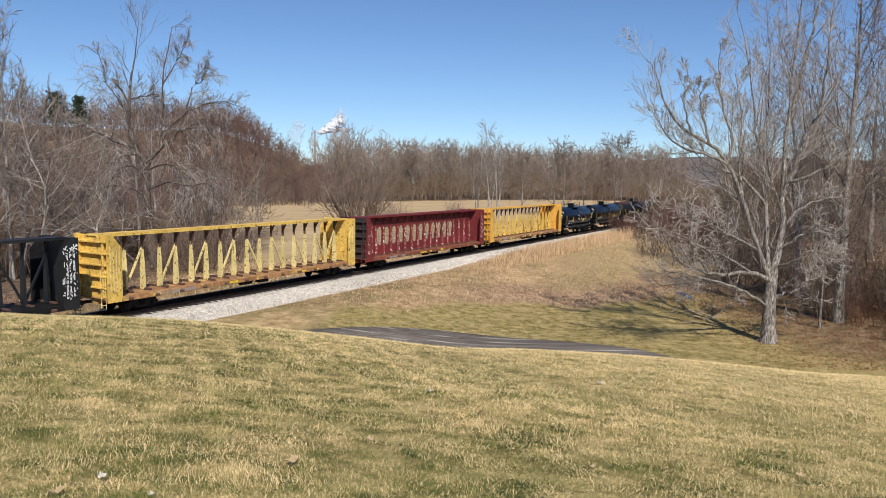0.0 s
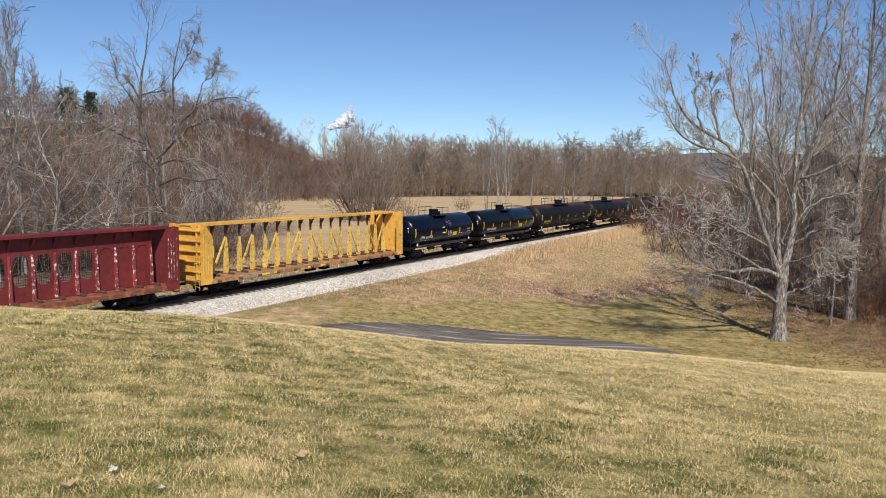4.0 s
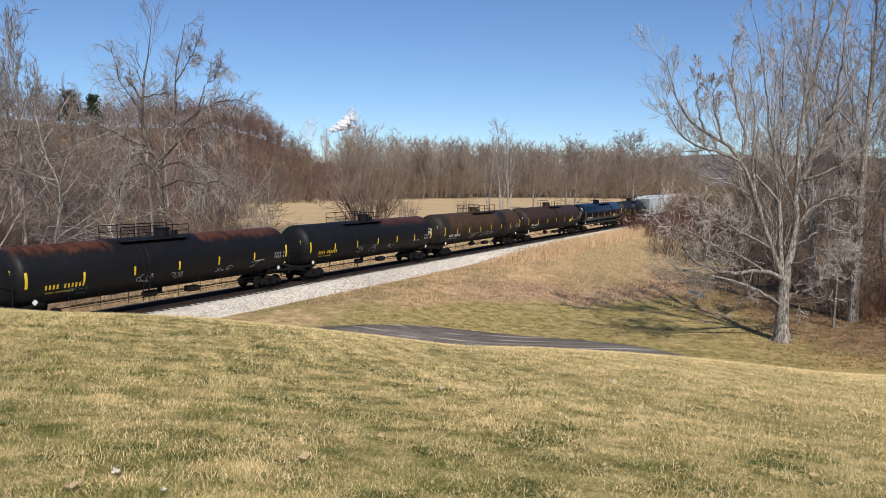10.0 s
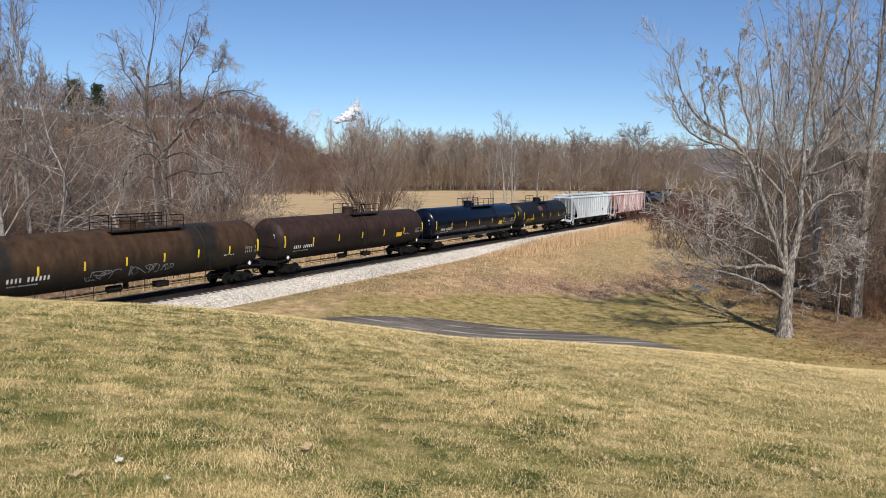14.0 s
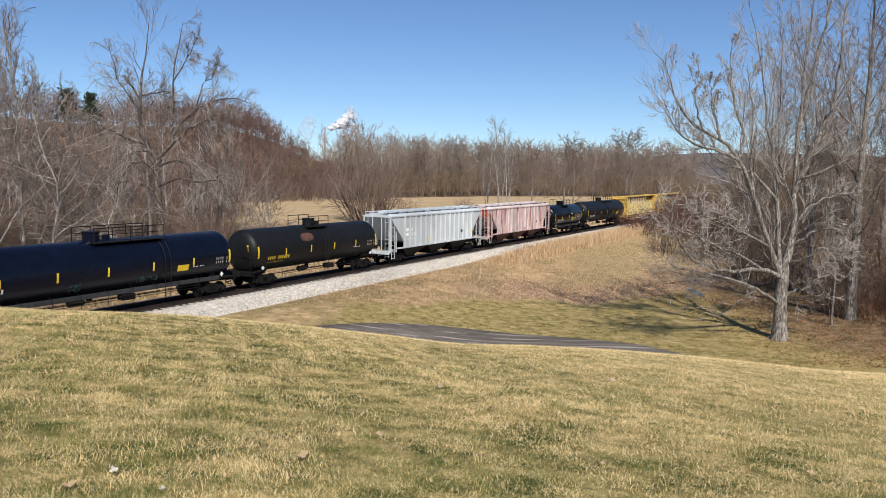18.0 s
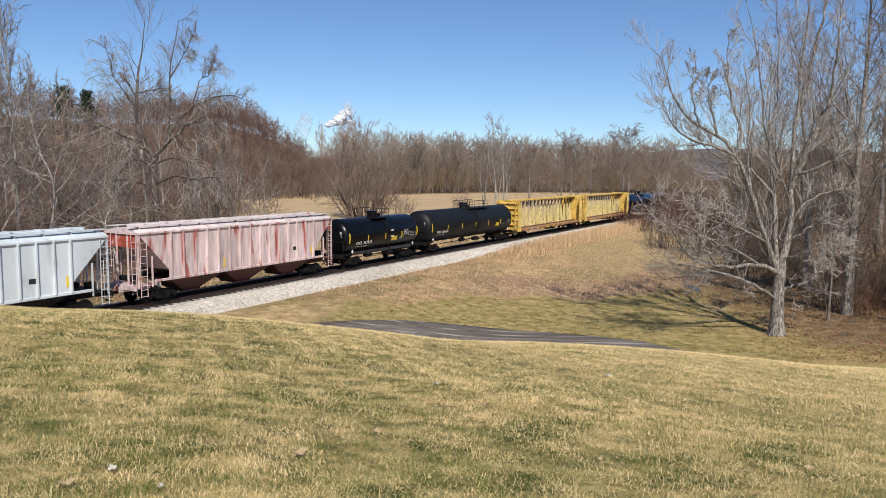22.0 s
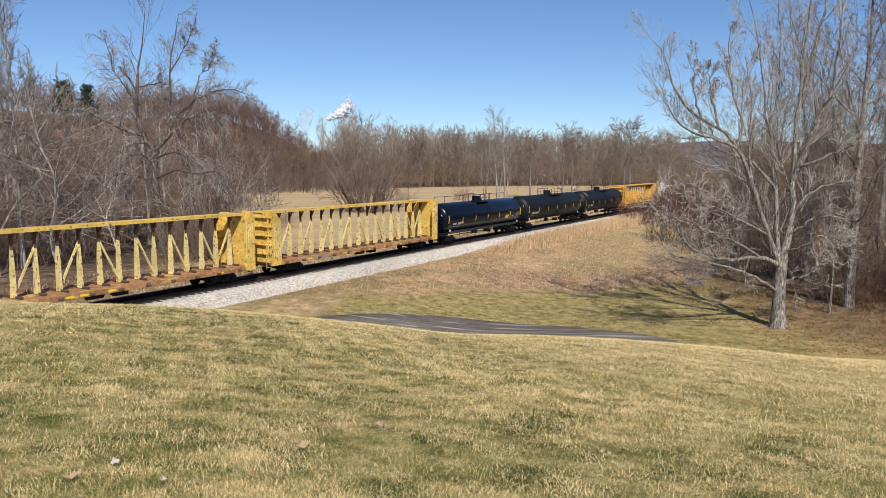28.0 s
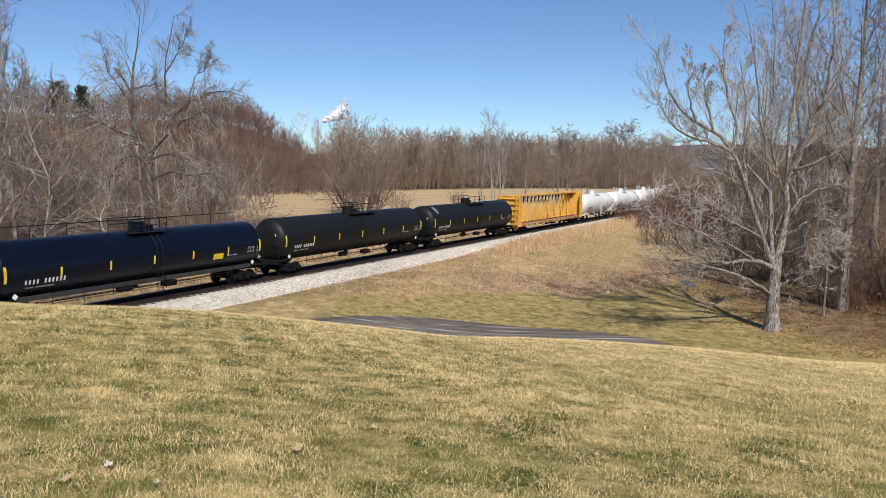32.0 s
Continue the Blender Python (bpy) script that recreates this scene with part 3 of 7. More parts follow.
# ---------------------------------------------------------------- the railway
def make_track():
    track = thing("railway_track", "single railway track of brown steel rails on dark wooden sleepers", "railway track", track_pose(0), kind="structure")
    lo, hi = -40.0, 420.0
    bed = Shape()
    prof = [(-4.1, -1.06), (-1.85, -0.185), (1.85, -0.185), (4.1, -1.06), (4.1, -1.9), (-4.1, -1.9)]
    bed.prism(prof, "x", lo, hi)
    me = bed.mesh("ballast_bed", ballast_stone)
    part("ballast_bed", me, ballast_stone, track, "pale grey crushed stone bank")
    # strip between the rails: oil stain, with the cars' shade put into its colour
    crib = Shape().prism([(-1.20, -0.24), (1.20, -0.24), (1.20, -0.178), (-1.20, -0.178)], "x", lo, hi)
    part("oiled_ballast", crib, shaded_dirty_ballast, track, "oil-stained stone between the rails, darkened further for the cars' shade")
    rail = Shape().prism([(-0.07, -0.17), (0.07, -0.17), (0.07, -0.155), (0.012, -0.13), (0.012, -0.045), (0.036, -0.035),
                          (0.036, -0.004), (0.03, 0.0), (-0.03, 0.0), (-0.036, -0.004), (-0.036, -0.035), (-0.012, -0.045), (-0.012, -0.13), (-0.07, -0.155)], "x", lo, hi)
    me = rail.mesh("rail", rail_steel)
    for y in (-0.7525, 0.7525):
        part("rail", me, rail_steel, track).location.y = y
    rng = random.Random(5)
    tie = Shape().box((0, 0, -0.26), (0.23, 3.14, 0.18), 0.012).mesh("sleeper", tie_wood)
    u, k = 14.0, 0
    rest = Shape()
    while u < 300:
        if k < 260:
            t = part("sleeper", tie, tie_wood, track)
            t.location = (u + rng.uniform(-0.03, 0.03), rng.uniform(-0.06, 0.06), rng.uniform(-0.01, 0.01))
            t.rotation_euler.z = rng.uniform(-0.015, 0.015)
        else:
            rest.box((u, 0, -0.26), (0.22, 2.6, 0.18))
        u += 0.53
        k += 1
    tagged(part("far_sleepers", rest, tie_wood, track), kind="stuff")
    # loose stones on the shoulder
    r = np.random.RandomState(3)
    cnt = 60000
    uu = 14 + 130 * r.rand(cnt) ** 1.4
    side = np.where(r.rand(cnt) < 0.86, 1, -1)
    ll = 1.60 + 2.15 * r.rand(cnt) ** 0.9
    zz = np.where(ll < 1.85, -0.185, -0.185 - (ll - 1.85) * 0.875 / 2.25)
    size = (0.03 + 0.045 * r.rand(cnt)) * np.clip((ll - 1.5) / 0.7, 0.3, 1.0)
    base = np.array([(1, 0, 0), (-1, 0, 0), (0, 1, 0), (0, -1, 0), (0, 0, 1), (0, 0, -1)], float)
    tri = np.array([(0, 2, 4), (2, 1, 4), (1, 3, 4), (3, 0, 4), (2, 0, 5), (1, 2, 5), (3, 1, 5), (0, 3, 5)])
    a = r.rand(cnt) * 6.28
    jit = base[None] * (0.6 + 0.8 * r.rand(cnt, 6, 1)) * size[:, None, None]
    rx = jit[..., 0] * np.cos(a)[:, None] - jit[..., 1] * np.sin(a)[:, None]
    ry = jit[..., 0] * np.sin(a)[:, None] + jit[..., 1] * np.cos(a)[:, None]
    V = np.stack([rx + uu[:, None], ry - (ll * side)[:, None], jit[..., 2] * 0.8 + zz[:, None]], -1)
    T = tri[None] + (np.arange(cnt) * 6)[:, None, None]
    tagged(part("loose_stones", raw_mesh("loose_stones", V, None, loose_stone, T), loose_stone, track), kind="stuff")
    return track


track = make_track()


# ---------------------------------------------------------------- the train
stencil_sill = mat("stencil_sill", (0.030, 0.030, 0.032), 0.6, vary=0.3, grain=3)
# In a car's own space: x along the track away from the eye, -y towards the eye, z above the rail heads.
# metres a second towards the eye's left, every four seconds: the train's speed drifts a little
SPEEDS = (10.67, 11.22, 11.34, 11.02, 10.91, 11.39, 11.41, 11.11, 10.90)


def run(t):
    """How far the train has gone after t seconds."""
    k = min(int(t // 4), 7)
    s = sum(2 * (SPEEDS[i] + SPEEDS[i + 1]) for i in range(k))
    q = t - 4 * k
    return s + SPEEDS[k] * q + (SPEEDS[k + 1] - SPEEDS[k]) * q * q / 8


SHARED = {}


def shared(key, make):
    if key not in SHARED:
        SHARED[key] = make()
    return SHARED[key]


def wheelset_mesh():
    s = Shape()
    s.rod((0, -1.05, 0), (0, 1.05, 0), 0.075, 8)
    for y in (-0.7525, 0.7525):
        k = 1 if y > 0 else -1
        seg = 22
        prof = [(y - k * 0.065, 0.43), (y - k * 0.065, 0.455), (y - k * 0.035, 0.455), (y - k * 0.03, 0.425), (y + k * 0.065, 0.418), (y + k * 0.065, 0.36),
                (y + k * 0.03, 0.33), (y + k * 0.02, 0.17), (y + k * 0.075, 0.13), (y + k * 0.075, 0.0)]
        vs, fs = [], []
        for yy, r in prof:
            vs += [(r * cos(2 * pi * i / seg), yy, r * sin(2 * pi * i / seg)) for i in range(seg)]
        for j in range(len(prof) - 1):
            fs += [(j * seg + i, j * seg + (i + 1) % seg, (j + 1) * seg + (i + 1) % seg, (j + 1) * seg + i) for i in range(seg)]
        fs.append(tuple(range(seg)))
        s.add(vs, fs)
        for a in range(3):
            s.rod((0.06 * cos(a * 2.1), y + k * 0.28, 0.06 * sin(a * 2.1)), (0.06 * cos(a * 2.1), y + k * 0.34, 0.06 * sin(a * 2.1)), 0.02, 5)
    return s.mesh("wheelset", steel_dark, True)


def side_frame_mesh():
    s = Shape()
    # cast side frame: a low arch over the two bearings with a spring opening
    outer = [(-1.15, 0.40), (-1.15, 0.56), (-0.95, 0.62), (-0.55, 0.70), (-0.35, 0.82), (0.35, 0.82), (0.55, 0.70), (0.95, 0.62), (1.15, 0.56), (1.15, 0.40),
             (0.98, 0.46), (0.72, 0.50), (0.40, 0.24), (-0.40, 0.24), (-0.72, 0.50), (-0.98, 0.46)]
    s.prism(outer, "y", -0.08, 0.08)
    for x in (-0.875, 0.875):
        s.rod((x, -0.13, 0.45), (x, 0.10, 0.45), 0.15, 12)
    for x in (-0.14, 0.0, 0.14):
        for k in range(5):
            s.rod((x, -0.115, 0.33 + k * 0.07), (x, -0.115, 0.36 + k * 0.07), 0.062, 8)
    s.box((0, -0.06, 0.72), (0.62, 0.16, 0.10), 0.02)
    s.box((0, -0.06, 0.29), (0.62, 0.16, 0.06))
    return s.mesh("side_frame", steel_dark, True)


WHEELS = []


def add_truck(car, x):
    """A two-axle truck under the car, its wheelsets parts of their own."""
    bolster = shared("bolster", lambda: Shape().box((0, 0, 0.72), (0.42, 2.1, 0.24), 0.03).box((0, 0, 0.88), (0.5, 0.6, 0.12)).rod((0.55, -0.95, 0.42), (0.55, 0.95, 0.42), 0.05)
                     .rod((-0.55, -0.95, 0.42), (-0.55, 0.95, 0.42), 0.05).mesh("truck", steel_dark))
    truck = part("truck", bolster, steel_dark, car, "cast steel two-axle truck")
    truck.location = (x, 0, 0)
    fr = shared("frame", side_frame_mesh)
    for y, turn in ((-1.0, 0), (1.0, pi)):
        f = part("side_frame", fr, steel_dark, truck)
        f.location.y, f.rotation_euler.z = y, turn
    ws = shared("wheelset", wheelset_mesh)
    for dx in (-0.875, 0.875):
        w = part("wheelset", ws, steel_dark, truck)
        w.location = (dx, 0, 0.42)
        WHEELS.append((w, dx))


def add_couplers(car, half, mat_=None):
    c = shared("coupler", lambda: Shape().box((0.25, 0, 0.84), (0.7, 0.16, 0.18), 0.02).box((0.62, 0.02, 0.84), (0.26, 0.28, 0.28), 0.05).box((0.70, 0.14, 0.84), (0.18, 0.10, 0.24), 0.03)
               .path([(0.05, -0.35, 0.8), (0.3, -0.36, 0.5), (0.75, -0.30, 0.42)], 0.03).mesh("coupler", steel_dark))
    for k in (1, -1):
        o = part("coupler", c, steel_dark, car)
        o.location.x = k * (half - 0.72)
        o.rotation_euler.z = 0 if k > 0 else pi


def lettering(shape, x, y, z, w, h, rng, slope=None):
    """Rows of plain bars the size of painted characters, on the near side."""
    cw = h * 0.62
    k = 0
    px = 0.0
    while px + cw < w:
        if rng.random() > 0.12:
            shape.box((x + px + cw / 2, y, z), (cw * 0.78, 0.008, h * rng.uniform(0.86, 1.0)))
        px += cw * 1.12
        k += 1
    return shape


def centerbeam(length, paint, post_paint, label, style="open", seed=1, deck=None, scrawl=None, end_paint=None):
    rng = random.Random(seed)
    deck = deck or worn_deck
    car = thing("centerbeam_flatcar", label, "freight car", group="cars of the freight train")
    half = length / 2
    L = half - 0.85                      # outer face of the bulkheads
    top, floor = 4.72, 1.12
    s = Shape().box((0, -1.40, floor - 0.16), (2 * L, 0.14, 0.30), 0.02).box((0, 1.40, floor - 0.16), (2 * L, 0.14, 0.30), 0.02)
    s.box((0, 0, floor - 0.06), (2 * L, 2.66, 0.06))
    s.box((0, 0, 0.86), (2 * L - 0.4, 0.5, 0.42))
    part("deck", s, deck, car, "rusted deck with worn paint")
    # cross ribs and winches along the side sill
    riser = shared("riser", lambda: Shape().box((0, 0, floor + 0.05), (0.16, 0.55, 0.11), 0.01).mesh("deck_riser", steel_rust_and_shade))
    for i in range(18):
        for y in (-0.52, 0.52):
            part("deck_riser", riser, steel_rust_and_shade, car).location = (-L + 0.9 + (2 * L - 1.8) * i / 17, y, 0)
    winch = shared("winch", lambda: Shape().box((0, -1.50, 0.92), (0.30, 0.10, 0.16), 0.02).rod((-0.1, -1.56, 0.92), (0.1, -1.56, 0.92), 0.06, 8).mesh("winch", steel_rust_and_shade))
    for i in range(12):
        part("winch", winch, steel_rust_and_shade, car).location.x = -L + 1.5 + (2 * L - 3.0) * i / 11
    # bulkheads: sheet, side flanges with a cut inner corner, outside ribs
    for k in (-1, 1):
        s = Shape()
        s.box((k * (L - 0.16), 0, (floor + top) / 2 - 0.12), (0.06, 2.94, top - floor + 0.20))
        ends = end_paint or paint
        bh = part("bulkhead", s, paint, car, "ribbed steel bulkhead")
        if end_paint:
            part("outer_sheet", Shape().box((k * (L - 0.115), 0, (floor + top) / 2 - 0.12), (0.02, 2.90, top - floor + 0.16)), ends, bh)
        for y in (-1.46, 1.46):
            w = 0.95
            o = [(k * L, floor - 0.3), (k * L, top), (k * (L - 0.35), top), (k * (L - w), top - 0.75), (k * (L - w), floor - 0.02), (k * (L - w + 0.1), floor - 0.3)]
            part("side_flange", Shape().prism(o, "y", y - 0.04, y + 0.04), paint, bh)
        for i in range(5):
            part("stiffener", Shape().box((k * (L - 0.02), 0, floor + 0.55 + 0.66 * i), (0.22, 2.78, 0.11), 0.02), ends, bh)
        for y in (-1.1, 1.1):
            part("stiffener", Shape().box((k * (L - 0.04), y, (floor + top) / 2), (0.20, 0.14, top - floor), 0.02), ends, bh)
        for i in range(4):
            part("flange_rib", Shape().box((k * (L - 0.2 - 0.2 * i), -1.515, 2.75), (0.06, 0.03, 2.6)), post_paint if style != "solid" else chipped_red, bh)
        s = Shape()
        for i in range(6):
            s.rod((k * (L + 0.06), -1.38, 0.7 + 0.38 * i), (k * (L + 0.06), -0.95, 0.7 + 0.38 * i), 0.018, 5)
        for y in (-1.38, -0.95):
            s.rod((k * (L + 0.06), y, 0.5), (k * (L + 0.06), y, 2.75), 0.018, 5)
        part("end_ladder", s, post_paint if style != "solid" else red_paint, car)
    # centre frame: top chord, tapered posts, diagonals
    s = Shape().box((0, 0, top - 0.06), (2 * L - 0.1, 1.06, 0.10), 0.02).box((0, -0.52, top - 0.09), (2 * L - 0.1, 0.05, 0.17)).box((0, 0.52, top - 0.09), (2 * L - 0.1, 0.05, 0.17))
    part("top_chord", s, paint, car)
    n = 18
    inner = 2 * (L - 0.95)
    pitch = inner / (n - 1)
    for i in range(n):
        x = -inner / 2 + pitch * i
        s = Shape()
        o = [(-0.22, floor), (-0.15, floor + 1.7), (-0.03, floor + 2.75), (0.03, floor + 2.75), (0.15, floor + 1.7), (0.22, floor)]
        s.prism(o, "x", x - 0.065, x + 0.065)
        # upper posts of open cars: the top chord's shadow put into a dark brown
        u_ = Shape().box((x, 0, (floor + 2.5 + top - 0.2) / 2), (0.13, 0.12, top - 0.2 - floor - 2.5)).bar((x, 0, top - 0.7), (x, -0.30, top - 0.2), 0.10, 0.10)
        part("upper_post", u_, steel_rust_and_shade if style == "open" and post_paint is not black_paint else paint, car)
        p = part("post", s, post_paint, car)
    if style == "open":
        for i in range(n - 1):
            x0, x1 = -inner / 2 + pitch * i, -inner / 2 + pitch * (i + 1)
            left = i < (n - 1) / 2
            if i % 2 == 1 or i in (0, n - 2):
                lo_x, hi_x = (x0, x1) if left else (x1, x0)
                if i in (0, n - 2):
                    lo_x, hi_x = hi_x, lo_x
                part("diagonal", Shape().bar((lo_x, 0, floor + 0.1), (hi_x, 0, floor + 2.6), 0.10, 0.11), post_paint, car)
    else:
        # sheet with an oval opening in each bay
        for i in range(n - 1):
            x0, x1 = -inner / 2 + pitch * i, -inner / 2 + pitch * (i + 1)
            cx, cz = (x0 + x1) / 2, floor + 1.65
            ring = [(cx + 0.44 * copysign(abs(cos(a)) ** 0.7, cos(a)), cz + 0.85 * copysign(abs(sin(a)) ** 0.7, sin(a))) for a in [2 * pi * j / 16 for j in range(16)]]
            edge = []
            for a in [2 * pi * j / 16 for j in range(16)]:
                c, d_ = cos(a), sin(a)
                hx, hz0, hz1 = (x1 - x0) / 2, cz - floor, top - 0.2 - cz
                t = min(hx / abs(c) if abs(c) > 1e-6 else 1e9, (hz1 if d_ > 0 else hz0) / abs(d_) if abs(d_) > 1e-6 else 1e9)
                edge.append((cx + c * t, cz + d_ * t))
            hx = (x1 - x0) / 2
            vs = [(a, y, b) for y in (-0.04, 0.04) for a, b in ring + edge]
            fs = []
            solid = i < 2 or i > n - 5
            for j in range(16):
                m = (j + 1) % 16
                for o in (0, 32):
                    fs.append((o + j, o + m, o + 16 + m, o + 16 + j))
                fs.append((j, m, 32 + m, 32 + j))
            sh = Shape().add(vs, fs)
            for qx, qz in ((x0, floor), (x1, floor), (x0, top - 0.2), (x1, top - 0.2)):
                # fill the corners left by the sixteen-sided outline
                near_ = sorted(range(16), key=lambda j: (edge[j][0] - qx) ** 2 + (edge[j][1] - qz) ** 2)[:2]
                a, b = edge[near_[0]], edge[near_[1]]
                sh.add([(a[0], -0.04, a[1]), (b[0], -0.04, b[1]), (qx, -0.04, qz), (a[0], 0.04, a[1]), (b[0], 0.04, b[1]), (qx, 0.04, qz)], [(0, 1, 2), (3, 4, 5)])
            if solid:
                sh.add([(a, 0.0, b) for a, b in ring], [tuple(range(16))])
            panel = part("panel", sh, red_paint, car)
            if not solid:
                g = Shape()
                for j in range(-3, 4):
                    g.rod((cx + j * 0.12, 0, cz - 0.80), (cx + j * 0.12, 0, cz + 0.80), 0.008, 4)
                for j in range(-5, 6):
                    g.rod((cx - 0.42, 0, cz + j * 0.15), (cx + 0.42, 0, cz + j * 0.15), 0.008, 4)
                part("mesh_guard", g, steel_dark, panel, "rusty wire mesh in the opening")
    m = Shape()
    lettering(m, -L + 3.2, -1.475, floor - 0.16, 3.2, 0.20, rng)
    tagged(part("marking", m, stencil_grey, car, "grey painted marks on the side sill"), kind="stuff")
    if scrawl:
        m = Shape()
        for _ in range(120 if paint is black_paint else 46):
            x, z = rng.uniform(L - 0.85, L - 0.12), rng.uniform(1.4, 4.3) if paint is black_paint else rng.uniform(2.4, 3.9)
            m.bar((-x if scrawl[1] < 0 else x, -1.512, z), ((-x if scrawl[1] < 0 else x) + rng.uniform(-0.22, 0.22), -1.512, z + rng.uniform(-0.25, 0.25)), 0.012, 0.055)
        part("graffiti", m, scrawl[0], car, "scrawled spray paint")
    for _ in range(5):
        part("reflector", Shape().box((rng.uniform(-L + 2, L - 2), -1.475, floor - 0.17), (0.5, 0.012, 0.12)), yellow_mark, car)
    for x in (-half + 3.4, half - 3.4):
        add_truck(car, x)
    for x in (half - 3.4, 3.4 - half):
        part("bolster", Shape().box((x, 0, 0.93), (1.0, 1.2, 0.16)), steel_dark, car)
    part("brake_box", Shape().box((1.2, -0.9, 0.72), (0.9, 0.5, 0.4), 0.04), steel_dark, car)
    part("air_tank", Shape().rod((-0.8, -0.75, 0.70), (0.2, -0.75, 0.70), 0.22, 10), steel_dark, car)
    add_couplers(car, half)
    return car


def tank_car(length, shell, label, r=1.53, cz=2.58, plat=(-1.2, 1.2), dome=0.0, seed=1, marks=white_paint, strips=6, ladder=0.4, hump=1.0, frame_mat=None, sign=True, name="tank_car", full_rail=False, sill=False, shield=True, scrawls=(), patches=(), label_plate=None, words=()):
    rng = random.Random(seed)
    fm = frame_mat or steel_dark
    car = thing(name, label, "freight car", group="cars of the freight train")
    half = length / 2
    e = half - 0.80                     # tip of the tank's head
    prof = [(-e + 0.62 * (1 - cos(pi / 2 * i / 10)), max(0.02, r * sin(pi / 2 * i / 10) ** 0.72)) for i in range(11)]
    prof += [(-x, q) for x, q in reversed(prof)]
    part("tank", Shape().lathe_x(prof, 0, cz, 40), shell, car, "", True)
    n = max(3, int(length / 4))
    seam = Shape().lathe_x([(-0.035, r + 0.001), (-0.035, r + 0.008), (0.035, r + 0.008), (0.035, r + 0.001)], 0, cz, 40).mesh("weld_seam", shell, True)
    for i in range(n):
        part("weld_seam", seam, shell, car).location.x = -e + 0.9 + (2 * e - 1.8) * i / (n - 1)
    # stub sills, saddles, end platforms
    for k in (-1, 1):
        s = Shape().box((k * (half - 1.9), 0, 0.98), (2.6, 0.62, 0.34), 0.03)
        s.prism([(-1.25, cz - 0.75), (-0.95, 1.12), (0.95, 1.12), (1.25, cz - 0.75), (0.9, cz - r - 0.0), (-0.9, cz - r)], "x", k * (half - 2.45) - 0.22, k * (half - 2.45) + 0.22)
        s.box((k * (half - 1.0), 0, 1.16), (0.55, 2.7, 0.06))
        s.box((k * (half - 0.75), 0, 1.02), (0.10, 2.7, 0.24))
        s.bar((k * (half - 2.45), -1.05, 1.25), (k * (half - 1.0), -1.15, 1.12), 0.12, 0.12).bar((k * (half - 2.45), 1.05, 1.25), (k * (half - 1.0), 1.15, 1.12), 0.12, 0.12)
        part("stub_sill", s, fm, car, "sill and saddle under the tank end")
        s = Shape()
        x = k * (half - 0.80)
        for y in (-1.3, 1.3):
            s.path([(x, y, 1.1), (x, y, 2.25), (k * (half - 1.9), y * 1.02, 2.25)], 0.022)
            for z in (0.55, 0.85):
                s.rod((k * (half - 1.05), y, z), (k * (half - 1.5), y, z), 0.018)
            s.rod((k * (half - 1.05), y, 0.5), (k * (half - 1.05), y, 1.15), 0.018).rod((k * (half - 1.5), y, 0.5), (k * (half - 1.5), y, 1.15), 0.018)
        s.rod((x, -1.3, 2.25), (x, 1.3, 2.25), 0.022)
        part("end_rail", s, fm, car)
        add_truck(car, k * (half - 2.45))
    # side handrail low along the tank
    s = Shape()
    lo, hi = -half + 3.8, half - 3.8
    for y in (-1.42, 1.42):
        s.rod((lo, y, 0.98), (hi, y, 0.98), 0.022).rod((lo, y, 0.80), (hi, y, 0.80), 0.018)
        for i in range(int((hi - lo) / 1.6) + 1):
            x = lo + (hi - lo) * i / max(1, int((hi - lo) / 1.6))
            s.rod((x, y, 0.62), (x, y, 1.3), 0.018).rod((x, y, 1.3), (x, y * 0.72, 1.45), 0.018)
    part("side_handrail", s, fm, car)
    s = Shape().rod((-0.25, 0, cz - r - 0.35), (-0.25, 0, cz - r + 0.1), 0.16, 10).box((1.8, -0.55, 0.75), (0.9, 0.5, 0.35), 0.03).rod((-1.9, -0.6, 0.85), (-1.0, -0.6, 0.85), 0.19, 10)
    s.rod((lo - 1.0, -0.3, 0.7), (hi + 1.0, -0.3, 0.7), 0.03)
    part("brake_gear", s, steel_dark, car)
    if sill:
        for y in (-1.18, 1.18):
            part("side_sill", Shape().box((0, y, 1.20), (2 * e - 2.4, 0.16, 0.26), 0.02), stencil_sill, car, "grey-black walkway beam along the tank's foot")
    if shield:
        # lower half of each head, a plate laid over it
        for k in (-1, 1):
            vs, fs, ns = [], [], 17
            ring = [(k * (-q - 0.05), w_ * 0.985 + 0.012) for q, w_ in prof[:11]]
            for q, w_ in ring:
                for t in np.linspace(pi * 1.04, pi * 1.96, ns):
                    vs.append((-q if k > 0 else q, w_ * cos(t), cz + w_ * sin(t)))
            ring_n = len(ring)
            fs = [(i_ * ns + j_, (i_ + 1) * ns + j_, (i_ + 1) * ns + j_ + 1, i_ * ns + j_ + 1) for i_ in range(ring_n - 1) for j_ in range(ns - 1)]
            vs = [(k * abs(x_), y_, z_) for x_, y_, z_ in vs]
            part("head_shield", Shape().add(vs, fs), shell, car, "half-round steel shield over the tank head", True)
    # top platform, manway and rails
    z0 = cz + r
    a, b = plat
    s = Shape()
    for y in (-0.85, 0.85):
        s.box(((a + b) / 2, y, z0 - 0.10), (b - a, 0.42, 0.05))
        for x in (a + 0.15, (a + b) / 2, b - 0.15):
            s.bar((x, y, z0 - 0.12), (x, y * 0.9, z0 - 0.34), 0.06, 0.06)
    part("platform", s, fm, car, "steel walkway on the tank top")
    s = Shape()
    for y in (-1.02, 1.02):
        posts = max(2, int((b - a) / 1.1) + 1)
        for i in range(posts):
            x = a + (b - a) * i / (posts - 1)
            s.rod((x, y, z0 - 0.10), (x, y, z0 + 0.72), 0.028, 6)
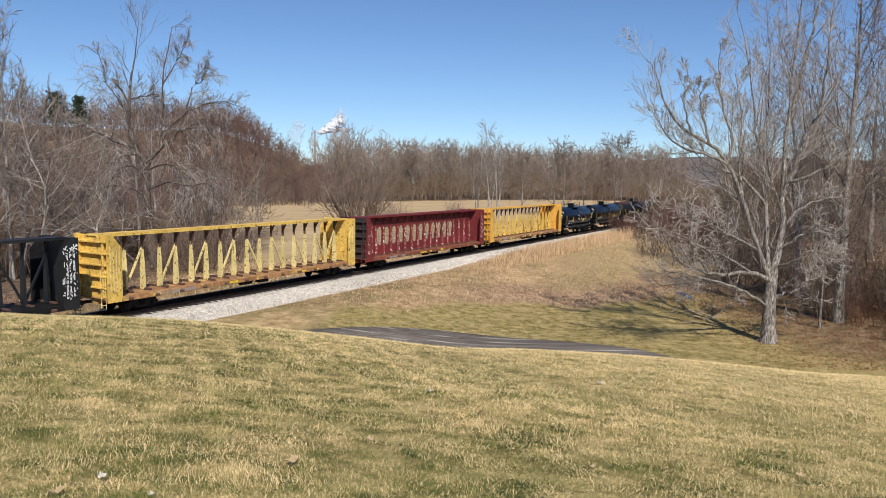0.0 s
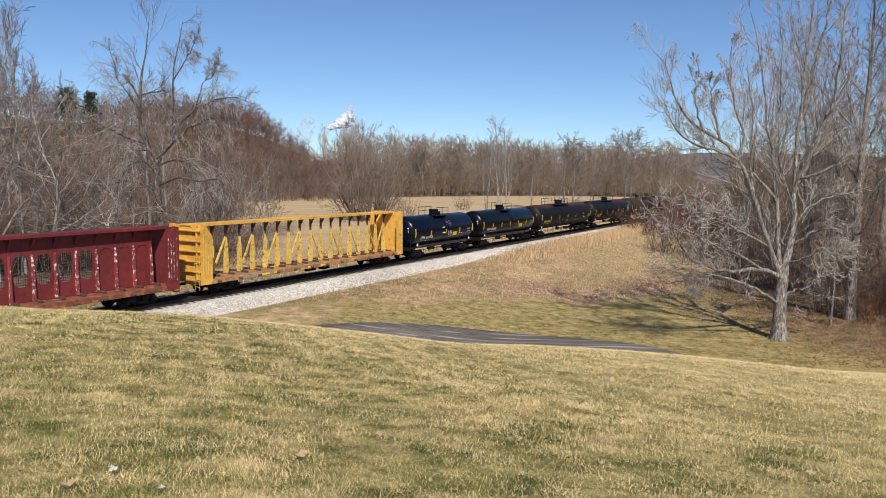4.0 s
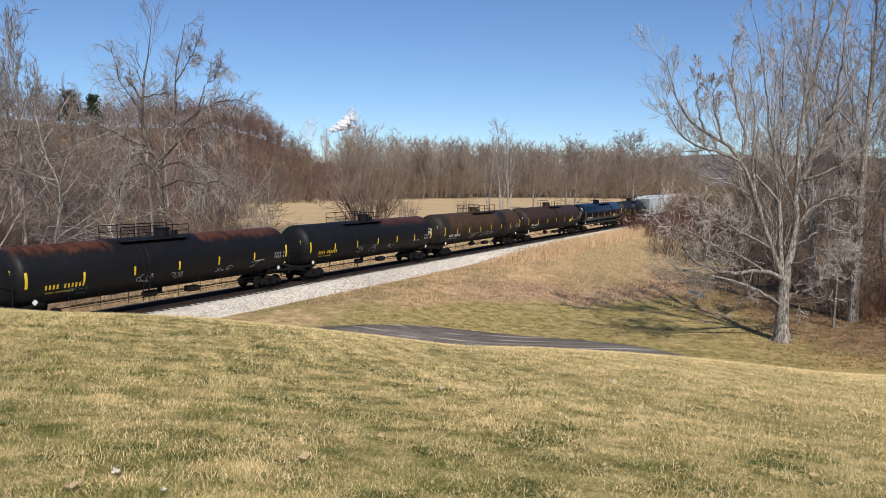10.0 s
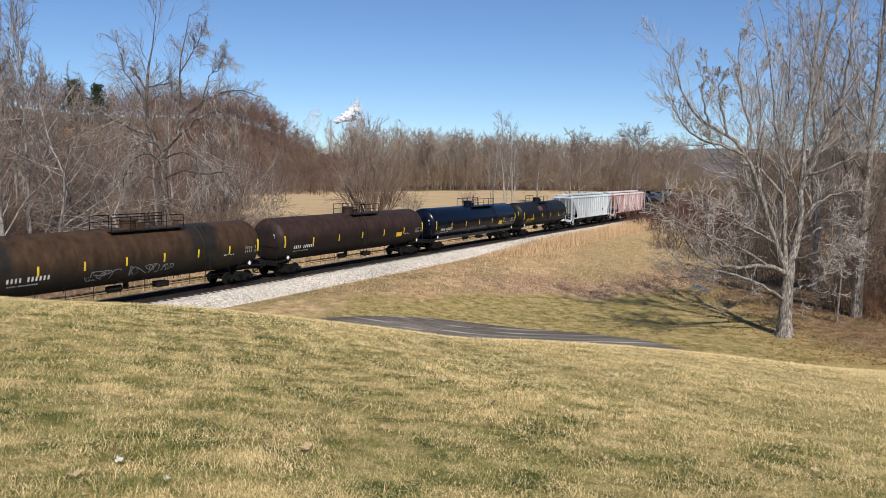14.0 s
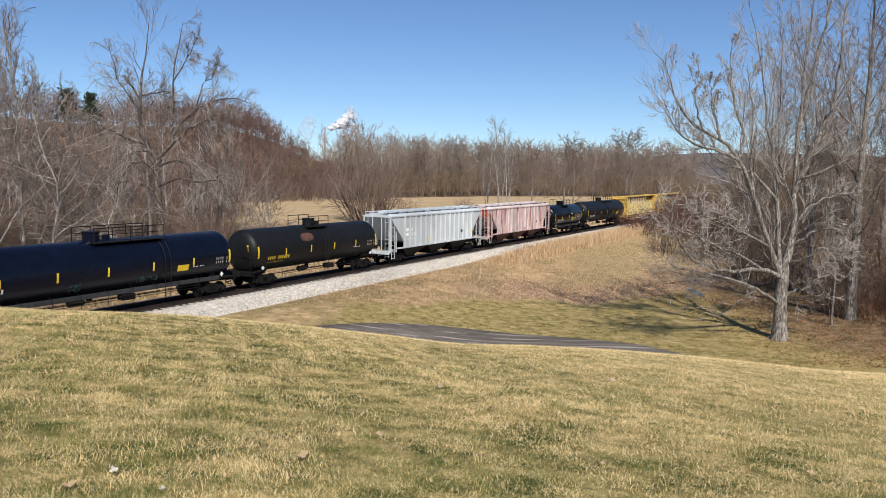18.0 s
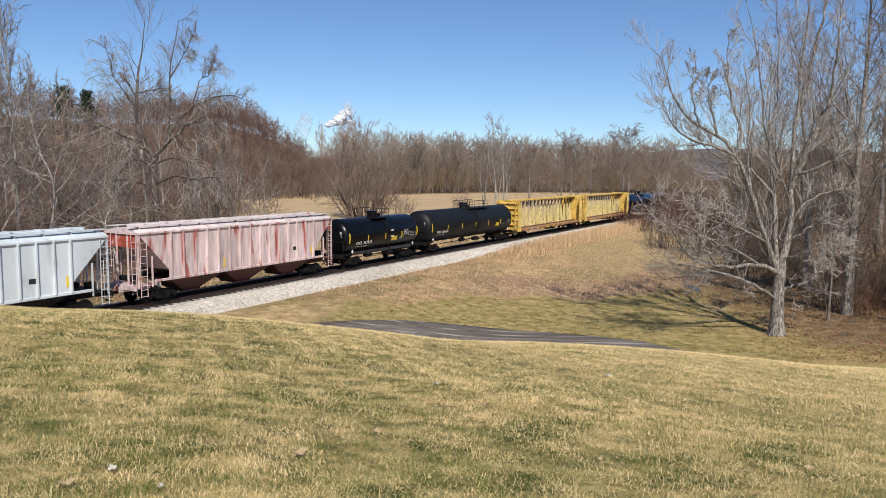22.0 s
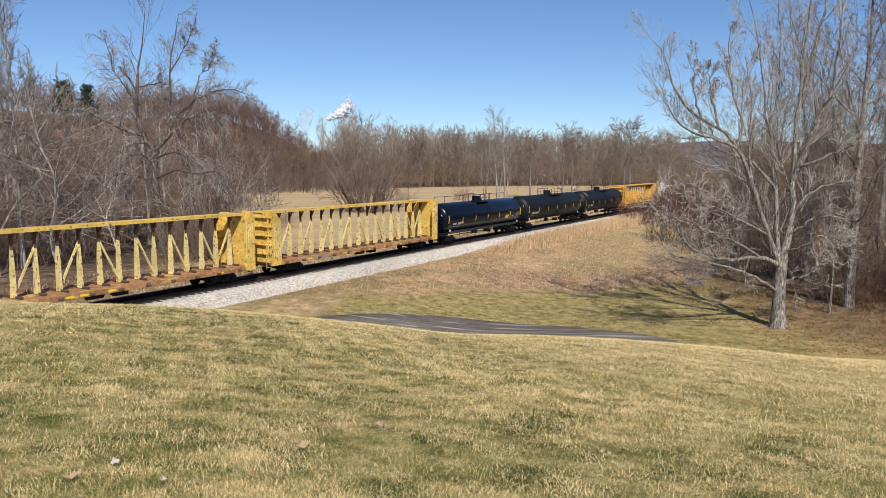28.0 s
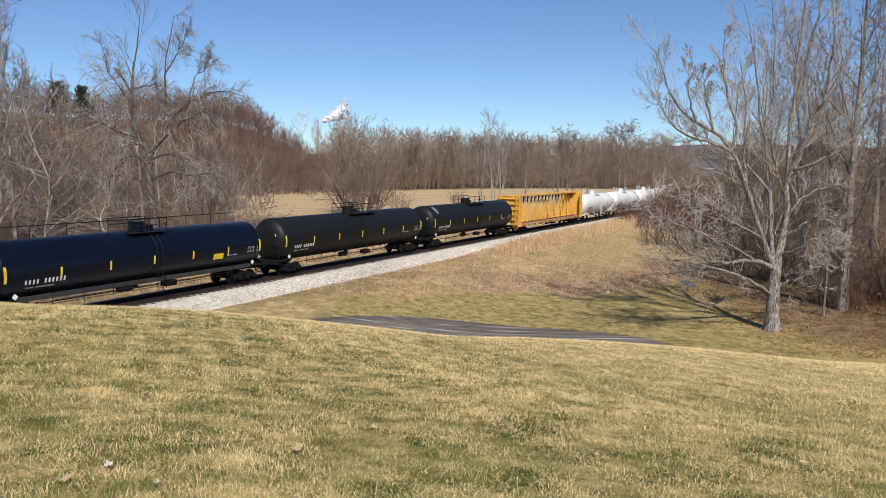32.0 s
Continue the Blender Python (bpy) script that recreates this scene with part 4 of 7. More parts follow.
        s.rod((a, y, z0 + 0.72), (b, y, z0 + 0.72), 0.028, 6).rod((a, y, z0 + 0.34), (b, y, z0 + 0.34), 0.022, 6)
    if full_rail:
        for i in range(9):
            x = -e + 1 + (2 * e - 2) * i / 8
            s.rod((x, 0.5, z0 - 0.1), (x, 0.5, z0 + 0.62), 0.025, 6)
        s.rod((-e + 1, 0.5, z0 + 0.62), (e - 1, 0.5, z0 + 0.62), 0.028, 6)
    part("platform_rail", s, fm, car)
    s = Shape().rod((dome, 0, z0 - 0.15), (dome, 0, z0 + 0.42 * hump), 0.46, 18).rod((dome, 0, z0 + 0.42 * hump), (dome, 0, z0 + 0.52 * hump), 0.50, 18)
    s.box((dome + 0.95, 0, z0 + 0.10), (0.34, 0.34, 0.34), 0.04)
    part("manway", s, shell, car, "", True)
    # ladder up the near and the far side
    lx = dome + ladder
    for sy in (-1, 1):
        s = Shape()
        for dx in (-0.2, 0.2):
            pts = [(lx + dx, sy * 1.5, 0.55), (lx + dx, sy * (r + 0.06), cz - 0.3)]
            pts += [(lx + dx, sy * (r + 0.07) * cos(t), cz + (r + 0.07) * sin(t)) for t in (0.15, 0.5, 0.85, 1.05)]
            s.path(pts, 0.022)
        for z in np.arange(0.7, cz + 0.2, 0.32):
            s.rod((lx - 0.2, sy * 1.51, z), (lx + 0.2, sy * 1.51, z), 0.016, 5)
        part("ladder", s, fm, car)
    # reflective strips, marks, sign panels: all on the near side, a hair off the shell
    def at(z):
        dz = z - cz
        return -sqrt(max(0.0, r * r - dz * dz)) - 0.012
    for i in range(strips):
        s = Shape()
        x = -e + 0.55 + (2 * e - 1.1) * i / (strips - 1)
        big = i in (0, strips - 1)
        z1, z2 = (cz - 0.45, cz + 0.40) if big else (cz - 0.42, cz + 0.10)
        zs = np.linspace(z1, z2, 5)
        for p, q in zip(zs, zs[1:]):
            w = 0.075 if big else 0.06
            s.add([(x - w, at(p), p), (x + w, at(p), p), (x + w, at(q), q), (x - w, at(q), q)], [(0, 1, 2, 3)])
        part("reflective_strip", s, yellow_mark, car)

    def decal(x, z, w, h, bars, material, nm, lab="", back=None):
        if back:
            m = Shape()
            m.add([(x, at(z - h * .65) - 0.002, z - h * .65), (x + w, at(z - h * .65) - 0.002, z - h * .65), (x + w, at(z + h * .65) - 0.002, z + h * .65), (x, at(z + h * .65) - 0.002, z + h * .65)], [(0, 1, 2, 3)])
            part(nm, m, back, car, lab)
            return
        m = Shape()
        cw = w / bars
        for i in range(bars):
            if bars > 5 and i == 4:
                continue
            x0, x1 = x + cw * i + cw * 0.25, x + cw * (i + 1) - cw * 0.25
            hh = h * rng.uniform(0.9, 1.0)
            m.add([(x0, at(z - hh / 2), z - hh / 2), (x1, at(z - hh / 2), z - hh / 2), (x1, at(z + hh / 2), z + hh / 2), (x0, at(z + hh / 2), z + hh / 2)], [(0, 1, 2, 3)])
        part(nm, m, material, car, lab)
    zt = cz - 0.52
    decal(-e + 1.5, zt, 2.3, 0.26, 11, marks, "marking", "painted car mark drawn as bars")
    decal(-e + 1.6, zt - 0.30, 1.6, 0.07, 14, marks, "small_marking")
    decal(e - 1.75, cz - 0.25, 1.05, 0.46, 6, stencil_grey, "data_panel", "grey stencilled data panel")
    decal(e - 3.6, zt + 0.05, 0.9, 0.07, 8, white_paint, "small_marking")
    if sign:
        decal(e - 4.75, cz - 0.46, 0.85, 0.30, 1, None, "sign_panel", "yellow warning panel", yellow_mark)
    if label_plate is not None:
        decal(label_plate, cz + 0.02, 0.42, 0.48, 1, None, "label_plate", "white product label", white_paint)
        decal(label_plate - 0.10, cz + 0.02, 0.09, 0.48, 1, None, "label_edge", "yellow stripe", yellow_mark)
    for j, word in enumerate(words):
        cu = bpy.data.curves.new("lettering", "FONT")
        cu.body, cu.size = word, 0.20
        cu.materials.append(white_paint)
        tx = new("lettering", cu)
        tx.parent = car
        z = cz + 0.12 - 0.22 * j
        tx.matrix_basis = pose(e - 2.9, at(z) - 0.02, z, 90, 0, 0)
        tx["label"] = "white product name in capitals"

    def on_shell(x, th, lift):
        return (x, -(r + lift) * cos(th), cz + (r + lift) * sin(th))
    for x0, z0, w, h, paint_, n in scrawls:
        m = Shape()
        th0 = math.asin(max(-0.95, min(0.95, (z0 - cz) / r)))
        for _ in range(n):
            p = [rng.uniform(0, w), rng.uniform(-h / 2, h / 2)]
            a = rng.uniform(0, 6.28)
            bend = rng.uniform(-0.9, 0.9)
            for _ in range(rng.randint(4, 8)):
                q = [min(w, max(0, p[0] + 0.11 * cos(a))), min(h / 2, max(-h / 2, p[1] + 0.13 * sin(a)))]
                dx, dz = q[0] - p[0], q[1] - p[1]
                ln = max(1e-3, sqrt(dx * dx + dz * dz))
                ox, oz = -dz / ln * 0.022, dx / ln * 0.022
                m.add([on_shell(x0 + s_[0] + sg * ox, th0 + (s_[1] + sg * oz) / r, 0.010) for s_, sg in ((p, -1), (p, 1), (q, 1), (q, -1))], [(0, 1, 2, 3)])
                p = q
                a += bend
        part("graffiti", m, paint_, car, "spray-painted scrawl")
    for x0, x1, t0, t1, paint_ in patches:
        m = Shape()
        nx_, nt = 24, 7
        vs = []
        for i in range(nx_):
            edge_lo, edge_hi = rng.uniform(0, 0.10), rng.uniform(0, 0.02)
            fall = sin(pi * (i + 0.5) / nx_) ** 0.35
            for j in range(nt):
                mid = (t0 + t1) / 2
                th = mid + ((t0 + (t1 - t0) * (edge_lo + (1 - edge_lo - edge_hi) * j / (nt - 1))) - mid) * fall
                vs.append(on_shell(x0 + (x1 - x0) * i / (nx_ - 1), th, 0.007))
        m.add(vs, [(i * nt + j, (i + 1) * nt + j, (i + 1) * nt + j + 1, i * nt + j + 1) for i in range(nx_ - 1) for j in range(nt - 1)])
        part("weathered_patch", m, paint_, car, "patch of rust and wear", True)
    # marks on the near end
    m = Shape()
    for j in range(4):
        z = cz + 0.45 - 0.13 * j
        w = (0.62, 0.3, 0.42, 0.3)[j]
        m.box((-e + 0.10, -0.75 - 0.25 + w / 2, z), (0.012, w, 0.10 if j == 0 else 0.05))
    part("end_marking", m, marks, car)
    s = Shape()
    for x in (-half + 1.9, half - 1.9):
        d_ = 0.17
        s.add([(x, -1.36, 1.42 - d_), (x + d_, -1.36, 1.42), (x, -1.36, 1.42 + d_), (x - d_, -1.36, 1.42)], [(0, 1, 2, 3)])
    part("placard", s, white_paint, car, "small diamond-shaped placard")
    add_couplers(car, half)
    return car


def covered_hopper(length, shell, label, trim, end_mat, seed=1, ribs=15, roof=None):
    rng = random.Random(seed)
    car = thing("covered_hopper", label, "freight car", group="cars of the freight train")
    half = length / 2
    e = half - 0.95
    w, z_side, z_top = 1.50, 4.35, 4.62
    z_sill = 1.45
    slope = 2.2
    o = [(-e, z_side), (-e + slope, z_sill + 0.55), (-e + slope, z_sill), (e - slope, z_sill), (e - slope, z_sill + 0.55), (e, z_side)]
    s = Shape()
    for y0, y1 in ((-w, -w + 0.05), (w - 0.05, w)):
        s.prism(o, "y", y0, y1)
    s.add([(k * e, y, z_side) for k in (-1,) for y in (-w, w)] + [(-e + slope, y, z_sill + 0.55) for y in (w, -w)], [(0, 1, 2, 3)])
    s.add([(e, -w, z_side), (e, w, z_side), (e - slope, w, z_sill + 0.55), (e - slope, -w, z_sill + 0.55)], [(0, 1, 2, 3)])
    part("body", s, shell, car)
    if roof:
        for k in (-1, 1):
            part("end_panel", Shape().box((k * (e - 0.10), 0, z_side - 0.45), (0.06, 2 * w - 0.2, 0.80), 0.01), hopper_end_red, car, "orange-red end panel")
    s = Shape()
    s.prism([(-w, z_side - 0.02), (-w + 0.35, z_top - 0.05), (-0.7, z_top), (0.7, z_top), (w - 0.35, z_top - 0.05), (w, z_side - 0.02)], "x", -e, e)
    part("roof", s, roof or shell, car)
    s = Shape().box((0, 0, z_top + 0.10), (2 * e - 1.2, 0.62, 0.20), 0.04)
    for i in range(10):
        s.box((-e + 1.4 + (2 * e - 2.8) * i / 9, 0, z_top + 0.22), (0.12, 0.72, 0.06))
    part("hatch_cover", s, roof or shell, car, "long trough hatch along the roof")
    s = Shape()
    for y in (-1.0, 1.0):
        s.box((0, y, z_top + 0.12), (2 * e + 0.3, 0.42, 0.04))
        for i in range(12):
            x = -e + 0.4 + (2 * e - 0.8) * i / 11
            s.box((x, y, z_top + 0.03), (0.05, 0.30, 0.16))
    part("running_board", s, roof or trim, car)
    for i in range(ribs):
        x = -e + slope + 0.1 + (2 * e - 2 * slope - 0.2) * i / (ribs - 1)
        for y in (-w - 0.05, w + 0.05):
            part("rib", Shape().box((x, y, (z_sill + z_side) / 2), (0.12, 0.15, z_side - z_sill - 0.04), 0.02), shell, car)
    s = Shape()
    for y in (-w - 0.03, w + 0.03):
        s.box((0, y, z_side), (2 * e, 0.12, 0.12), 0.02).box((0, y, z_sill), (2 * e - slope, 0.10, 0.16), 0.02)
    part("side_sill", s, shell, car)
    # hopper bays
    for i in range(3):
        c = (-1 + i) * (2 * e - 2 * slope) / 3.0
        b = (2 * e - 2 * slope) / 3.0 / 2
        s = Shape()
        up, dn = z_sill - 0.02, 0.45
        top4 = [(c - b, -1.42, up), (c + b, -1.42, up), (c + b, 1.42, up), (c - b, 1.42, up)]
        bot4 = [(c - 0.6, -0.75, dn), (c + 0.6, -0.75, dn), (c + 0.6, 0.75, dn), (c - 0.6, 0.75, dn)]
        s.add(top4 + bot4, [(0, 1, 5, 4), (1, 2, 6, 5), (2, 3, 7, 6), (3, 0, 4, 7), (4, 5, 6, 7)])
        s.box((c, 0, dn - 0.03), (1.35, 1.7, 0.12), 0.02)
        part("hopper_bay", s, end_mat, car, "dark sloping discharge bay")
    for k in (-1, 1):
        s = Shape().box((k * (half - 2.0), 0, 0.98), (3.0, 0.55, 0.36), 0.03).box((k * (half - 0.8), 0, 1.1), (0.14, 2.9, 0.28), 0.02).box((k * (half - 1.3), 0, 1.22), (0.9, 2.8, 0.05))
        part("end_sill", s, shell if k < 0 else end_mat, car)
        for y in (-w + 0.06, w - 0.06):
            part("end_post", Shape().bar((k * (e - 0.04), y, 1.1), (k * (e - 0.04), y, z_side), 0.10, 0.10), trim, car)
            part("end_post", Shape().bar((k * (e - 1.0), y, 1.1), (k * (e - 1.0), y, z_side - 1.4), 0.08, 0.08), trim, car)
        for y in (-0.5, 0.5):
            part("end_post", Shape().bar((k * (e - 0.04), y, 1.1), (k * (e - 0.04), y, z_side), 0.08, 0.08), trim, car)
        part("end_beam", Shape().box((k * (e - 0.04), 0, z_side), (0.12, 2 * w, 0.14)), trim, car)
        s = Shape()
        for y, ys in ((-w - 0.06, 1), (w + 0.06, -1)):
            for dx in (0.1, 0.55):
                s.rod((k * (e - dx), y, 0.55), (k * (e - dx), y, z_side - 0.1), 0.024)
            for j in range(9):
                s.rod((k * (e - 0.1), y, 0.6 + 0.40 * j), (k * (e - 0.55), y, 0.6 + 0.40 * j), 0.02)
        for y0, y1 in ((-1.35, -0.95), (0.95, 1.35)):
            for y in (y0, y1):
                s.rod((k * (e + 0.04), y, 0.7), (k * (e + 0.04), y, z_side), 0.022)
            for j in range(9):
                s.rod((k * (e + 0.04), y0, 0.8 + 0.38 * j), (k * (e + 0.04), y1, 0.8 + 0.38 * j), 0.018)
        part("end_ladder", s, trim, car)
        s = Shape().rod((k * (e - 0.7), 0.5, 1.5), (k * (e - 0.7), 1.1, 1.5), 0.18, 10).box((k * (e - 0.5), -0.4, 1.55), (0.5, 0.45, 0.4), 0.04)
        part("brake_gear", s, steel_dark, car)
        add_truck(car, k * (half - 2.9))
    for z, n in ((3.05, 2), (2.62, 3)):
        for i in range(n if roof is None else 0):
            part("marking", Shape().box((-e + slope + 0.55 + i * 0.72, -w - 0.008, z), (0.42, 0.012, 0.30)), white_paint, car)
    for i in range(3 if roof is None else 0):
        part("small_marking", Shape().box((-e + slope + 0.65 + i * 0.72, -w - 0.008, 2.2), (0.4, 0.012, 0.08)), white_paint, car)
    m = Shape().box((-e + slope + 0.20, -w - 0.008, 2.0), (0.10, 0.012, 0.6)).box((-e + slope + 4.4, -w - 0.008, 2.0), (0.12, 0.012, 0.6)).box((e - slope - 0.3, -w - 0.008, 2.1), (0.12, 0.012, 0.6))
    part("reflector", m, yellow_mark, car)
    m = Shape().box((e - slope - 2.1, -w - 0.008, 2.35), (0.55, 0.012, 0.26))
    part("data_panel", m, black_paint, car)
    add_couplers(car, half)
    return car


# where the gaps between the cars lie along the track at the start
GAPS = [0.06, 25.26, 50.45, 75.0, 100.1, 114.2, 130.7, 152.4, 172.7, 193.4, 214.65, 235.3, 252.0, 271.5, 291.35, 304.5, 325.7, 350.5, 375.5, 395.9, 417.6, 438.8, 464.2, 480.4,
        496.6, 512.8, 532.0, 551.2, 570.4, 589.6]
TRAIN = []


def make_train():
    def put(i, build, *args, **kw):
        car = build(GAPS[i + 1] - GAPS[i] - 0.02, *args, **kw)
        TRAIN.append((car, (GAPS[i] + GAPS[i + 1]) / 2))
        car.matrix_basis = track_pose((GAPS[i] + GAPS[i + 1]) / 2)
        return car
    put(0, centerbeam, black_paint, black_paint, "black open-framed lumber flatcar with white graffiti on its bulkhead", deck=steel_dark, seed=10, scrawl=(white_paint, 1))
    put(1, centerbeam, yellow_paint, pale_yellow_paint, "worn yellow centre-beam lumber flatcar, empty, paint flaking to pale primer", seed=11)
    put(2, centerbeam, red_paint, chipped_red, "dark red centre-beam lumber flatcar with chipped white posts", style="solid", seed=12, deck=rusty_red_deck, end_paint=sooty_red)
    put(3, centerbeam, orange_paint, yellow_paint, "orange-yellow centre-beam lumber flatcar, empty", seed=13)
    put(4, tank_car, tank_navy, "short glossy black tank car with white marks and graffiti", seed=14, strips=5, sill=True, scrawls=((0.2, 3.35, 1.1, 0.8, graffiti_violet, 9), (0.4, 2.15, 0.9, 0.6, white_paint, 9)), label_plate=-0.6)
    put(5, tank_car, tank_black, "glossy black tank car with a white end stencil", seed=15, strips=7, sill=True)
    put(6, tank_car, tank_grime_first, "long grimy black tank car with rust along its top", seed=16, r=1.62, cz=2.64, plat=(-3.6, 1.2), marks=yellow_mark, strips=7, sign=False, ladder=-2.4, scrawls=((-7.4, 1.75, 1.3, 0.4, graffiti_teal, 6), (-3.0, 1.95, 1.1, 0.5, graffiti_grey, 8), (-0.6, 1.9, 0.9, 0.4, graffiti_grey, 6), (3.0, 1.9, 1.8, 0.35, graffiti_grey, 8), (6.0, 1.95, 1.2, 0.4, graffiti_grey, 6)))
    put(7, tank_car, tank_grime_next, "long dull black tank car with scrawled graffiti and yellow marks", seed=17, r=1.62, cz=2.64, plat=(-3.8, 1.4), marks=yellow_mark, strips=7, sign=False, ladder=-3.0, scrawls=((-3.0, 2.0, 1.0, 0.6, graffiti_grey, 8), (-1.0, 1.9, 0.9, 0.7, graffiti_grey, 8), (1.7, 1.85, 0.8, 0.5, graffiti_grey, 5), (8.3, 2.9, 0.6, 0.8, white_paint, 9)))
    put(8, tank_car, tank_rusty, "long rust-brown tank car with grimy lower half", seed=18, r=1.62, cz=2.66, plat=(-1.8, 3.2), strips=8, sign=False, scrawls=((-3.8, 1.85, 2.2, 0.6, graffiti_grey, 16), (-1.0, 1.9, 2.0, 0.6, graffiti_grey, 16), (1.2, 1.9, 1.2, 0.4, graffiti_grey, 8)), ladder=4.6)
    put(9, tank_car, tank_brown, "long dull brown tank car with a dark data panel", seed=19, r=1.62, cz=2.66, plat=(-0.6, 3.0), strips=7)
    put(10, tank_car, tank_navy, "long glossy navy-black tank car with faint teal graffiti", seed=20, r=1.56, cz=2.64, plat=(-0.5, 4.2), strips=7, sill=True, shield=False, ladder=4.0, scrawls=((-2.6, 1.75, 1.0, 0.5, graffiti_teal, 8), (2.0, 1.8, 1.4, 0.4, graffiti_teal, 8)))
    put(11, tank_car, tank_charcoal, "charcoal tank car with a brown rust patch", seed=21, marks=yellow_mark, strips=6, sign=False, patches=((-2.4, -1.0, 0.25, 0.75, rust_patch),))
    put(12, covered_hopper, hopper_grey, "pale grey covered hopper with ribbed sides", hopper_grey, steel_dark, seed=22)
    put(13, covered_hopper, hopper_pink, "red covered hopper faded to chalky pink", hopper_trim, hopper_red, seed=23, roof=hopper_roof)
    put(14, tank_car, tank_black, "short black tank car with a white and yellow label", seed=24, strips=5, sill=True, label_plate=0.9, words=("SODIUM", "HYDROXIDE", "SOLUTION"))
    put(15, tank_car, tank_charcoal, "long matt charcoal tank car", seed=25, r=1.62, cz=2.64, plat=(-0.5, 4.0), strips=7)
    put(16, centerbeam, yellow_paint, pale_yellow_paint, "faded yellow centre-beam lumber flatcar with flaking posts, empty", seed=26)
    put(17, centerbeam, yellow_paint, pale_yellow_paint, "yellow centre-beam lumber flatcar with a red scrawl on its bulkhead", seed=27, scrawl=(red_paint, 1))
    put(18, tank_car, tank_navy, "long glossy navy-black tank car with a full-length top rail", seed=28, r=1.58, cz=2.62, plat=(-1.2, 1.4), strips=7, full_rail=True, sill=True)
    put(19, tank_car, tank_charcoal, "long matt charcoal tank car with white stencils", seed=29, r=1.62, cz=2.64, plat=(-0.8, 2.8), strips=7, sign=False)
    put(20, tank_car, tank_charcoal, "charcoal tank car with a pale scuff near its end", seed=30, r=1.62, cz=2.64, plat=(-0.8, 2.8), strips=7, sign=False, patches=((-8.6, -8.0, 0.5, 1.2, pale_scuff),))
    put(21, centerbeam, orange_paint, orange_paint, "orange centre-beam lumber flatcar, empty", seed=31)
    for i in (22, 23, 24, 25):
        put(i, tank_car, tank_white, "white tank car with white railings", seed=32 + i, frame_mat=tank_white, plat=(-1.1, 1.1), marks=black_paint, sign=False)
    for i in (26, 27, 28):
        put(i, covered_hopper, hopper_grey, "pale grey covered hopper at the train's far end", hopper_grey, steel_dark, seed=32 + i)


make_train()


# ---------------------------------------------------------------- bare trees
def unit(v):
    return v / np.maximum(np.linalg.norm(v, axis=-1, keepdims=True), 1e-9)


def tube_arrays(pts, rad, sides):
    """Tapered tubes along many lines at once: pts (B, K, 3), rad (B, K)."""
    B, K = rad.shape
    tan = np.gradient(pts, axis=1)
    tan = unit(tan)
    ref = np.where(np.abs(tan[..., 2:3]) > 0.9, np.array([1.0, 0, 0]), np.array([0, 0, 1.0]))
    s = unit(np.cross(tan, ref))
    t = np.cross(tan, s)
    a = 2 * np.pi * np.arange(sides) / sides
    ring = s[:, :, None] * np.cos(a)[None, None, :, None] + t[:, :, None] * np.sin(a)[None, None, :, None]
    V = (pts[:, :, None] + ring * rad[:, :, None, None]).reshape(-1, 3)
    idx = np.arange(B * K * sides).reshape(B, K, sides)
    nxt = np.roll(idx, -1, axis=2)
    Q = np.stack([idx[:, :-1], nxt[:, :-1], nxt[:, 1:], idx[:, 1:]], -1).reshape(-1, 4)
    return V, Q


def sliver_arrays(r, p, d, w):
    """One thin triangle per twig from p along d, w wide."""
    side = unit(np.cross(d, r.normal(size=d.shape)))
    V = np.stack([p - side * w[:, None] / 2, p + side * w[:, None] / 2, p + d], 1)
    return V.reshape(-1, 3), np.arange(len(p) * 3).reshape(-1, 3)


def join(blocks):
    vs, qs, k = [], [], 0
    for v, q in blocks:
        vs.append(v), qs.append(q + k)
        k += len(v)
    return np.concatenate(vs), np.concatenate(qs)


def sprout(r, pts, rad, per, t0, angle, length, K, up=0.0, wander=0.12, thin=0.6, rmin=0.004, taper=0.25, t1=1.0, rmax=1e9):
    """Children along parent branches. Returns their lines and radii."""
    B, KP = rad.shape
    par = np.repeat(np.arange(B), per)
    n = len(par)
    t = t0 + (t1 - t0) * (np.tile(np.arange(per), B) + r.rand(n)) / per
    f = np.clip(t, 0, 0.9999) * (KP - 1)
    i = f.astype(int)
    w = (f - i)[:, None]
    p = pts[par, i] * (1 - w) + pts[par, np.minimum(i + 1, KP - 1)] * w
    d0 = unit(pts[par, np.minimum(i + 1, KP - 1)] - pts[par, i])
    side = unit(np.cross(d0, r.normal(size=(n, 3))))
    a = np.radians(angle[0] + (angle[1] - angle[0]) * r.rand(n))[:, None]
    d = unit(d0 * np.cos(a) + side * np.sin(a))
    plen = np.linalg.norm(np.diff(pts, axis=1), axis=2).sum(1)[par]
    ln = plen * (length[0] + (length[1] - length[0]) * r.rand(n)) * (1.15 - 0.6 * t)
    r0 = np.clip((rad[par, i] * (1 - w[:, 0]) + rad[par, np.minimum(i + 1, KP - 1)] * w[:, 0]) * thin * (0.7 + 0.4 * r.rand(n)), rmin, rmax)
    out = np.zeros((n, K, 3))
    out[:, 0] = p
    stepl = (ln / (K - 1))[:, None]
    for k in range(1, K):
        d = unit(d + wander * r.normal(size=(n, 3)) + np.array([0, 0, up]))
        out[:, k] = out[:, k - 1] + d * stepl
    rr = r0[:, None] * np.linspace(1, taper, K)[None]
    return out, np.maximum(rr, rmin * 0.6)


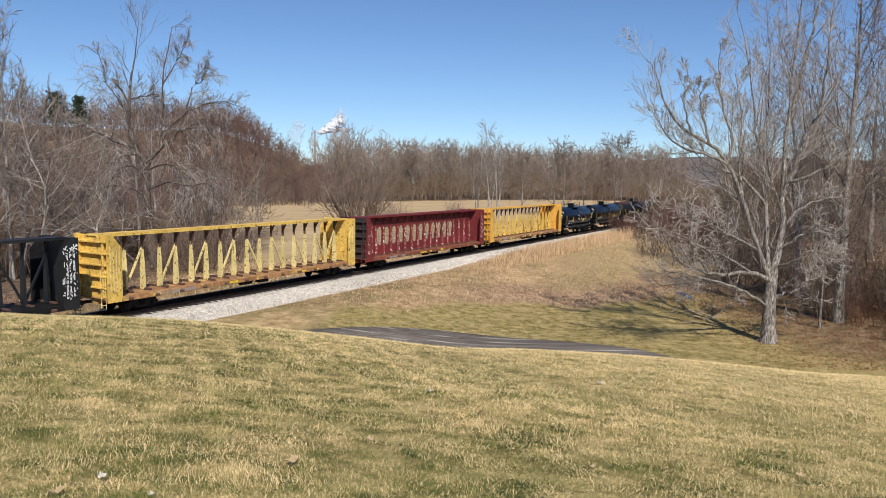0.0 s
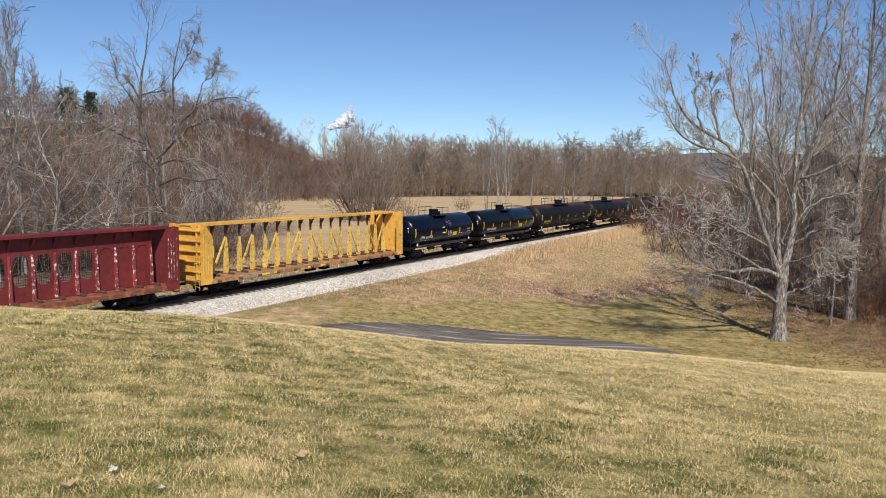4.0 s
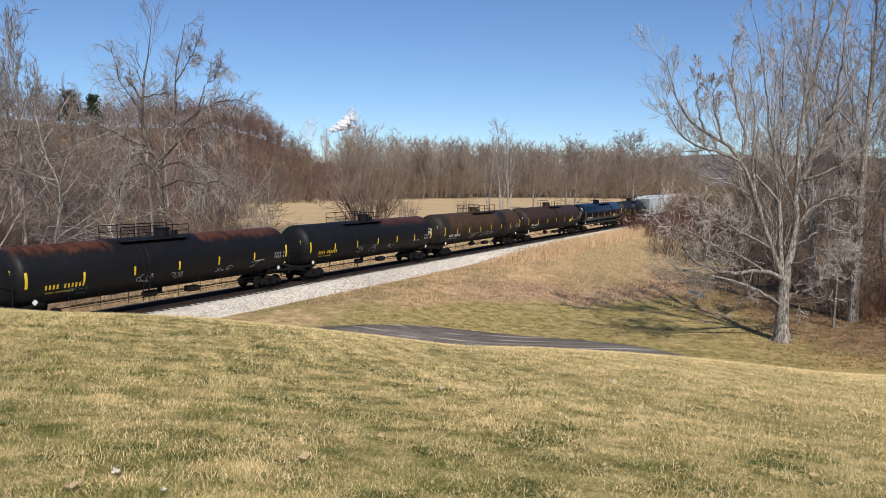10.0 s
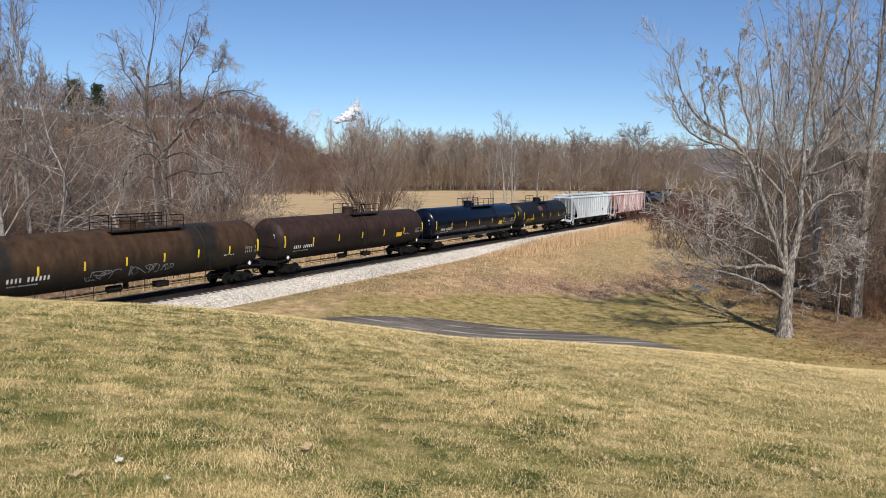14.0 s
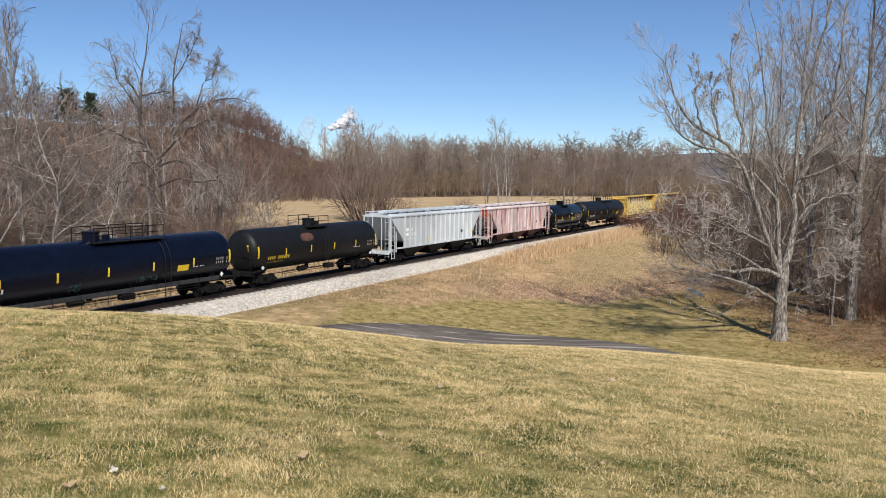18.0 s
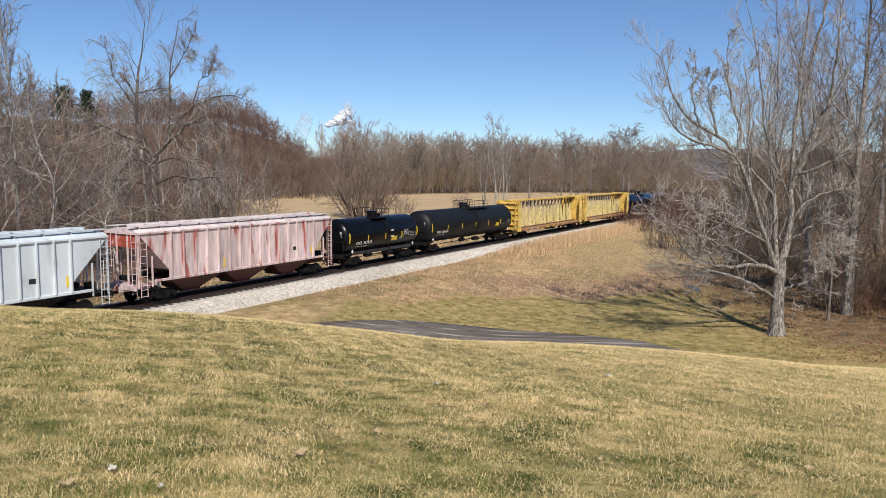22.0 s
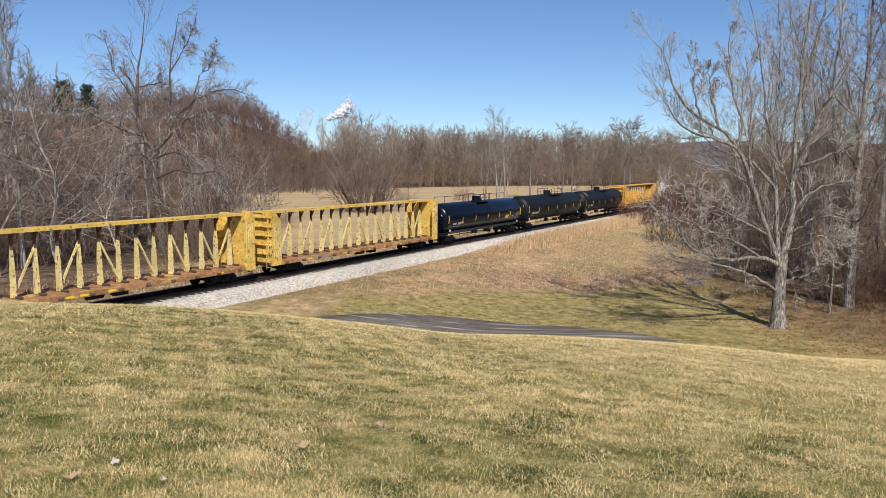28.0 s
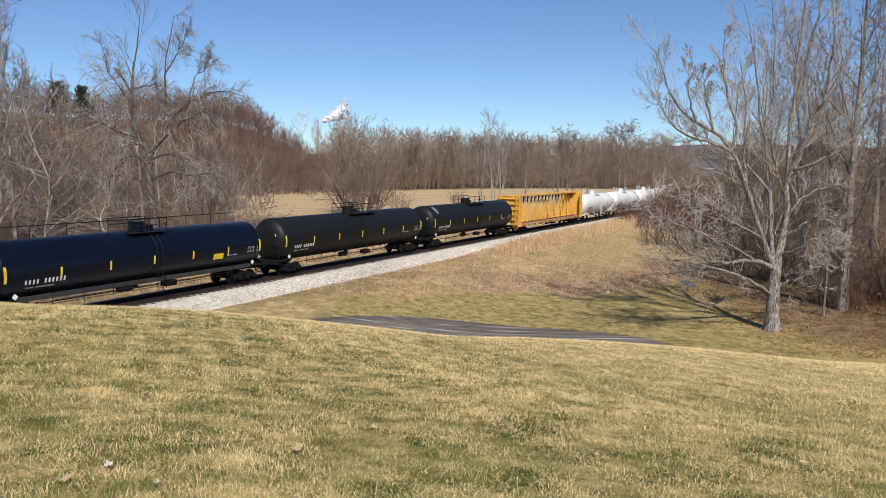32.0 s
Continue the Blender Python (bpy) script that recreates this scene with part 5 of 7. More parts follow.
def curve_line(ctrl, K):
    """A smooth line of K points through a few."""
    c = np.array(ctrl, float)
    c = np.vstack([2 * c[0] - c[1], c, 2 * c[-1] - c[-2]])
    n = len(c) - 3
    out = []
    for s in np.linspace(0, n - 1e-6, K):
        i = int(s)
        t = s - i
        a, b, d, e = c[i:i + 4]
        out.append(0.5 * (2 * b + (d - a) * t + (2 * a - 5 * b + 4 * d - e) * t * t + (3 * b - a - 3 * d + e) * t ** 3))
    return np.array(out)


def flakes(r, p, size):
    """Small leaf or bud quads at the points p."""
    n = len(p)
    a, b = unit(r.normal(size=(n, 3))), r.normal(size=(n, 3))
    b = unit(np.cross(a, b))
    s = (size * (0.6 + 0.8 * r.rand(n)))[:, None]
    V = np.stack([p - a * s, p + b * s * 0.5, p + a * s, p - b * s * 0.5], 1)
    return V.reshape(-1, 3), np.arange(n * 4).reshape(-1, 4)


def tree_from(r, limbs, limb_rad, levels, bark, twig, name, buds=0.0, bud_size=0.05, root=None):
    """Trunk mesh from given limbs, crown mesh grown from them level by level."""
    wood = [tube_arrays(limbs, limb_rad, 9)]
    if root is not None:
        wood.append(root)
    crown = []
    p, q = limbs, limb_rad
    tips = []
    for j, lv in enumerate(levels):
        sides = lv.pop("sides", 3)
        p, q = sprout(r, p, q, **lv)
        (wood if j == 0 and len(levels) > 2 else crown).append(tube_arrays(p, q, sides))
        if j >= len(levels) - 2:
            tips.append(p[:, -1])
            tips.append(p[:, len(p[0]) // 2])
    trunk = raw_mesh(name + "_trunk", *join(wood), bark, smooth=True)
    cv, cq = join(crown)
    top = raw_mesh(name + "_crown", cv, cq, twig, smooth=True)
    bud_mesh = None
    if buds:
        tp = np.concatenate(tips)
        tp = tp[r.rand(len(tp)) < buds]
        bud_mesh = raw_mesh(name + "_buds", *flakes(r, tp, bud_size), bud_brown)
    return trunk, top, bud_mesh


def plant(meshes, label, m, group="", name="bare_tree", category="tree"):
    t = thing(name, label, category, m, group)
    part("trunk", meshes[0], None, t)
    part("crown", meshes[1], None, t)
    if len(meshes) > 3:
        part("lower_crown", meshes[3], None, t, "pale low twigs sweeping outwards")
    if meshes[2]:
        part("dead_leaves", meshes[2], None, t, "dark buds and clinging dead leaves")
    return t


def stand(x, y, turn=0.0, scale=1.0, sink=0.15):
    return pose(x, y, float(land(x, y)) - sink, 0, 0, turn) @ Matrix.Scale(scale, 4)


def grow(r, lines, rads, levels, wood, crown, tips):
    """Branches on given limbs, level by level: the first is wood, the rest crown."""
    p, q = lines, rads
    for j, lv in enumerate(levels):
        lv = dict(lv)
        sides = lv.pop("sides", 3)
        p, q = sprout(r, p, q, **lv)
        (wood if j == 0 else crown).append(tube_arrays(p, q, sides))
        if j >= 1:
            tips += [p[:, -1], p[:, len(p[0]) // 2]]


class Limbs:
    """Limbs drawn as smooth lines through a few points, each springing from an earlier one."""

    def __init__(self, K, jitter, seed):
        self.K, self.jitter, self.r, self.lines, self.rads = K, jitter, np.random.RandomState(seed), [], []

    def add(self, r0, r1, *pts):
        line = curve_line(pts, self.K)
        line[3:] += self.r.normal(size=(self.K - 3, 3)) * self.jitter
        rad = np.linspace(1, 0, self.K) ** 0.9 * (r0 - r1) + r1
        if self.lines:
            lines, rads = np.stack(self.lines + [line]), np.stack(self.rads + [rad])
            k = len(lines) - 1
            s = np.linspace(0, self.K - 1.001, 160)
            i, w = s.astype(int), (s % 1)[:, None]
            old = (lines[:k, i] * (1 - w) + lines[:k, i + 1] * w).reshape(-1, 3)
            wide = (rads[:k, i] * (1 - w[:, 0]) + rads[:k, i + 1] * w[:, 0]).ravel()
            m = np.argmin(np.linalg.norm(old - line[0], axis=1))
            line = line + (old[m] - line[0]) * np.clip(1 - np.arange(self.K) / 5, 0, 1)[:, None]
            rad = rad * min(1.0, 0.9 * wide[m] / rad[0])
        self.lines.append(line), self.rads.append(rad)

    def arrays(self, lo=0, hi=None):
        return np.stack(self.lines[lo:hi]), np.stack(self.rads[lo:hi])


def yard_tree():
    """The big many-stemmed tree by the drive, limb by limb (x across, y away, z up)."""
    r = np.random.RandomState(21)
    b = Limbs(18, 0.045, 22)
    # trunk and leaders
    b.add(0.50, 0.016, (0.05, 0, -0.3), (0.02, 0, 0.8), (-0.05, 0, 2.6), (0.02, 0, 4.2), (0.28, 0, 5.8), (0.52, 0.1, 7.4), (0.53, 0.2, 9.7), (0.48, 0.3, 13.2), (0.60, 0.3, 16.4), (1.0, 0.4, 20.0), (1.4, 0.5, 25.5))
    b.add(0.18, 0.016, (-0.1, 0, 4.0), (-1.0, -0.2, 6.0), (-1.7, -0.5, 7.5), (-2.45, -0.8, 9.3), (-3.7, -1.2, 11.7), (-4.9, -1.3, 12.8), (-6.4, -1.4, 13.6), (-7.5, -1.4, 14.8), (-8.2, -1.3, 16.5), (-8.5, -1.2, 17.9))
    b.add(0.20, 0.016, (-0.08, 0.1, 4.4), (-0.27, 0.5, 7.1), (-0.39, 0.6, 9.3), (-0.7, 0.6, 11.3), (-1.0, 0.8, 12.9), (-1.3, 1.0, 14.7), (-1.5, 1.2, 17.2), (-2.6, 1.3, 21.8))
    b.add(0.18, 0.016, (0.53, 0.2, 9.7), (1.0, -0.3, 11.6), (1.6, -0.6, 13.7), (2.1, -0.8, 15.6), (2.2, -1.0, 18.3), (2.5, -1.0, 23.6))
    b.add(0.15, 0.016, (0.51, 0.3, 13.6), (1.4, 0.9, 16.9), (2.0, 1.1, 19.4), (2.8, 1.3, 22.2), (3.2, 1.3, 25.0))
    b.add(0.12, 0.016, (0.54, 0.2, 10.5), (1.25, -1.0, 10.8), (2.2, -1.7, 11.4), (3.3, -2.2, 12.5), (3.9, -2.5, 13.8), (4.3, -2.6, 16.5))
    b.add(0.12, 0.016, (-3.7, -1.2, 11.7), (-4.8, -1.6, 12.1), (-6.2, -2.0, 12.4), (-7.5, -2.2, 13.0), (-8.3, -2.3, 13.9), (-9.0, -2.4, 15.4))
    b.add(0.12, 0.016, (-3.7, -1.2, 11.7), (-3.3, -0.8, 13.3), (-3.9, -0.6, 14.9), (-4.2, -0.5, 17.0), (-4.2, -0.4, 19.0))
    b.add(0.13, 0.016, (-0.38, 0.6, 9.1), (-1.6, 0.2, 10.3), (-2.6, 0.0, 11.0), (-3.7, -0.1, 11.3), (-5.0, -0.2, 11.9), (-6.3, -0.3, 13.4))
    b.add(0.12, 0.016, (-1.0, 0.8, 12.9), (-0.3, 1.2, 15.1), (-0.2, 1.4, 17.6), (-0.7, 1.7, 23.3))
    b.add(0.10, 0.016, (-6.0, -1.4, 13.4), (-6.5, -1.2, 15.2), (-6.3, -1.0, 17.6))
    b.add(0.09, 0.016, (-4.9, -1.3, 12.8), (-5.3, -1.0, 14.8), (-5.6, -0.8, 16.6))
    b.add(0.09, 0.016, (-2.4, -0.8, 9.3), (-2.6, -0.2, 12.0), (-2.4, 0.2, 14.6), (-2.9, 0.4, 17.4))
    high = len(b.lines)
    # low limbs, sweeping out and a little down
    b.add(0.16, 0.016, (-0.2, -0.2, 4.1), (-1.4, -0.7, 4.7), (-2.7, -1.2, 4.9), (-4.0, -1.6, 4.8), (-5.1, -1.8, 4.95), (-6.3, -2.0, 5.3), (-7.1, -2.1, 6.1), (-7.7, -2.2, 7.3), (-8.2, -2.2, 8.8))
    b.add(0.11, 0.016, (-0.3, -0.2, 2.4), (-1.6, -0.9, 3.3), (-2.9, -1.5, 3.9), (-4.4, -2.0, 4.4), (-6.0, -2.3, 4.75), (-7.5, -2.4, 5.1), (-8.6, -2.4, 5.9))
    b.add(0.08, 0.016, (-4.7, -1.7, 4.9), (-5.8, -2.2, 6.2), (-6.3, -2.6, 7.4), (-6.2, -2.8, 9.2))
    b.add(0.09, 0.016, (-1.1, -0.3, 6.1), (-2.8, -1.0, 7.0), (-4.3, -1.6, 7.7), (-5.6, -2.0, 8.3), (-7.0, -2.2, 9.1))
    b.add(0.09, 0.016, (-1.6, -0.8, 4.7), (-3.4, -1.9, 5.7), (-5.1, -2.6, 6.4), (-6.8, -3.0, 7.0), (-8.6, -3.2, 7.8), (-9.4, -3.3, 8.1))
    b.add(0.10, 0.016, (0.2, 0, 2.8), (0.9, 0.3, 3.3), (2.0, 0.8, 3.4), (3.1, 1.2, 4.2), (4.4, 1.5, 4.4))
    b.add(0.10, 0.016, (0.3, 0, 6.2), (1.2, -0.8, 7.1), (2.1, -1.4, 7.5), (2.9, -1.8, 7.0), (3.3, -2.0, 5.9))
    b.add(0.10, 0.016, (0.5, 0.2, 7.7), (2.1, 0.9, 8.9), (3.8, 1.5, 9.5), (5.5, 2.0, 9.1))
    b.add(0.08, 0.016, (0.2, 0, 5.1), (0.8, -1.2, 5.6), (1.5, -2.0, 6.3), (2.2, -2.4, 5.8), (2.9, -2.6, 5.0))
    lines, rads = b.arrays()
    rads[0] = np.interp(lines[0, :, 2], (-0.3, 0.15, 0.7, 1.5, 3.6, 4.6, 6.6, 9.0, 12.0, 16.0, 25.5), (0.72, 0.60, 0.46, 0.40, 0.39, 0.29, 0.21, 0.17, 0.12, 0.08, 0.02))
    roots = []
    for k in range(7):
        a = k * 0.9 + 0.3 * r.rand()
        roots.append(curve_line([(0.30 * cos(a), 0.30 * sin(a), 0.8), (0.55 * cos(a), 0.55 * sin(a), 0.22), (1.0 * cos(a), 1.0 * sin(a), -0.1)], 6))
    wood = [tube_arrays(lines, rads, 9), tube_arrays(np.stack(roots), np.tile(np.linspace(0.15, 0.05, 6), (7, 1)), 7)]
    crown, spray, tips, low_tips = [], [], [], []
    grow(r, lines[:high], rads[:high], [
        dict(per=12, t0=0.25, angle=(22, 52), length=(0.14, 0.34), K=9, up=0.10, wander=0.09, thin=0.42, rmin=0.016, rmax=0.055, sides=5, taper=0.2),
        dict(per=8, t0=0.12, angle=(22, 48), length=(0.34, 0.68), K=6, up=0.10, wander=0.10, thin=0.5, rmin=0.0125, taper=0.4),
        dict(per=7, t0=0.12, angle=(20, 48), length=(0.40, 0.85), K=4, up=0.10, wander=0.10, thin=0.6, rmin=0.0095, taper=0.5)], wood, crown, tips)
    grow(r, lines[high:], rads[high:], [
        dict(per=11, t0=0.22, angle=(28, 65), length=(0.18, 0.42), K=9, up=0.04, wander=0.13, thin=0.5, rmin=0.018, rmax=0.05, sides=5, taper=0.25),
        dict(per=7, t0=0.12, angle=(28, 62), length=(0.34, 0.70), K=6, up=0.03, wander=0.17, thin=0.55, rmin=0.017, taper=0.5),
        dict(per=4, t0=0.15, angle=(25, 60), length=(0.40, 0.85), K=4, up=0.03, wander=0.14, thin=0.65, rmin=0.0145, taper=0.6)], wood, spray, low_tips)
    trunk = raw_mesh("yard_tree_trunk", *join(wood), bark_grey, smooth=True)
    top = raw_mesh("yard_tree_crown", *join(crown), yard_twig, smooth=True)
    low = raw_mesh("yard_tree_low_branches", *join(spray), spray_twig, smooth=True)
    tp = np.concatenate(tips)
    tp = tp[r.rand(len(tp)) < 0.30]
    return trunk, top, raw_mesh("yard_tree_buds", *flakes(r, tp, 0.045), bud_brown), low


def drooping_tree():
    """The old tree behind the track: a broken top, arching limbs and a curtain of hanging twigs."""
    r = np.random.RandomState(41)
    b = Limbs(12, 0.10, 42)
    b.add(0.42, 0.022, (0.5, 0, -0.3), (0.0, 0, 6.7), (-0.1, 0, 9.6), (-0.33, 0, 11.3), (-1.5, 0, 12.9), (-1.7, 0.1, 15.4), (-1.5, 0.2, 18.3), (-1.2, 0.3, 20.7), (-0.5, 0.3, 25.8))
    b.add(0.24, 0.022, (-0.2, 0, 11.0), (0.9, -0.1, 11.9), (1.6, -0.1, 13.2), (1.65, 0.2, 16.7), (1.9, 0.3, 20.1), (2.9, 0.4, 25.0))
    b.add(0.12, 0.05, (-1.6, 0.1, 17.0), (-2.3, -0.2, 18.3), (-2.7, -0.3, 19.3), (-2.8, -0.4, 18.6))
    b.add(0.16, 0.022, (-1.5, 0, 12.4), (-3.2, -0.4, 13.1), (-4.6, -0.7, 14.0), (-6.1, -1.0, 14.8), (-7.4, -1.2, 15.4))
    b.add(0.18, 0.05, (1.3, -0.1, 12.2), (2.5, -0.5, 13.2), (3.8, -0.8, 14.2), (5.3, -0.9, 14.9), (6.7, -0.9, 14.8), (7.4, -0.9, 13.4))
    b.add(0.13, 0.022, (1.6, -0.1, 13.2), (2.8, 0.3, 15.2), (4.2, 0.6, 16.4), (5.7, 0.8, 17.1), (7.9, 0.9, 17.6), (9.8, 0.9, 16.8))
    b.add(0.08, 0.022, (1.8, 0.3, 19.0), (2.7, 0.7, 20.8), (3.4, 0.9, 22.2), (4.2, 1.0, 24.2))
    b.add(0.09, 0.022, (-1.5, 0.2, 17.5), (-0.3, 0.5, 17.8), (0.8, 0.8, 18.0), (1.6, 1.0, 16.8))
    b.add(0.09, 0.022, (-1.6, 0.1, 16.0), (-3.0, 0.8, 17.5), (-4.6, 1.2, 19.6), (-5.3, 1.4, 22.5))
    b.add(0.08, 0.022, (4.0, 0.6, 16.2), (4.6, 0.8, 18.5), (5.7, 1.0, 20.2), (6.3, 1.0, 21.7))
    high = len(b.lines)
    b.add(0.11, 0.022, (-0.1, 0, 9.6), (-0.9, -1.2, 10.5), (-2.2, -1.9, 10.2), (-3.2, -2.1, 7.9), (-3.6, -2.2, 5.0))
    b.add(0.11, 0.022, (0.2, 0, 10.2), (2.1, -1.3, 10.8), (3.8, -2.0, 10.5), (4.6, -2.3, 8.5), (4.8, -2.4, 5.7))
    b.add(0.12, 0.022, (0.0, 0, 8.2), (2.7, -1.5, 9.0), (5.3, -2.4, 8.7), (7.4, -2.7, 8.9), (8.4, -2.8, 7.2))
    b.add(0.10, 0.022, (-0.6, 0, 11.8), (-1.6, -1.0, 11.8), (-2.8, -1.6, 11.1), (-4.1, -1.9, 9.0))
    b.add(0.10, 0.022, (0.0, 0, 7.4), (-1.8, -1.4, 8.6), (-4.4, -2.2, 8.2), (-6.0, -2.4, 6.0))
    lines, rads = b.arrays()
    wood, crown, hung, tips = [tube_arrays(lines, rads, 8)], [], [], []
    # burls where the trunk broke
    for k in range(9):
        a = r.rand() * 6.28
        p = np.array([-0.15 + 0.3 * cos(a), 0.3 * sin(a), 9.6 + 1.8 * r.rand()])
        wood.append(tube_arrays(np.stack([p, p + [0.1, 0, 0.25], p + [0.05, 0, 0.5]])[None], np.array([[0.12, 0.28, 0.10]]), 7))
    grow(r, lines[:high], rads[:high], [
        dict(per=10, t0=0.35, angle=(22, 55), length=(0.16, 0.36), K=9, up=0.08, wander=0.12, thin=0.42, rmin=0.022, rmax=0.05, sides=4),
        dict(per=7, t0=0.1, angle=(22, 55), length=(0.36, 0.72), K=6, up=0.06, wander=0.13, thin=0.5, rmin=0.017),
        dict(per=6, t0=0.1, angle=(20, 48), length=(0.45, 0.9), K=4, up=0.04, wander=0.12, thin=0.65, rmin=0.013)], wood, crown, tips)
    grow(r, lines[3:], rads[3:], [
        dict(per=9, t0=0.2, angle=(30, 80), length=(0.22, 0.46), K=9, up=-0.10, wander=0.15, thin=0.45, rmin=0.030, rmax=0.055, sides=4),
        dict(per=7, t0=0.1, angle=(25, 65), length=(0.45, 0.9), K=7, up=-0.20, wander=0.14, thin=0.55, rmin=0.022),
        dict(per=3, t0=0.1, angle=(20, 55), length=(0.6, 1.0), K=4, up=-0.25, wander=0.13, thin=0.7, rmin=0.017)], wood, hung, tips)
    trunk = raw_mesh("drooping_trunk", *join(wood), bark_dark, smooth=True)
    top = raw_mesh("drooping_crown", *join(crown), mixed_twig, smooth=True)
    return trunk, top, None, raw_mesh("drooping_twigs", *join(hung), spray_twig, smooth=True)


def wild_tree(seed, h, rad, bark, twig, lean=0.04, stems=1, per=(20, 6, 6, 4), up=0.08, droop=0.0, spread=1.0, buds=0.0, t0=0.22, thick=1.0):
    """A woodland tree of height h, its crown grown freely."""
    r = np.random.RandomState(seed)
    K = 12
    lines, rads = [], []
    for s in range(stems):
        a = r.rand() * 6.28
        off = 0.0 if stems == 1 else rad * 1.3
        hh = h * (1 if s == 0 else 0.7 + 0.25 * r.rand())
        bend = r.normal(size=(2,)) * lean * hh
        ctrl = [(off * cos(a), off * sin(a), -0.3)]
        for k in range(1, 5):
            t = k / 4
            ctrl.append((off * cos(a) * (1 + 3 * t) + bend[0] * t * t + r.normal() * lean * 4, off * sin(a) * (1 + 3 * t) + bend[1] * t * t + r.normal() * lean * 4, hh * t))
        lines.append(curve_line(ctrl, K))
        rads.append((rad if s == 0 else rad * 0.7) * (np.linspace(1, 0.08, K) ** 0.9))
    lines, rads = np.stack(lines), np.stack(rads)
    rads[:, 0] *= 1.3
    levels = [
        dict(per=per[0], t0=t0, angle=(30, 68), length=(0.22 * spread, 0.42 * spread), K=7, up=up, wander=0.13, thin=0.42, rmin=0.022 * thick, sides=4),
        dict(per=per[1], t0=0.15, angle=(25, 60), length=(0.30, 0.58), K=5, up=up * 0.6 - droop, wander=0.18, thin=0.55, rmin=0.017 * thick),
        dict(per=per[2], t0=0.15, angle=(25, 60), length=(0.38, 0.7), K=4, up=up * 0.4 - droop * 1.6, wander=0.18, thin=0.6, rmin=0.013 * thick),
    ]
    if len(per) > 3:
        levels.append(dict(per=per[3], t0=0.2, angle=(15, 42), length=(0.6, 1.1), K=2, up=0.10 - droop * 2, wander=0.18, thin=0.8, rmin=0.009 * thick, taper=0.5))
    return tree_from(r, lines, rads, levels, bark, twig, "wild_tree", buds=buds, bud_size=0.06)


def thicket(seed, wide, deep, h, count, twig, per=(7, 5), thick=1.0, droop=0.0, flare=0.35, split=False):
    """Many thin stems with side twigs: a shrub or a tangle of saplings, as one crown."""
    r = np.random.RandomState(seed)
    K = 6
    a = r.rand(count) * 6.28
    q = np.sqrt(r.rand(count))
    base = np.stack([wide / 2 * q * np.cos(a), deep / 2 * q * np.sin(a), np.full(count, -0.2)], -1)
    pts = np.zeros((count, K, 3))
    pts[:, 0] = base
    hh = h * (0.45 + 0.6 * r.rand(count))
    d = unit(np.stack([np.cos(a) * flare * q, np.sin(a) * flare * q, np.ones(count)], -1) + 0.15 * r.normal(size=(count, 3)))
    for k in range(1, K):
        d = unit(d + 0.13 * r.normal(size=(count, 3)) + np.array([0, 0, 0.06 - droop * k * 0.15]))
        pts[:, k] = pts[:, k - 1] + d * (hh / (K - 1))[:, None]
    rad = (0.012 + 0.03 * r.rand(count))[:, None] * thick * np.linspace(1, 0.3, K)[None] * (h / 5) ** 0.5
    b1, r1 = sprout(r, pts, rad, per[0], 0.2, (25, 60), (0.2, 0.45), 4, up=0.05 - droop, wander=0.18, thin=0.6, rmin=0.009 * thick)
    b2, r2 = sprout(r, b1, r1, per[1], 0.15, (25, 60), (0.35, 0.7), 3, up=0.03 - droop, wander=0.18, thin=0.7, rmin=0.007 * thick)
    if split:
        return raw_mesh("stems", *tube_arrays(pts, rad, 5), twig, smooth=True), raw_mesh("twigs", *join([tube_arrays(b1, r1, 3), tube_arrays(b2, r2, 3)]), twig, smooth=True)
    return raw_mesh("thicket", *join([tube_arrays(pts, rad, 4), tube_arrays(b1, r1, 3), tube_arrays(b2, r2, 3)]), twig, smooth=True)


def shrub(mesh, label, m, group="", name="bare_shrub", category="shrub"):
    ob = new(name, mesh)
    ob.matrix_basis = m
    return tagged(ob, label, category, group)


def wood_template(r, h, rad, n1=16, n2=5, n3=7, wide=0.0):
    """A far tree, cheap: a trunk, limbs, and slivers for twigs. Returns vertices, quads, triangles."""
    line = curve_line([(0, 0, -0.5), (r.normal() * 0.3, r.normal() * 0.3, h * 0.35), (r.normal() * 0.5, r.normal() * 0.5, h * 0.7), (r.normal() * 0.8, r.normal() * 0.8, h)], 6)[None]
    rd = (rad * np.linspace(1, 0.15, 6))[None]
    b1, r1 = sprout(r, line, rd, n1, 0.14, (18 + 12 * wide, 48 + 16 * wide), (0.2, 0.42), 4, up=0.2 - 0.12 * wide, wander=0.10, thin=0.5, rmin=0.03)
    b2, r2 = sprout(r, b1, r1, n2, 0.1, (20, 50), (0.3, 0.65), 2, up=0.25 - 0.2 * wide, wander=0.12, thin=0.6, rmin=0.02, taper=0.5)
    v, q = join([tube_arrays(line, rd, 4), tube_arrays(b1, r1, 3)])
    b3, r3 = sprout(r, b2, r2, n3, 0.0, (12, 40), (0.7, 1.5), 2, up=0.35 - 0.3 * wide, wander=0.12, thin=0.7, rmin=0.02)
    low, high = np.concatenate([b2[:, 0], b3[:, 0]]), np.concatenate([b2[:, 1], b3[:, 1]])
    sv, st = sliver_arrays(r, low, high - low, np.concatenate([0.07 + 0.04 * r.rand(len(b2)), 0.03 + 0.04 * r.rand(len(b3))]))
    return np.concatenate([v, sv]), q, st + len(v)


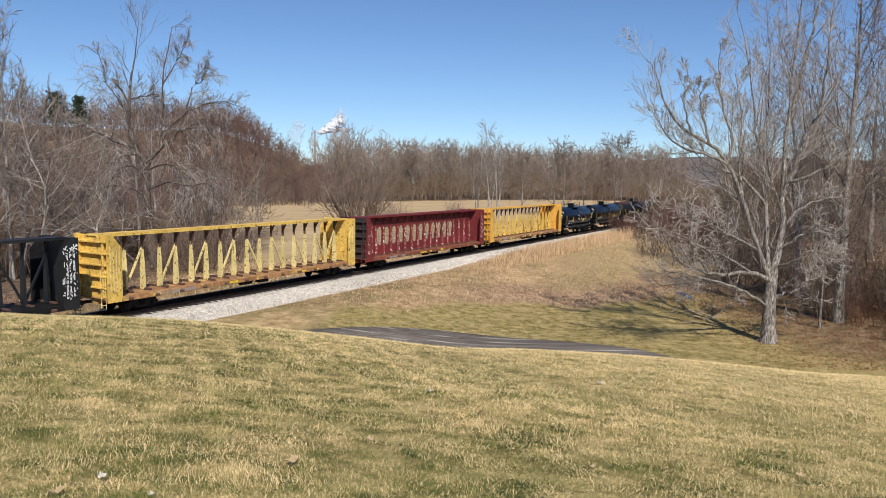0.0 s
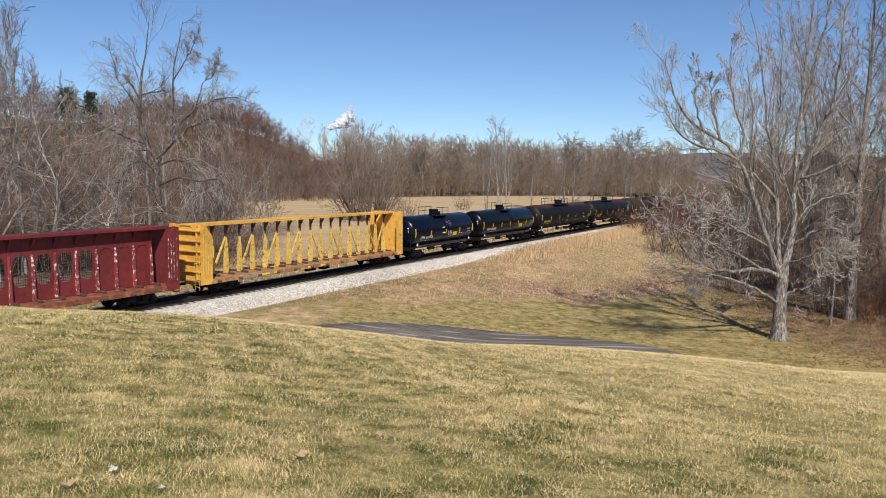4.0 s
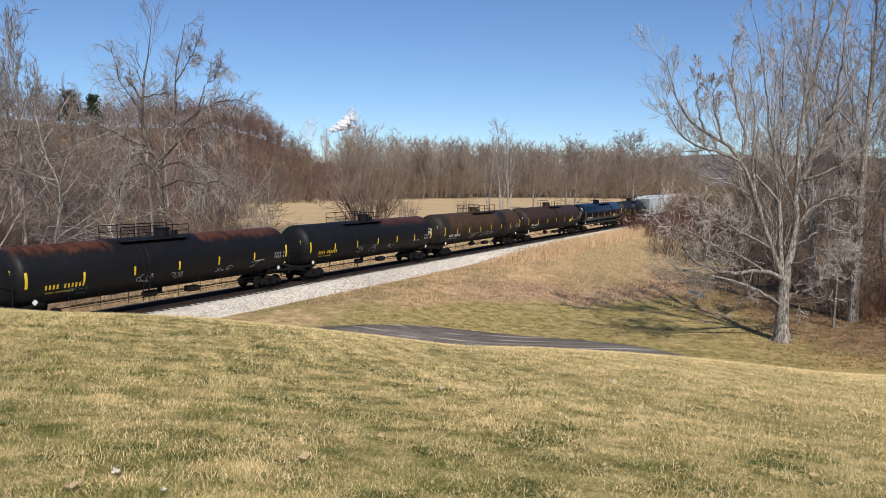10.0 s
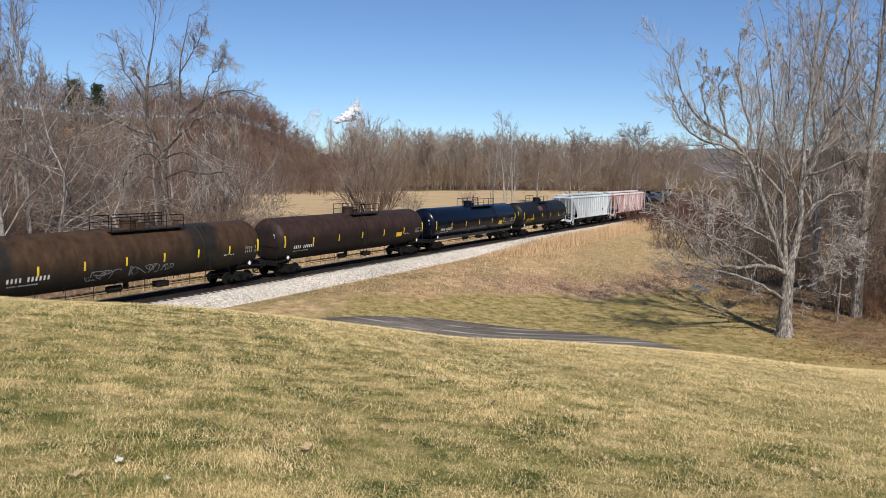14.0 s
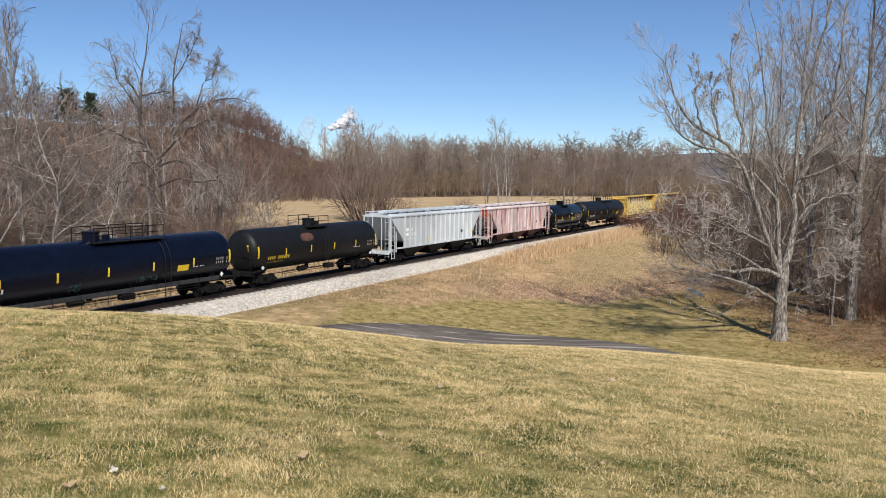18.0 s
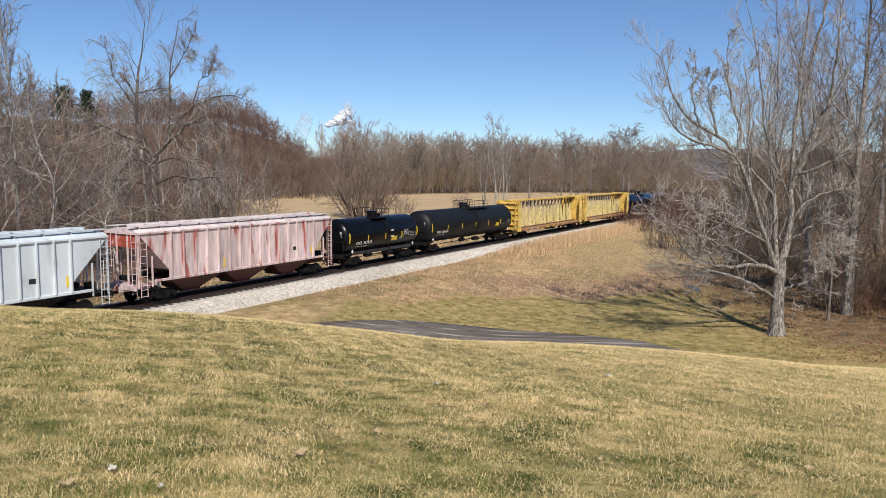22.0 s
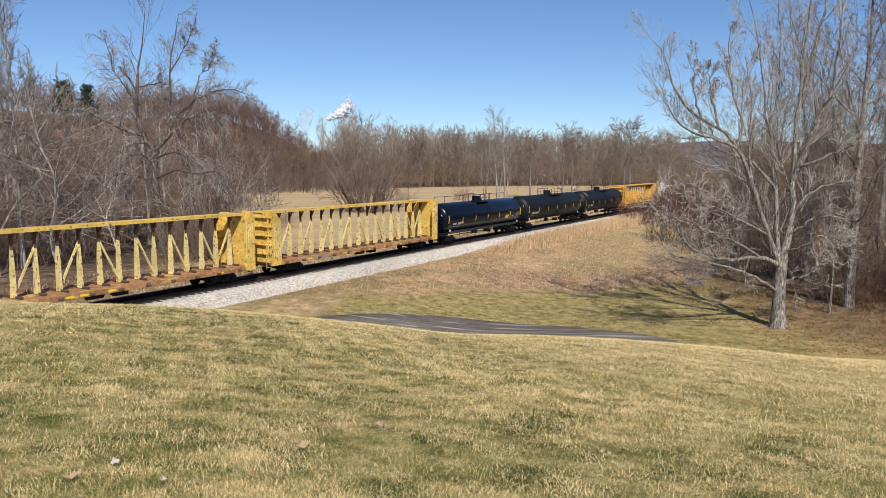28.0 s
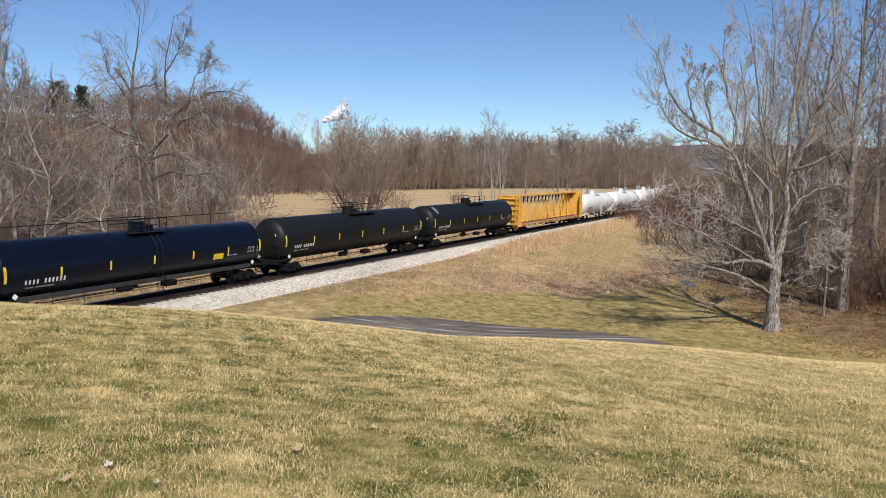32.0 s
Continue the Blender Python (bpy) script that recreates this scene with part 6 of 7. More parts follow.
def far_wood(name, label, spots, heights, twig, seed, kinds=6, **kw):
    """One object of many far trees, each turned and scaled from a few patterns."""
    r = np.random.RandomState(seed)
    pats = [wood_template(r, 1.0 * 16, 0.12 + 0.06 * r.rand(), **kw) for _ in range(kinds)]
    vs, qs, ts, k = [], [], [], 0
    for (x, y), h in zip(spots, heights):
        v, q, t = pats[r.randint(kinds)]
        a, s = r.rand() * 6.28, h / 16
        sx = s * (0.85 + 0.3 * r.rand())
        w = np.stack([(v[:, 0] * cos(a) - v[:, 1] * sin(a)) * sx + x, (v[:, 0] * sin(a) + v[:, 1] * cos(a)) * sx + y, v[:, 2] * s + float(land(x, y))], -1)
        vs.append(w), qs.append(q + k), ts.append(t + k)
        k += len(v)
    me = raw_mesh(name, np.concatenate(vs), np.concatenate(qs), twig, np.concatenate(ts))
    return tagged(new(name, me), label, "woods", kind="stuff")


tangle_twig = isl_twig("tangle_twig", (0.06, 0.036, 0.026), (0.30, 0.215, 0.16))
dead_red_twig = isl_twig("dead_red_twig", (0.085, 0.036, 0.024), (0.26, 0.135, 0.085))
hill_twig = isl_twig("hill_twig", (0.10, 0.056, 0.044), (0.28, 0.188, 0.152))
line_twig = isl_twig("line_twig", (0.13, 0.092, 0.070), (0.42, 0.34, 0.275))
brush_twig = isl_twig("brush_twig", (0.095, 0.062, 0.040), (0.32, 0.235, 0.155))


def make_trees():
    plant(yard_tree(), "large bare many-stemmed tree with grey bark standing in the grass", stand(21.28, 46.58), name="yard_tree")
    rng = random.Random(8)
    # the wood's edge beyond the yard tree
    edge = [wild_tree(31, 24, 0.36, bark_grey, mixed_twig, per=(24, 7, 6, 1), up=0.22, lean=0.02, buds=0.1, thick=1.3),
            wild_tree(32, 21, 0.26, bark_grey, mixed_twig, per=(22, 6, 6, 1), up=0.22, lean=0.03, stems=2, buds=0.1, thick=1.3),
            wild_tree(33, 15, 0.12, bark_grey, mixed_twig, per=(18, 6, 5, 3), up=0.12, lean=0.03, t0=0.12)]
    lab = "tall bare woodland tree at the wood's edge"
    for k, x, y, s in ((0, 28.7, 51.9, 1.0), (1, 33.0, 53.5, 1.05), (0, 36.5, 57.0, 0.95), (1, 31.0, 62.0, 0.95), (2, 26.6, 50.4, 0.75), (2, 30.5, 47.5, 0.8), (2, 33.5, 48.5, 0.95),
                       (1, 38.0, 88.0, 0.9), (0, 43.0, 100.0, 0.85), (1, 34.0, 84.0, 0.75), (0, 41.0, 63.0, 1.0), (1, 38.0, 72.0, 0.9), (2, 36.0, 66.0, 1.0), (0, 46.0, 78.0, 0.9), (1, 44.0, 90.0, 0.85), (2, 35.0, 55.0, 1.0), (2, 29.5, 57.5, 0.9)):
        plant(edge[k], lab if k < 2 else "thin bare sapling among the brush", stand(x, y, rng.uniform(0, 360), s), group="trees of the wood by the yard")
    # left of the field, behind the train
    plant(drooping_tree(), "old bare tree with drooping tangled branches behind the track", stand(-31.0, 76.0), name="drooping_tree")
    plant(wild_tree(45, 15, 0.24, bark_pale, mixed_twig, per=(20, 6, 5, 1), up=0.02, droop=0.03, lean=0.06, spread=1.7, t0=0.2, thick=2.0), "pale bare tree with long arching limbs beside the track", stand(-38.5, 60.5, 30), name="arching_tree")
    arch = [wild_tree(46, 12, 0.16, bark_pale, mixed_twig, per=(16, 5, 4, 1), up=0.0, droop=0.05, lean=0.10, spread=2.1, t0=0.12, thick=1.7),
            wild_tree(47, 10, 0.13, bark_pale, mixed_twig, per=(15, 5, 4, 1), up=0.0, droop=0.06, lean=0.12, spread=2.2, t0=0.15, thick=1.6)]
    for k, x, y, t, s in ((0, -34.5, 63.0, 60, 1.0), (1, -31.0, 67.0, 200, 0.9), (0, -43.0, 65.0, 310, 1.1), (1, -36.5, 71.0, 120, 1.1), (1, -39.0, 66.5, 20, 1.2), (0, -27.5, 76.5, 250, 0.8), (1, -25.0, 84.0, 80, 0.85)):
        plant(arch[k], "low bare tree with pale limbs arching over the brush", stand(x, y, t, s), group="arching trees behind the railway", name="arching_tree")
    left = [wild_tree(42, 20, 0.22, bark_pale, mixed_twig, per=(22, 7, 5), up=0.26, lean=0.03, thick=1.7),
            wild_tree(43, 17, 0.16, bark_grey, mixed_twig, per=(17, 6, 5), up=0.26, lean=0.05, stems=2, thick=1.9),
            wild_tree(44, 13, 0.10, bark_pale, mixed_twig, per=(18, 6, 4), up=0.24, lean=0.05, t0=0.1, thick=1.8)]
    for k, x, y, s in ((0, -39.5, 66.0, 1.1), (0, -46.0, 72.0, 1.15), (1, -36.5, 71.0, 0.9), (1, -42.0, 78.0, 1.0), (2, -34.0, 95.0, 0.9), (2, -29.0, 98.0, 0.85), (2, -36.0, 82.0, 1.0),
                       (0, -37.0, 88.0, 0.95), (1, -30.0, 86.0, 0.8), (2, -26.5, 82.0, 0.9), (2, -41.0, 62.0, 0.9), (1, -50.0, 86.0, 1.1), (0, -55.0, 95.0, 1.05), (2, -24.0, 93.0, 0.85),
                       (1, -46.0, 100.0, 1.0), (0, -43.0, 108.0, 0.9), (2, -33.0, 103.0, 1.0), (2, -60.0, 84.0, 1.1), (0, -64.0, 104.0, 1.1), (1, -56.0, 120.0, 1.0),
                       (2, -27.5, 104.0, 0.6), (2, -31.0, 112.0, 0.65), (1, -38.0, 124.0, 0.9), (2, -47.0, 132.0, 1.0)):
        plant(left[k], "bare grey woodland tree behind the railway", stand(x, y, rng.uniform(0, 360), s), group="trees behind the railway")
    # across the field: pale-stemmed clump and single trees
    clump = [wild_tree(51, 27, 0.26, bark_pale, twig_grey, per=(15, 5, 5), up=0.18, lean=0.04, stems=3, spread=0.75, thick=2.2, t0=0.35),
             wild_tree(52, 20, 0.30, bark_grey, twig_brown, per=(26, 8, 6), up=0.05, lean=0.03, spread=1.35, thick=2.8, t0=0.15)]
    for k, x, y, s in ((0, 10.2, 158.0, 0.80), (0, 12.4, 163.0, 0.74), (0, 7.6, 167.0, 0.66), (1, 31.0, 204.0, 0.98), (1, 35.0, 212.0, 0.85), (1, 24.0, 222.0, 0.85), (1, 59.0, 250.0, 1.15), (1, 64.0, 262.0, 1.2), (1, 52.0, 270.0, 1.0)):
        plant(clump[k], "tall pale-stemmed bare trees at the field's edge" if k == 0 else "dark bare tree at the field's far edge", stand(x, y, rng.uniform(0, 360), s), group="trees at the field")
    # shrubs
    bush = [thicket(61, 9, 7, 8.5, 55, twig_brown, (7, 5), 1.8), thicket(62, 7, 5, 6.0, 45, twig_brown, (6, 5), 1.7), thicket(63, 6, 5, 4.0, 50, twig_red, (6, 5), 1.5)]
    for k, x, y, s in ((1, -11.0, 168.0, 0.8), (1, -67.0, 230.0, 1.2), (1, -62.0, 234.0, 1.1), (0, -57.0, 240.0, 1.0), (1, -52.0, 246.0, 1.2), (0, -48.0, 250.0, 1.0), (1, -65.0, 240.0, 1.3), (0, -44.0, 258.0, 1.0), (1, -60.0, 246.0, 1.3), (0, -53.0, 254.0, 1.0), (1, -40.0, 266.0, 1.1), (1, -47.0, 160.0, 0.8), (1, 3.0, 205.0, 0.7)):
        shrub(bush[k], "spreading bare brown shrub at the edge of the field", stand(x, y, rng.uniform(0, 360), s), group="shrubs by the field")
    big = thicket(67, 5, 5, 10.5, 60, twig_brown, (7, 5), 3.2, flare=0.8, split=True)
    bush_ = thing("bare_bush", "large spreading bare bush standing alone in the field", "shrub", stand(-17.5, 150.0, 40, 1.35))
    part("trunk", big[0], None, bush_)
    part("crown", big[1], None, bush_)
    tang = [thicket(64, 8, 6, 6.5, 60, tangle_twig, (7, 5), 1.3, 0.05), thicket(65, 8, 6, 5.0, 65, tangle_twig, (7, 5), 1.4, 0.03), thicket(68, 7, 6, 2.6, 70, dead_red_twig, (6, 5), 1.2, 0.02)]
    for i in range(30):
        x, y = rng.uniform(-58, -24), rng.uniform(60, 108)
        if lat_of(x, y) > -6 or x > -24 - (y - 70) * 0.05:
            continue
        shrub(tang[i % 2], "dense tangle of bare saplings and brush", stand(x, y, rng.uniform(0, 360), rng.uniform(0.8, 1.2)), group="brush behind the railway", name="brush")
    # red-brown brush along the line and under the wood
    for i in range(70):
        u, lt = rng.uniform(116, 215), rng.uniform(5.2, 30)
        x, y, _ = on_track(u, lt)
        if x < 30 - (lt - 6) * 0.15:
            continue
        shrub(bush[2] if i % 4 else tang[1], "red-brown bare brush by the railway", stand(x, y, rng.uniform(0, 360), rng.uniform(0.8, 1.35)), group="brush by the railway", name="brush")
    for u, lt, q in ((126.0, 5.2, 0.8), (129.0, 5.6, 1.0), (132.5, 5.4, 0.9)):
        x, y, _ = on_track(u, lt)
        shrub(bush[2], "red-brown bare shrub beside the ballast", stand(x, y, rng.uniform(0, 360), q), group="brush by the railway", name="brush")
    screen = thicket(66, 7, 5, 6.4, 75, brush_twig, (6, 5), 1.7)
    for i in range(44):
        u, lt = rng.uniform(152, 208), rng.uniform(5.4, 9.5)
        x, y, _ = on_track(u, lt)
        shrub(screen, "tall tangled brown brush hiding the line", stand(x, y, rng.uniform(0, 360), rng.uniform(0.95, 1.3)), group="brush by the railway", name="brush")
    for i in range(46):
        u, lt = rng.uniform(147, 196), rng.uniform(4.6, 11)
        x, y, _ = on_track(u, lt)
        shrub(bush[2] if i % 3 else bush[1], "dense red-brown bare brush hiding the line", stand(x, y, rng.uniform(0, 360), rng.uniform(1.0, 1.6) if i % 3 else rng.uniform(0.7, 1.0)), group="brush by the railway", name="brush")
    for x, y, s in ((30.6, 47.0, 0.7), (32.5, 45.5, 0.8), (34.5, 47.5, 0.95), (32.0, 50.5, 0.9), (35.5, 51.0, 1.0), (29.6, 54.0, 0.7), (33.0, 57.0, 1.0), (37.0, 56.0, 1.1), (31.0, 64.0, 0.9), (35.0, 68.0, 1.0), (40.0, 60.0, 1.1),
                    (29.5, 72.0, 0.7), (33.0, 78.0, 0.9), (38.0, 84.0, 1.1), (31.5, 88.0, 0.9), (36.0, 96.0, 1.1), (29.5, 98.0, 0.8), (41.0, 92.0, 1.2), (45.0, 70.0, 1.2), (47.0, 84.0, 1.2)):
        shrub(tang[rng.randrange(3)], "tangled bare brush at the wood's edge", stand(x, y, rng.uniform(0, 360), s), group="brush of the wood", name="brush")
    # far woods
    def far_edge(x):
        return np.interp(x, (-70, -49, -23, 27, 130), (228, 252, 308, 340, 370))
    r = np.random.RandomState(70)
    n = 980
    x = -38 - 250 * r.rand(n) ** 1.25
    y = 158 + 190 * r.rand(n)
    keep = (x > -0.66 * y - 20) & (x < -38 - 0.04 * (y - 160)) & ((x < -0.30 * y) | (y > 240))
    far_wood("hill_woods", "bare grey-brown and reddish woods covering a hill", list(zip(x[keep], y[keep])), 8.5 + 3 * r.rand(keep.sum()), hill_twig, 71, wide=1.0)
    n = 520
    x = -52 + 186 * r.rand(n)
    y = far_edge(x) + 16 + 70 * r.rand(n)
    far_wood("field_edge_woods", "line of bare grey trees along the far side of the field", list(zip(x, y)), (15 + 10 * r.rand(n)) * np.interp(x, (-52, -40, -10), (0.85, 1.12, 1.0)), line_twig, 72, wide=0.6, n1=18)
    n = 700
    x = -64 + 198 * r.rand(n)
    y = far_edge(x) + 22 * r.rand(n)
    far_wood("field_edge_brush", "dense low bare brush along the field's far edge", list(zip(x, y)), 4 + 8 * r.rand(n) ** 1.2, brush_twig, 73, n1=12, n2=5, n3=6, wide=1.1)
    n = 330
    x = 70 + 260 * r.rand(n)
    y = 250 + 350 * r.rand(n)
    keep = lat_of(x, y) > 8
    far_wood("far_line_woods", "distant bare woods beside the railway", list(zip(x[keep], y[keep])), 8 + 7 * r.rand(keep.sum()), hill_twig, 74)
    n = 420
    y = 85 + 150 * r.rand(n)
    x = (0.385 + 0.26 * r.rand(n)) * y
    keep = lat_of(x, y) > 12
    far_wood("line_side_woods", "brown bare woods and brush beside the railway", list(zip(x[keep], y[keep])), 6 + 6 * r.rand(keep.sum()), brush_twig, 78, wide=0.9, n1=14)
    n = 760
    x = -44 - 220 * r.rand(n) ** 1.2
    y = np.where(np.arange(n) < 330, 234 + 34 * r.rand(n), 172 + 80 * r.rand(n))
    keep = (x > -0.66 * y - 10) & (x < -40 - 0.04 * (y - 160)) & ((x < -0.30 * y) | (y > 234))
    far_wood("hill_brush", "low reddish-brown brush on the wooded hill", list(zip(x[keep], y[keep])), 5 + 4 * r.rand(keep.sum()), hill_twig, 75, n1=9, n2=4, n3=5, wide=1.0)
    n = 560
    side = np.arange(n) < 220
    x, y = np.where(side, -42 - 75 * r.rand(n), -46 - 210 * r.rand(n)), np.where(side, 252 + 40 * r.rand(n), 264 + 26 * r.rand(n))
    keep = (x > -0.66 * y - 10) & ((x < -0.30 * y) | (y > 238))
    n = 620
    sx, sy = -36 - 95 * r.rand(n), 226 + 62 * r.rand(n)
    far = (sy > far_edge(sx) + 1) & (sx > -0.66 * sy)
    far_wood("hill_slope_woods", "reddish-brown bare woods on the hill's near slope", list(zip(sx[far], sy[far])), 6 + 6 * r.rand(far.sum()), hill_twig, 77, wide=1.0, n1=14)
    far_wood("hilltop_brush", "low bare brush along the brow of the hill", list(zip(x[keep], y[keep])), 4.0 + 4 * r.rand(keep.sum()), hill_twig, 76, n1=8, n2=3, n3=4, wide=1.0)
    # two pines on the hill
    for x, y, s in ((-139.0, 262.0, 1.0), (-130.5, 262.0, 0.95)):
        t = thing("pine_tree", "dark green pine tree standing above the bare hill woods", "tree", stand(x, y, rng.uniform(0, 360), s), "pines on the hill")
        rr = np.random.RandomState(int(-x))
        part("trunk", Shape().rod((0, 0, 0), (0, 0, 19), 0.3, 7, 0.05), bark_grey, t)
        cnt = 2200
        tier = np.floor(rr.rand(cnt) * 9)
        hgt = 9 + 1.2 * tier + 0.7 * rr.normal(size=cnt)
        arm = rr.randint(0, 7, cnt) * 0.9 + tier * 0.5
        q = (5.4 - 0.33 * tier) * rr.rand(cnt) ** 0.6 * (0.7 + 0.3 * np.sin(arm * 5 + tier))
        a = arm + 0.25 * rr.normal(size=cnt)
        p = np.stack([q * np.cos(a), q * np.sin(a), hgt + 0.16 * q], -1)
        V, F = flakes(rr, p, 0.42)
        part("crown", raw_mesh("pine_crown", V, F, conifer_green), conifer_green, t)


make_trees()


# ---------------------------------------------------------------- grass, weeds, leaves
def blade_material(name, green, mid, straw, patch=True):
    m = bpy.data.materials.new(name)
    m.use_nodes = True
    n, l = m.node_tree.nodes, m.node_tree.links
    b = n["Principled BSDF"]
    b.inputs["Roughness"].default_value = 0.75
    b.inputs["Specular IOR Level"].default_value = 0.25
    g = n.new("ShaderNodeNewGeometry")
    mp = n.new("ShaderNodeMapping")
    mp.inputs["Scale"].default_value = (1, 1, 1)
    mp.inputs["Rotation"].default_value = (0, 0, 0.3)
    l.new(g.outputs["Position"], mp.inputs[0])
    t = n.new("ShaderNodeTexNoise")
    t.inputs["Scale"].default_value, t.inputs["Detail"].default_value = 1.5, 8.0
    t.inputs["Roughness"].default_value = 0.66
    l.new(mp.outputs[0], t.inputs["Vector"])
    f = n.new("ShaderNodeMath")
    f.operation = "MULTIPLY_ADD"
    f.inputs[1].default_value, f.inputs[2].default_value = (2.1 if patch else 0.3), (-1.03 if patch else 0.0)
    l.new(t.outputs[0], f.inputs[0])
    q = n.new("ShaderNodeMath")
    q.operation = "MULTIPLY_ADD"
    q.inputs[1].default_value = 0.8
    sx = n.new("ShaderNodeSeparateXYZ")
    l.new(g.outputs["Position"], sx.inputs[0])
    drier = n.new("ShaderNodeMath")
    drier.operation = "MULTIPLY_ADD"
    drier.inputs[1].default_value = 0.013
    l.new(sx.outputs[0], drier.inputs[0]), l.new(f.outputs[0], drier.inputs[2])
    away = n.new("ShaderNodeMath")
    away.operation = "MULTIPLY_ADD"
    away.inputs[1].default_value = 0.018 if patch else 0.0
    l.new(sx.outputs[1], away.inputs[0]), l.new(drier.outputs[0], away.inputs[2])
    l.new(g.outputs["Random Per Island"], q.inputs[0]), l.new(away.outputs[0], q.inputs[2])
    rp = n.new("ShaderNodeValToRGB")
    e = rp.color_ramp.elements
    e.new(0.5)
    for k, (p, c) in enumerate(((0.22, green), (0.50, mid), (0.78, straw))):
        e[k].position, e[k].color = p, (*c, 1)
    l.new(q.outputs[0], rp.inputs[0])
    l.new(rp.outputs[0], b.inputs["Base Color"])
    tr = n.new("ShaderNodeBsdfTranslucent")
    l.new(rp.outputs[0], tr.inputs[0])
    mx = n.new("ShaderNodeMixShader")
    mx.inputs[0].default_value = 0.12
    out = n["Material Output"]
    l.new(b.outputs[0], mx.inputs[1]), l.new(tr.outputs[0], mx.inputs[2]), l.new(mx.outputs[0], out.inputs[0])
    return m


lawn_blade = blade_material("lawn_blade", (0.105, 0.150, 0.030), (0.45, 0.35, 0.13), (0.91, 0.71, 0.385))
hollow_blade = blade_material("hollow_blade", (0.12, 0.12, 0.028), (0.27, 0.225, 0.070), (0.46, 0.355, 0.145))
dry_blade = blade_material("dry_blade", (0.27, 0.165, 0.095), (0.52, 0.35, 0.195), (0.76, 0.55, 0.33), False)


def blades(r, x, y, length, width, lean):
    """Bent blades: a quad and a tip triangle each."""
    n = len(x)
    z = land(x, y)
    a = r.rand(n) * 6.28
    d = np.stack([np.cos(a), np.sin(a), np.zeros(n)], -1)
    s = np.stack([-np.sin(a), np.cos(a), np.zeros(n)], -1)
    turn = r.rand(n) * 6.28
    s = np.stack([np.cos(turn), np.sin(turn), np.zeros(n)], -1)
    p = np.stack([x, y, z - 0.01], -1)
    up = np.array([0, 0, 1.0])
    k1 = (lean * (0.3 + r.rand(n)))[:, None]
    L = length[:, None]
    mid = p + (up * np.cos(k1) + d * np.sin(k1)) * L * 0.55
    k2 = np.minimum(k1 * 2.1, 1.75)
    tip = mid + (up * np.cos(k2) + d * np.sin(k2)) * L * 0.45
    w = width[:, None] / 2
    V = np.stack([p - s * w, p + s * w, mid + s * w * 0.8, mid - s * w * 0.8, tip], 1).reshape(-1, 3)
    i = np.arange(n)[:, None] * 5
    return V, i + np.array([[0, 1, 2, 3]]), i + np.array([[3, 2, 4]])


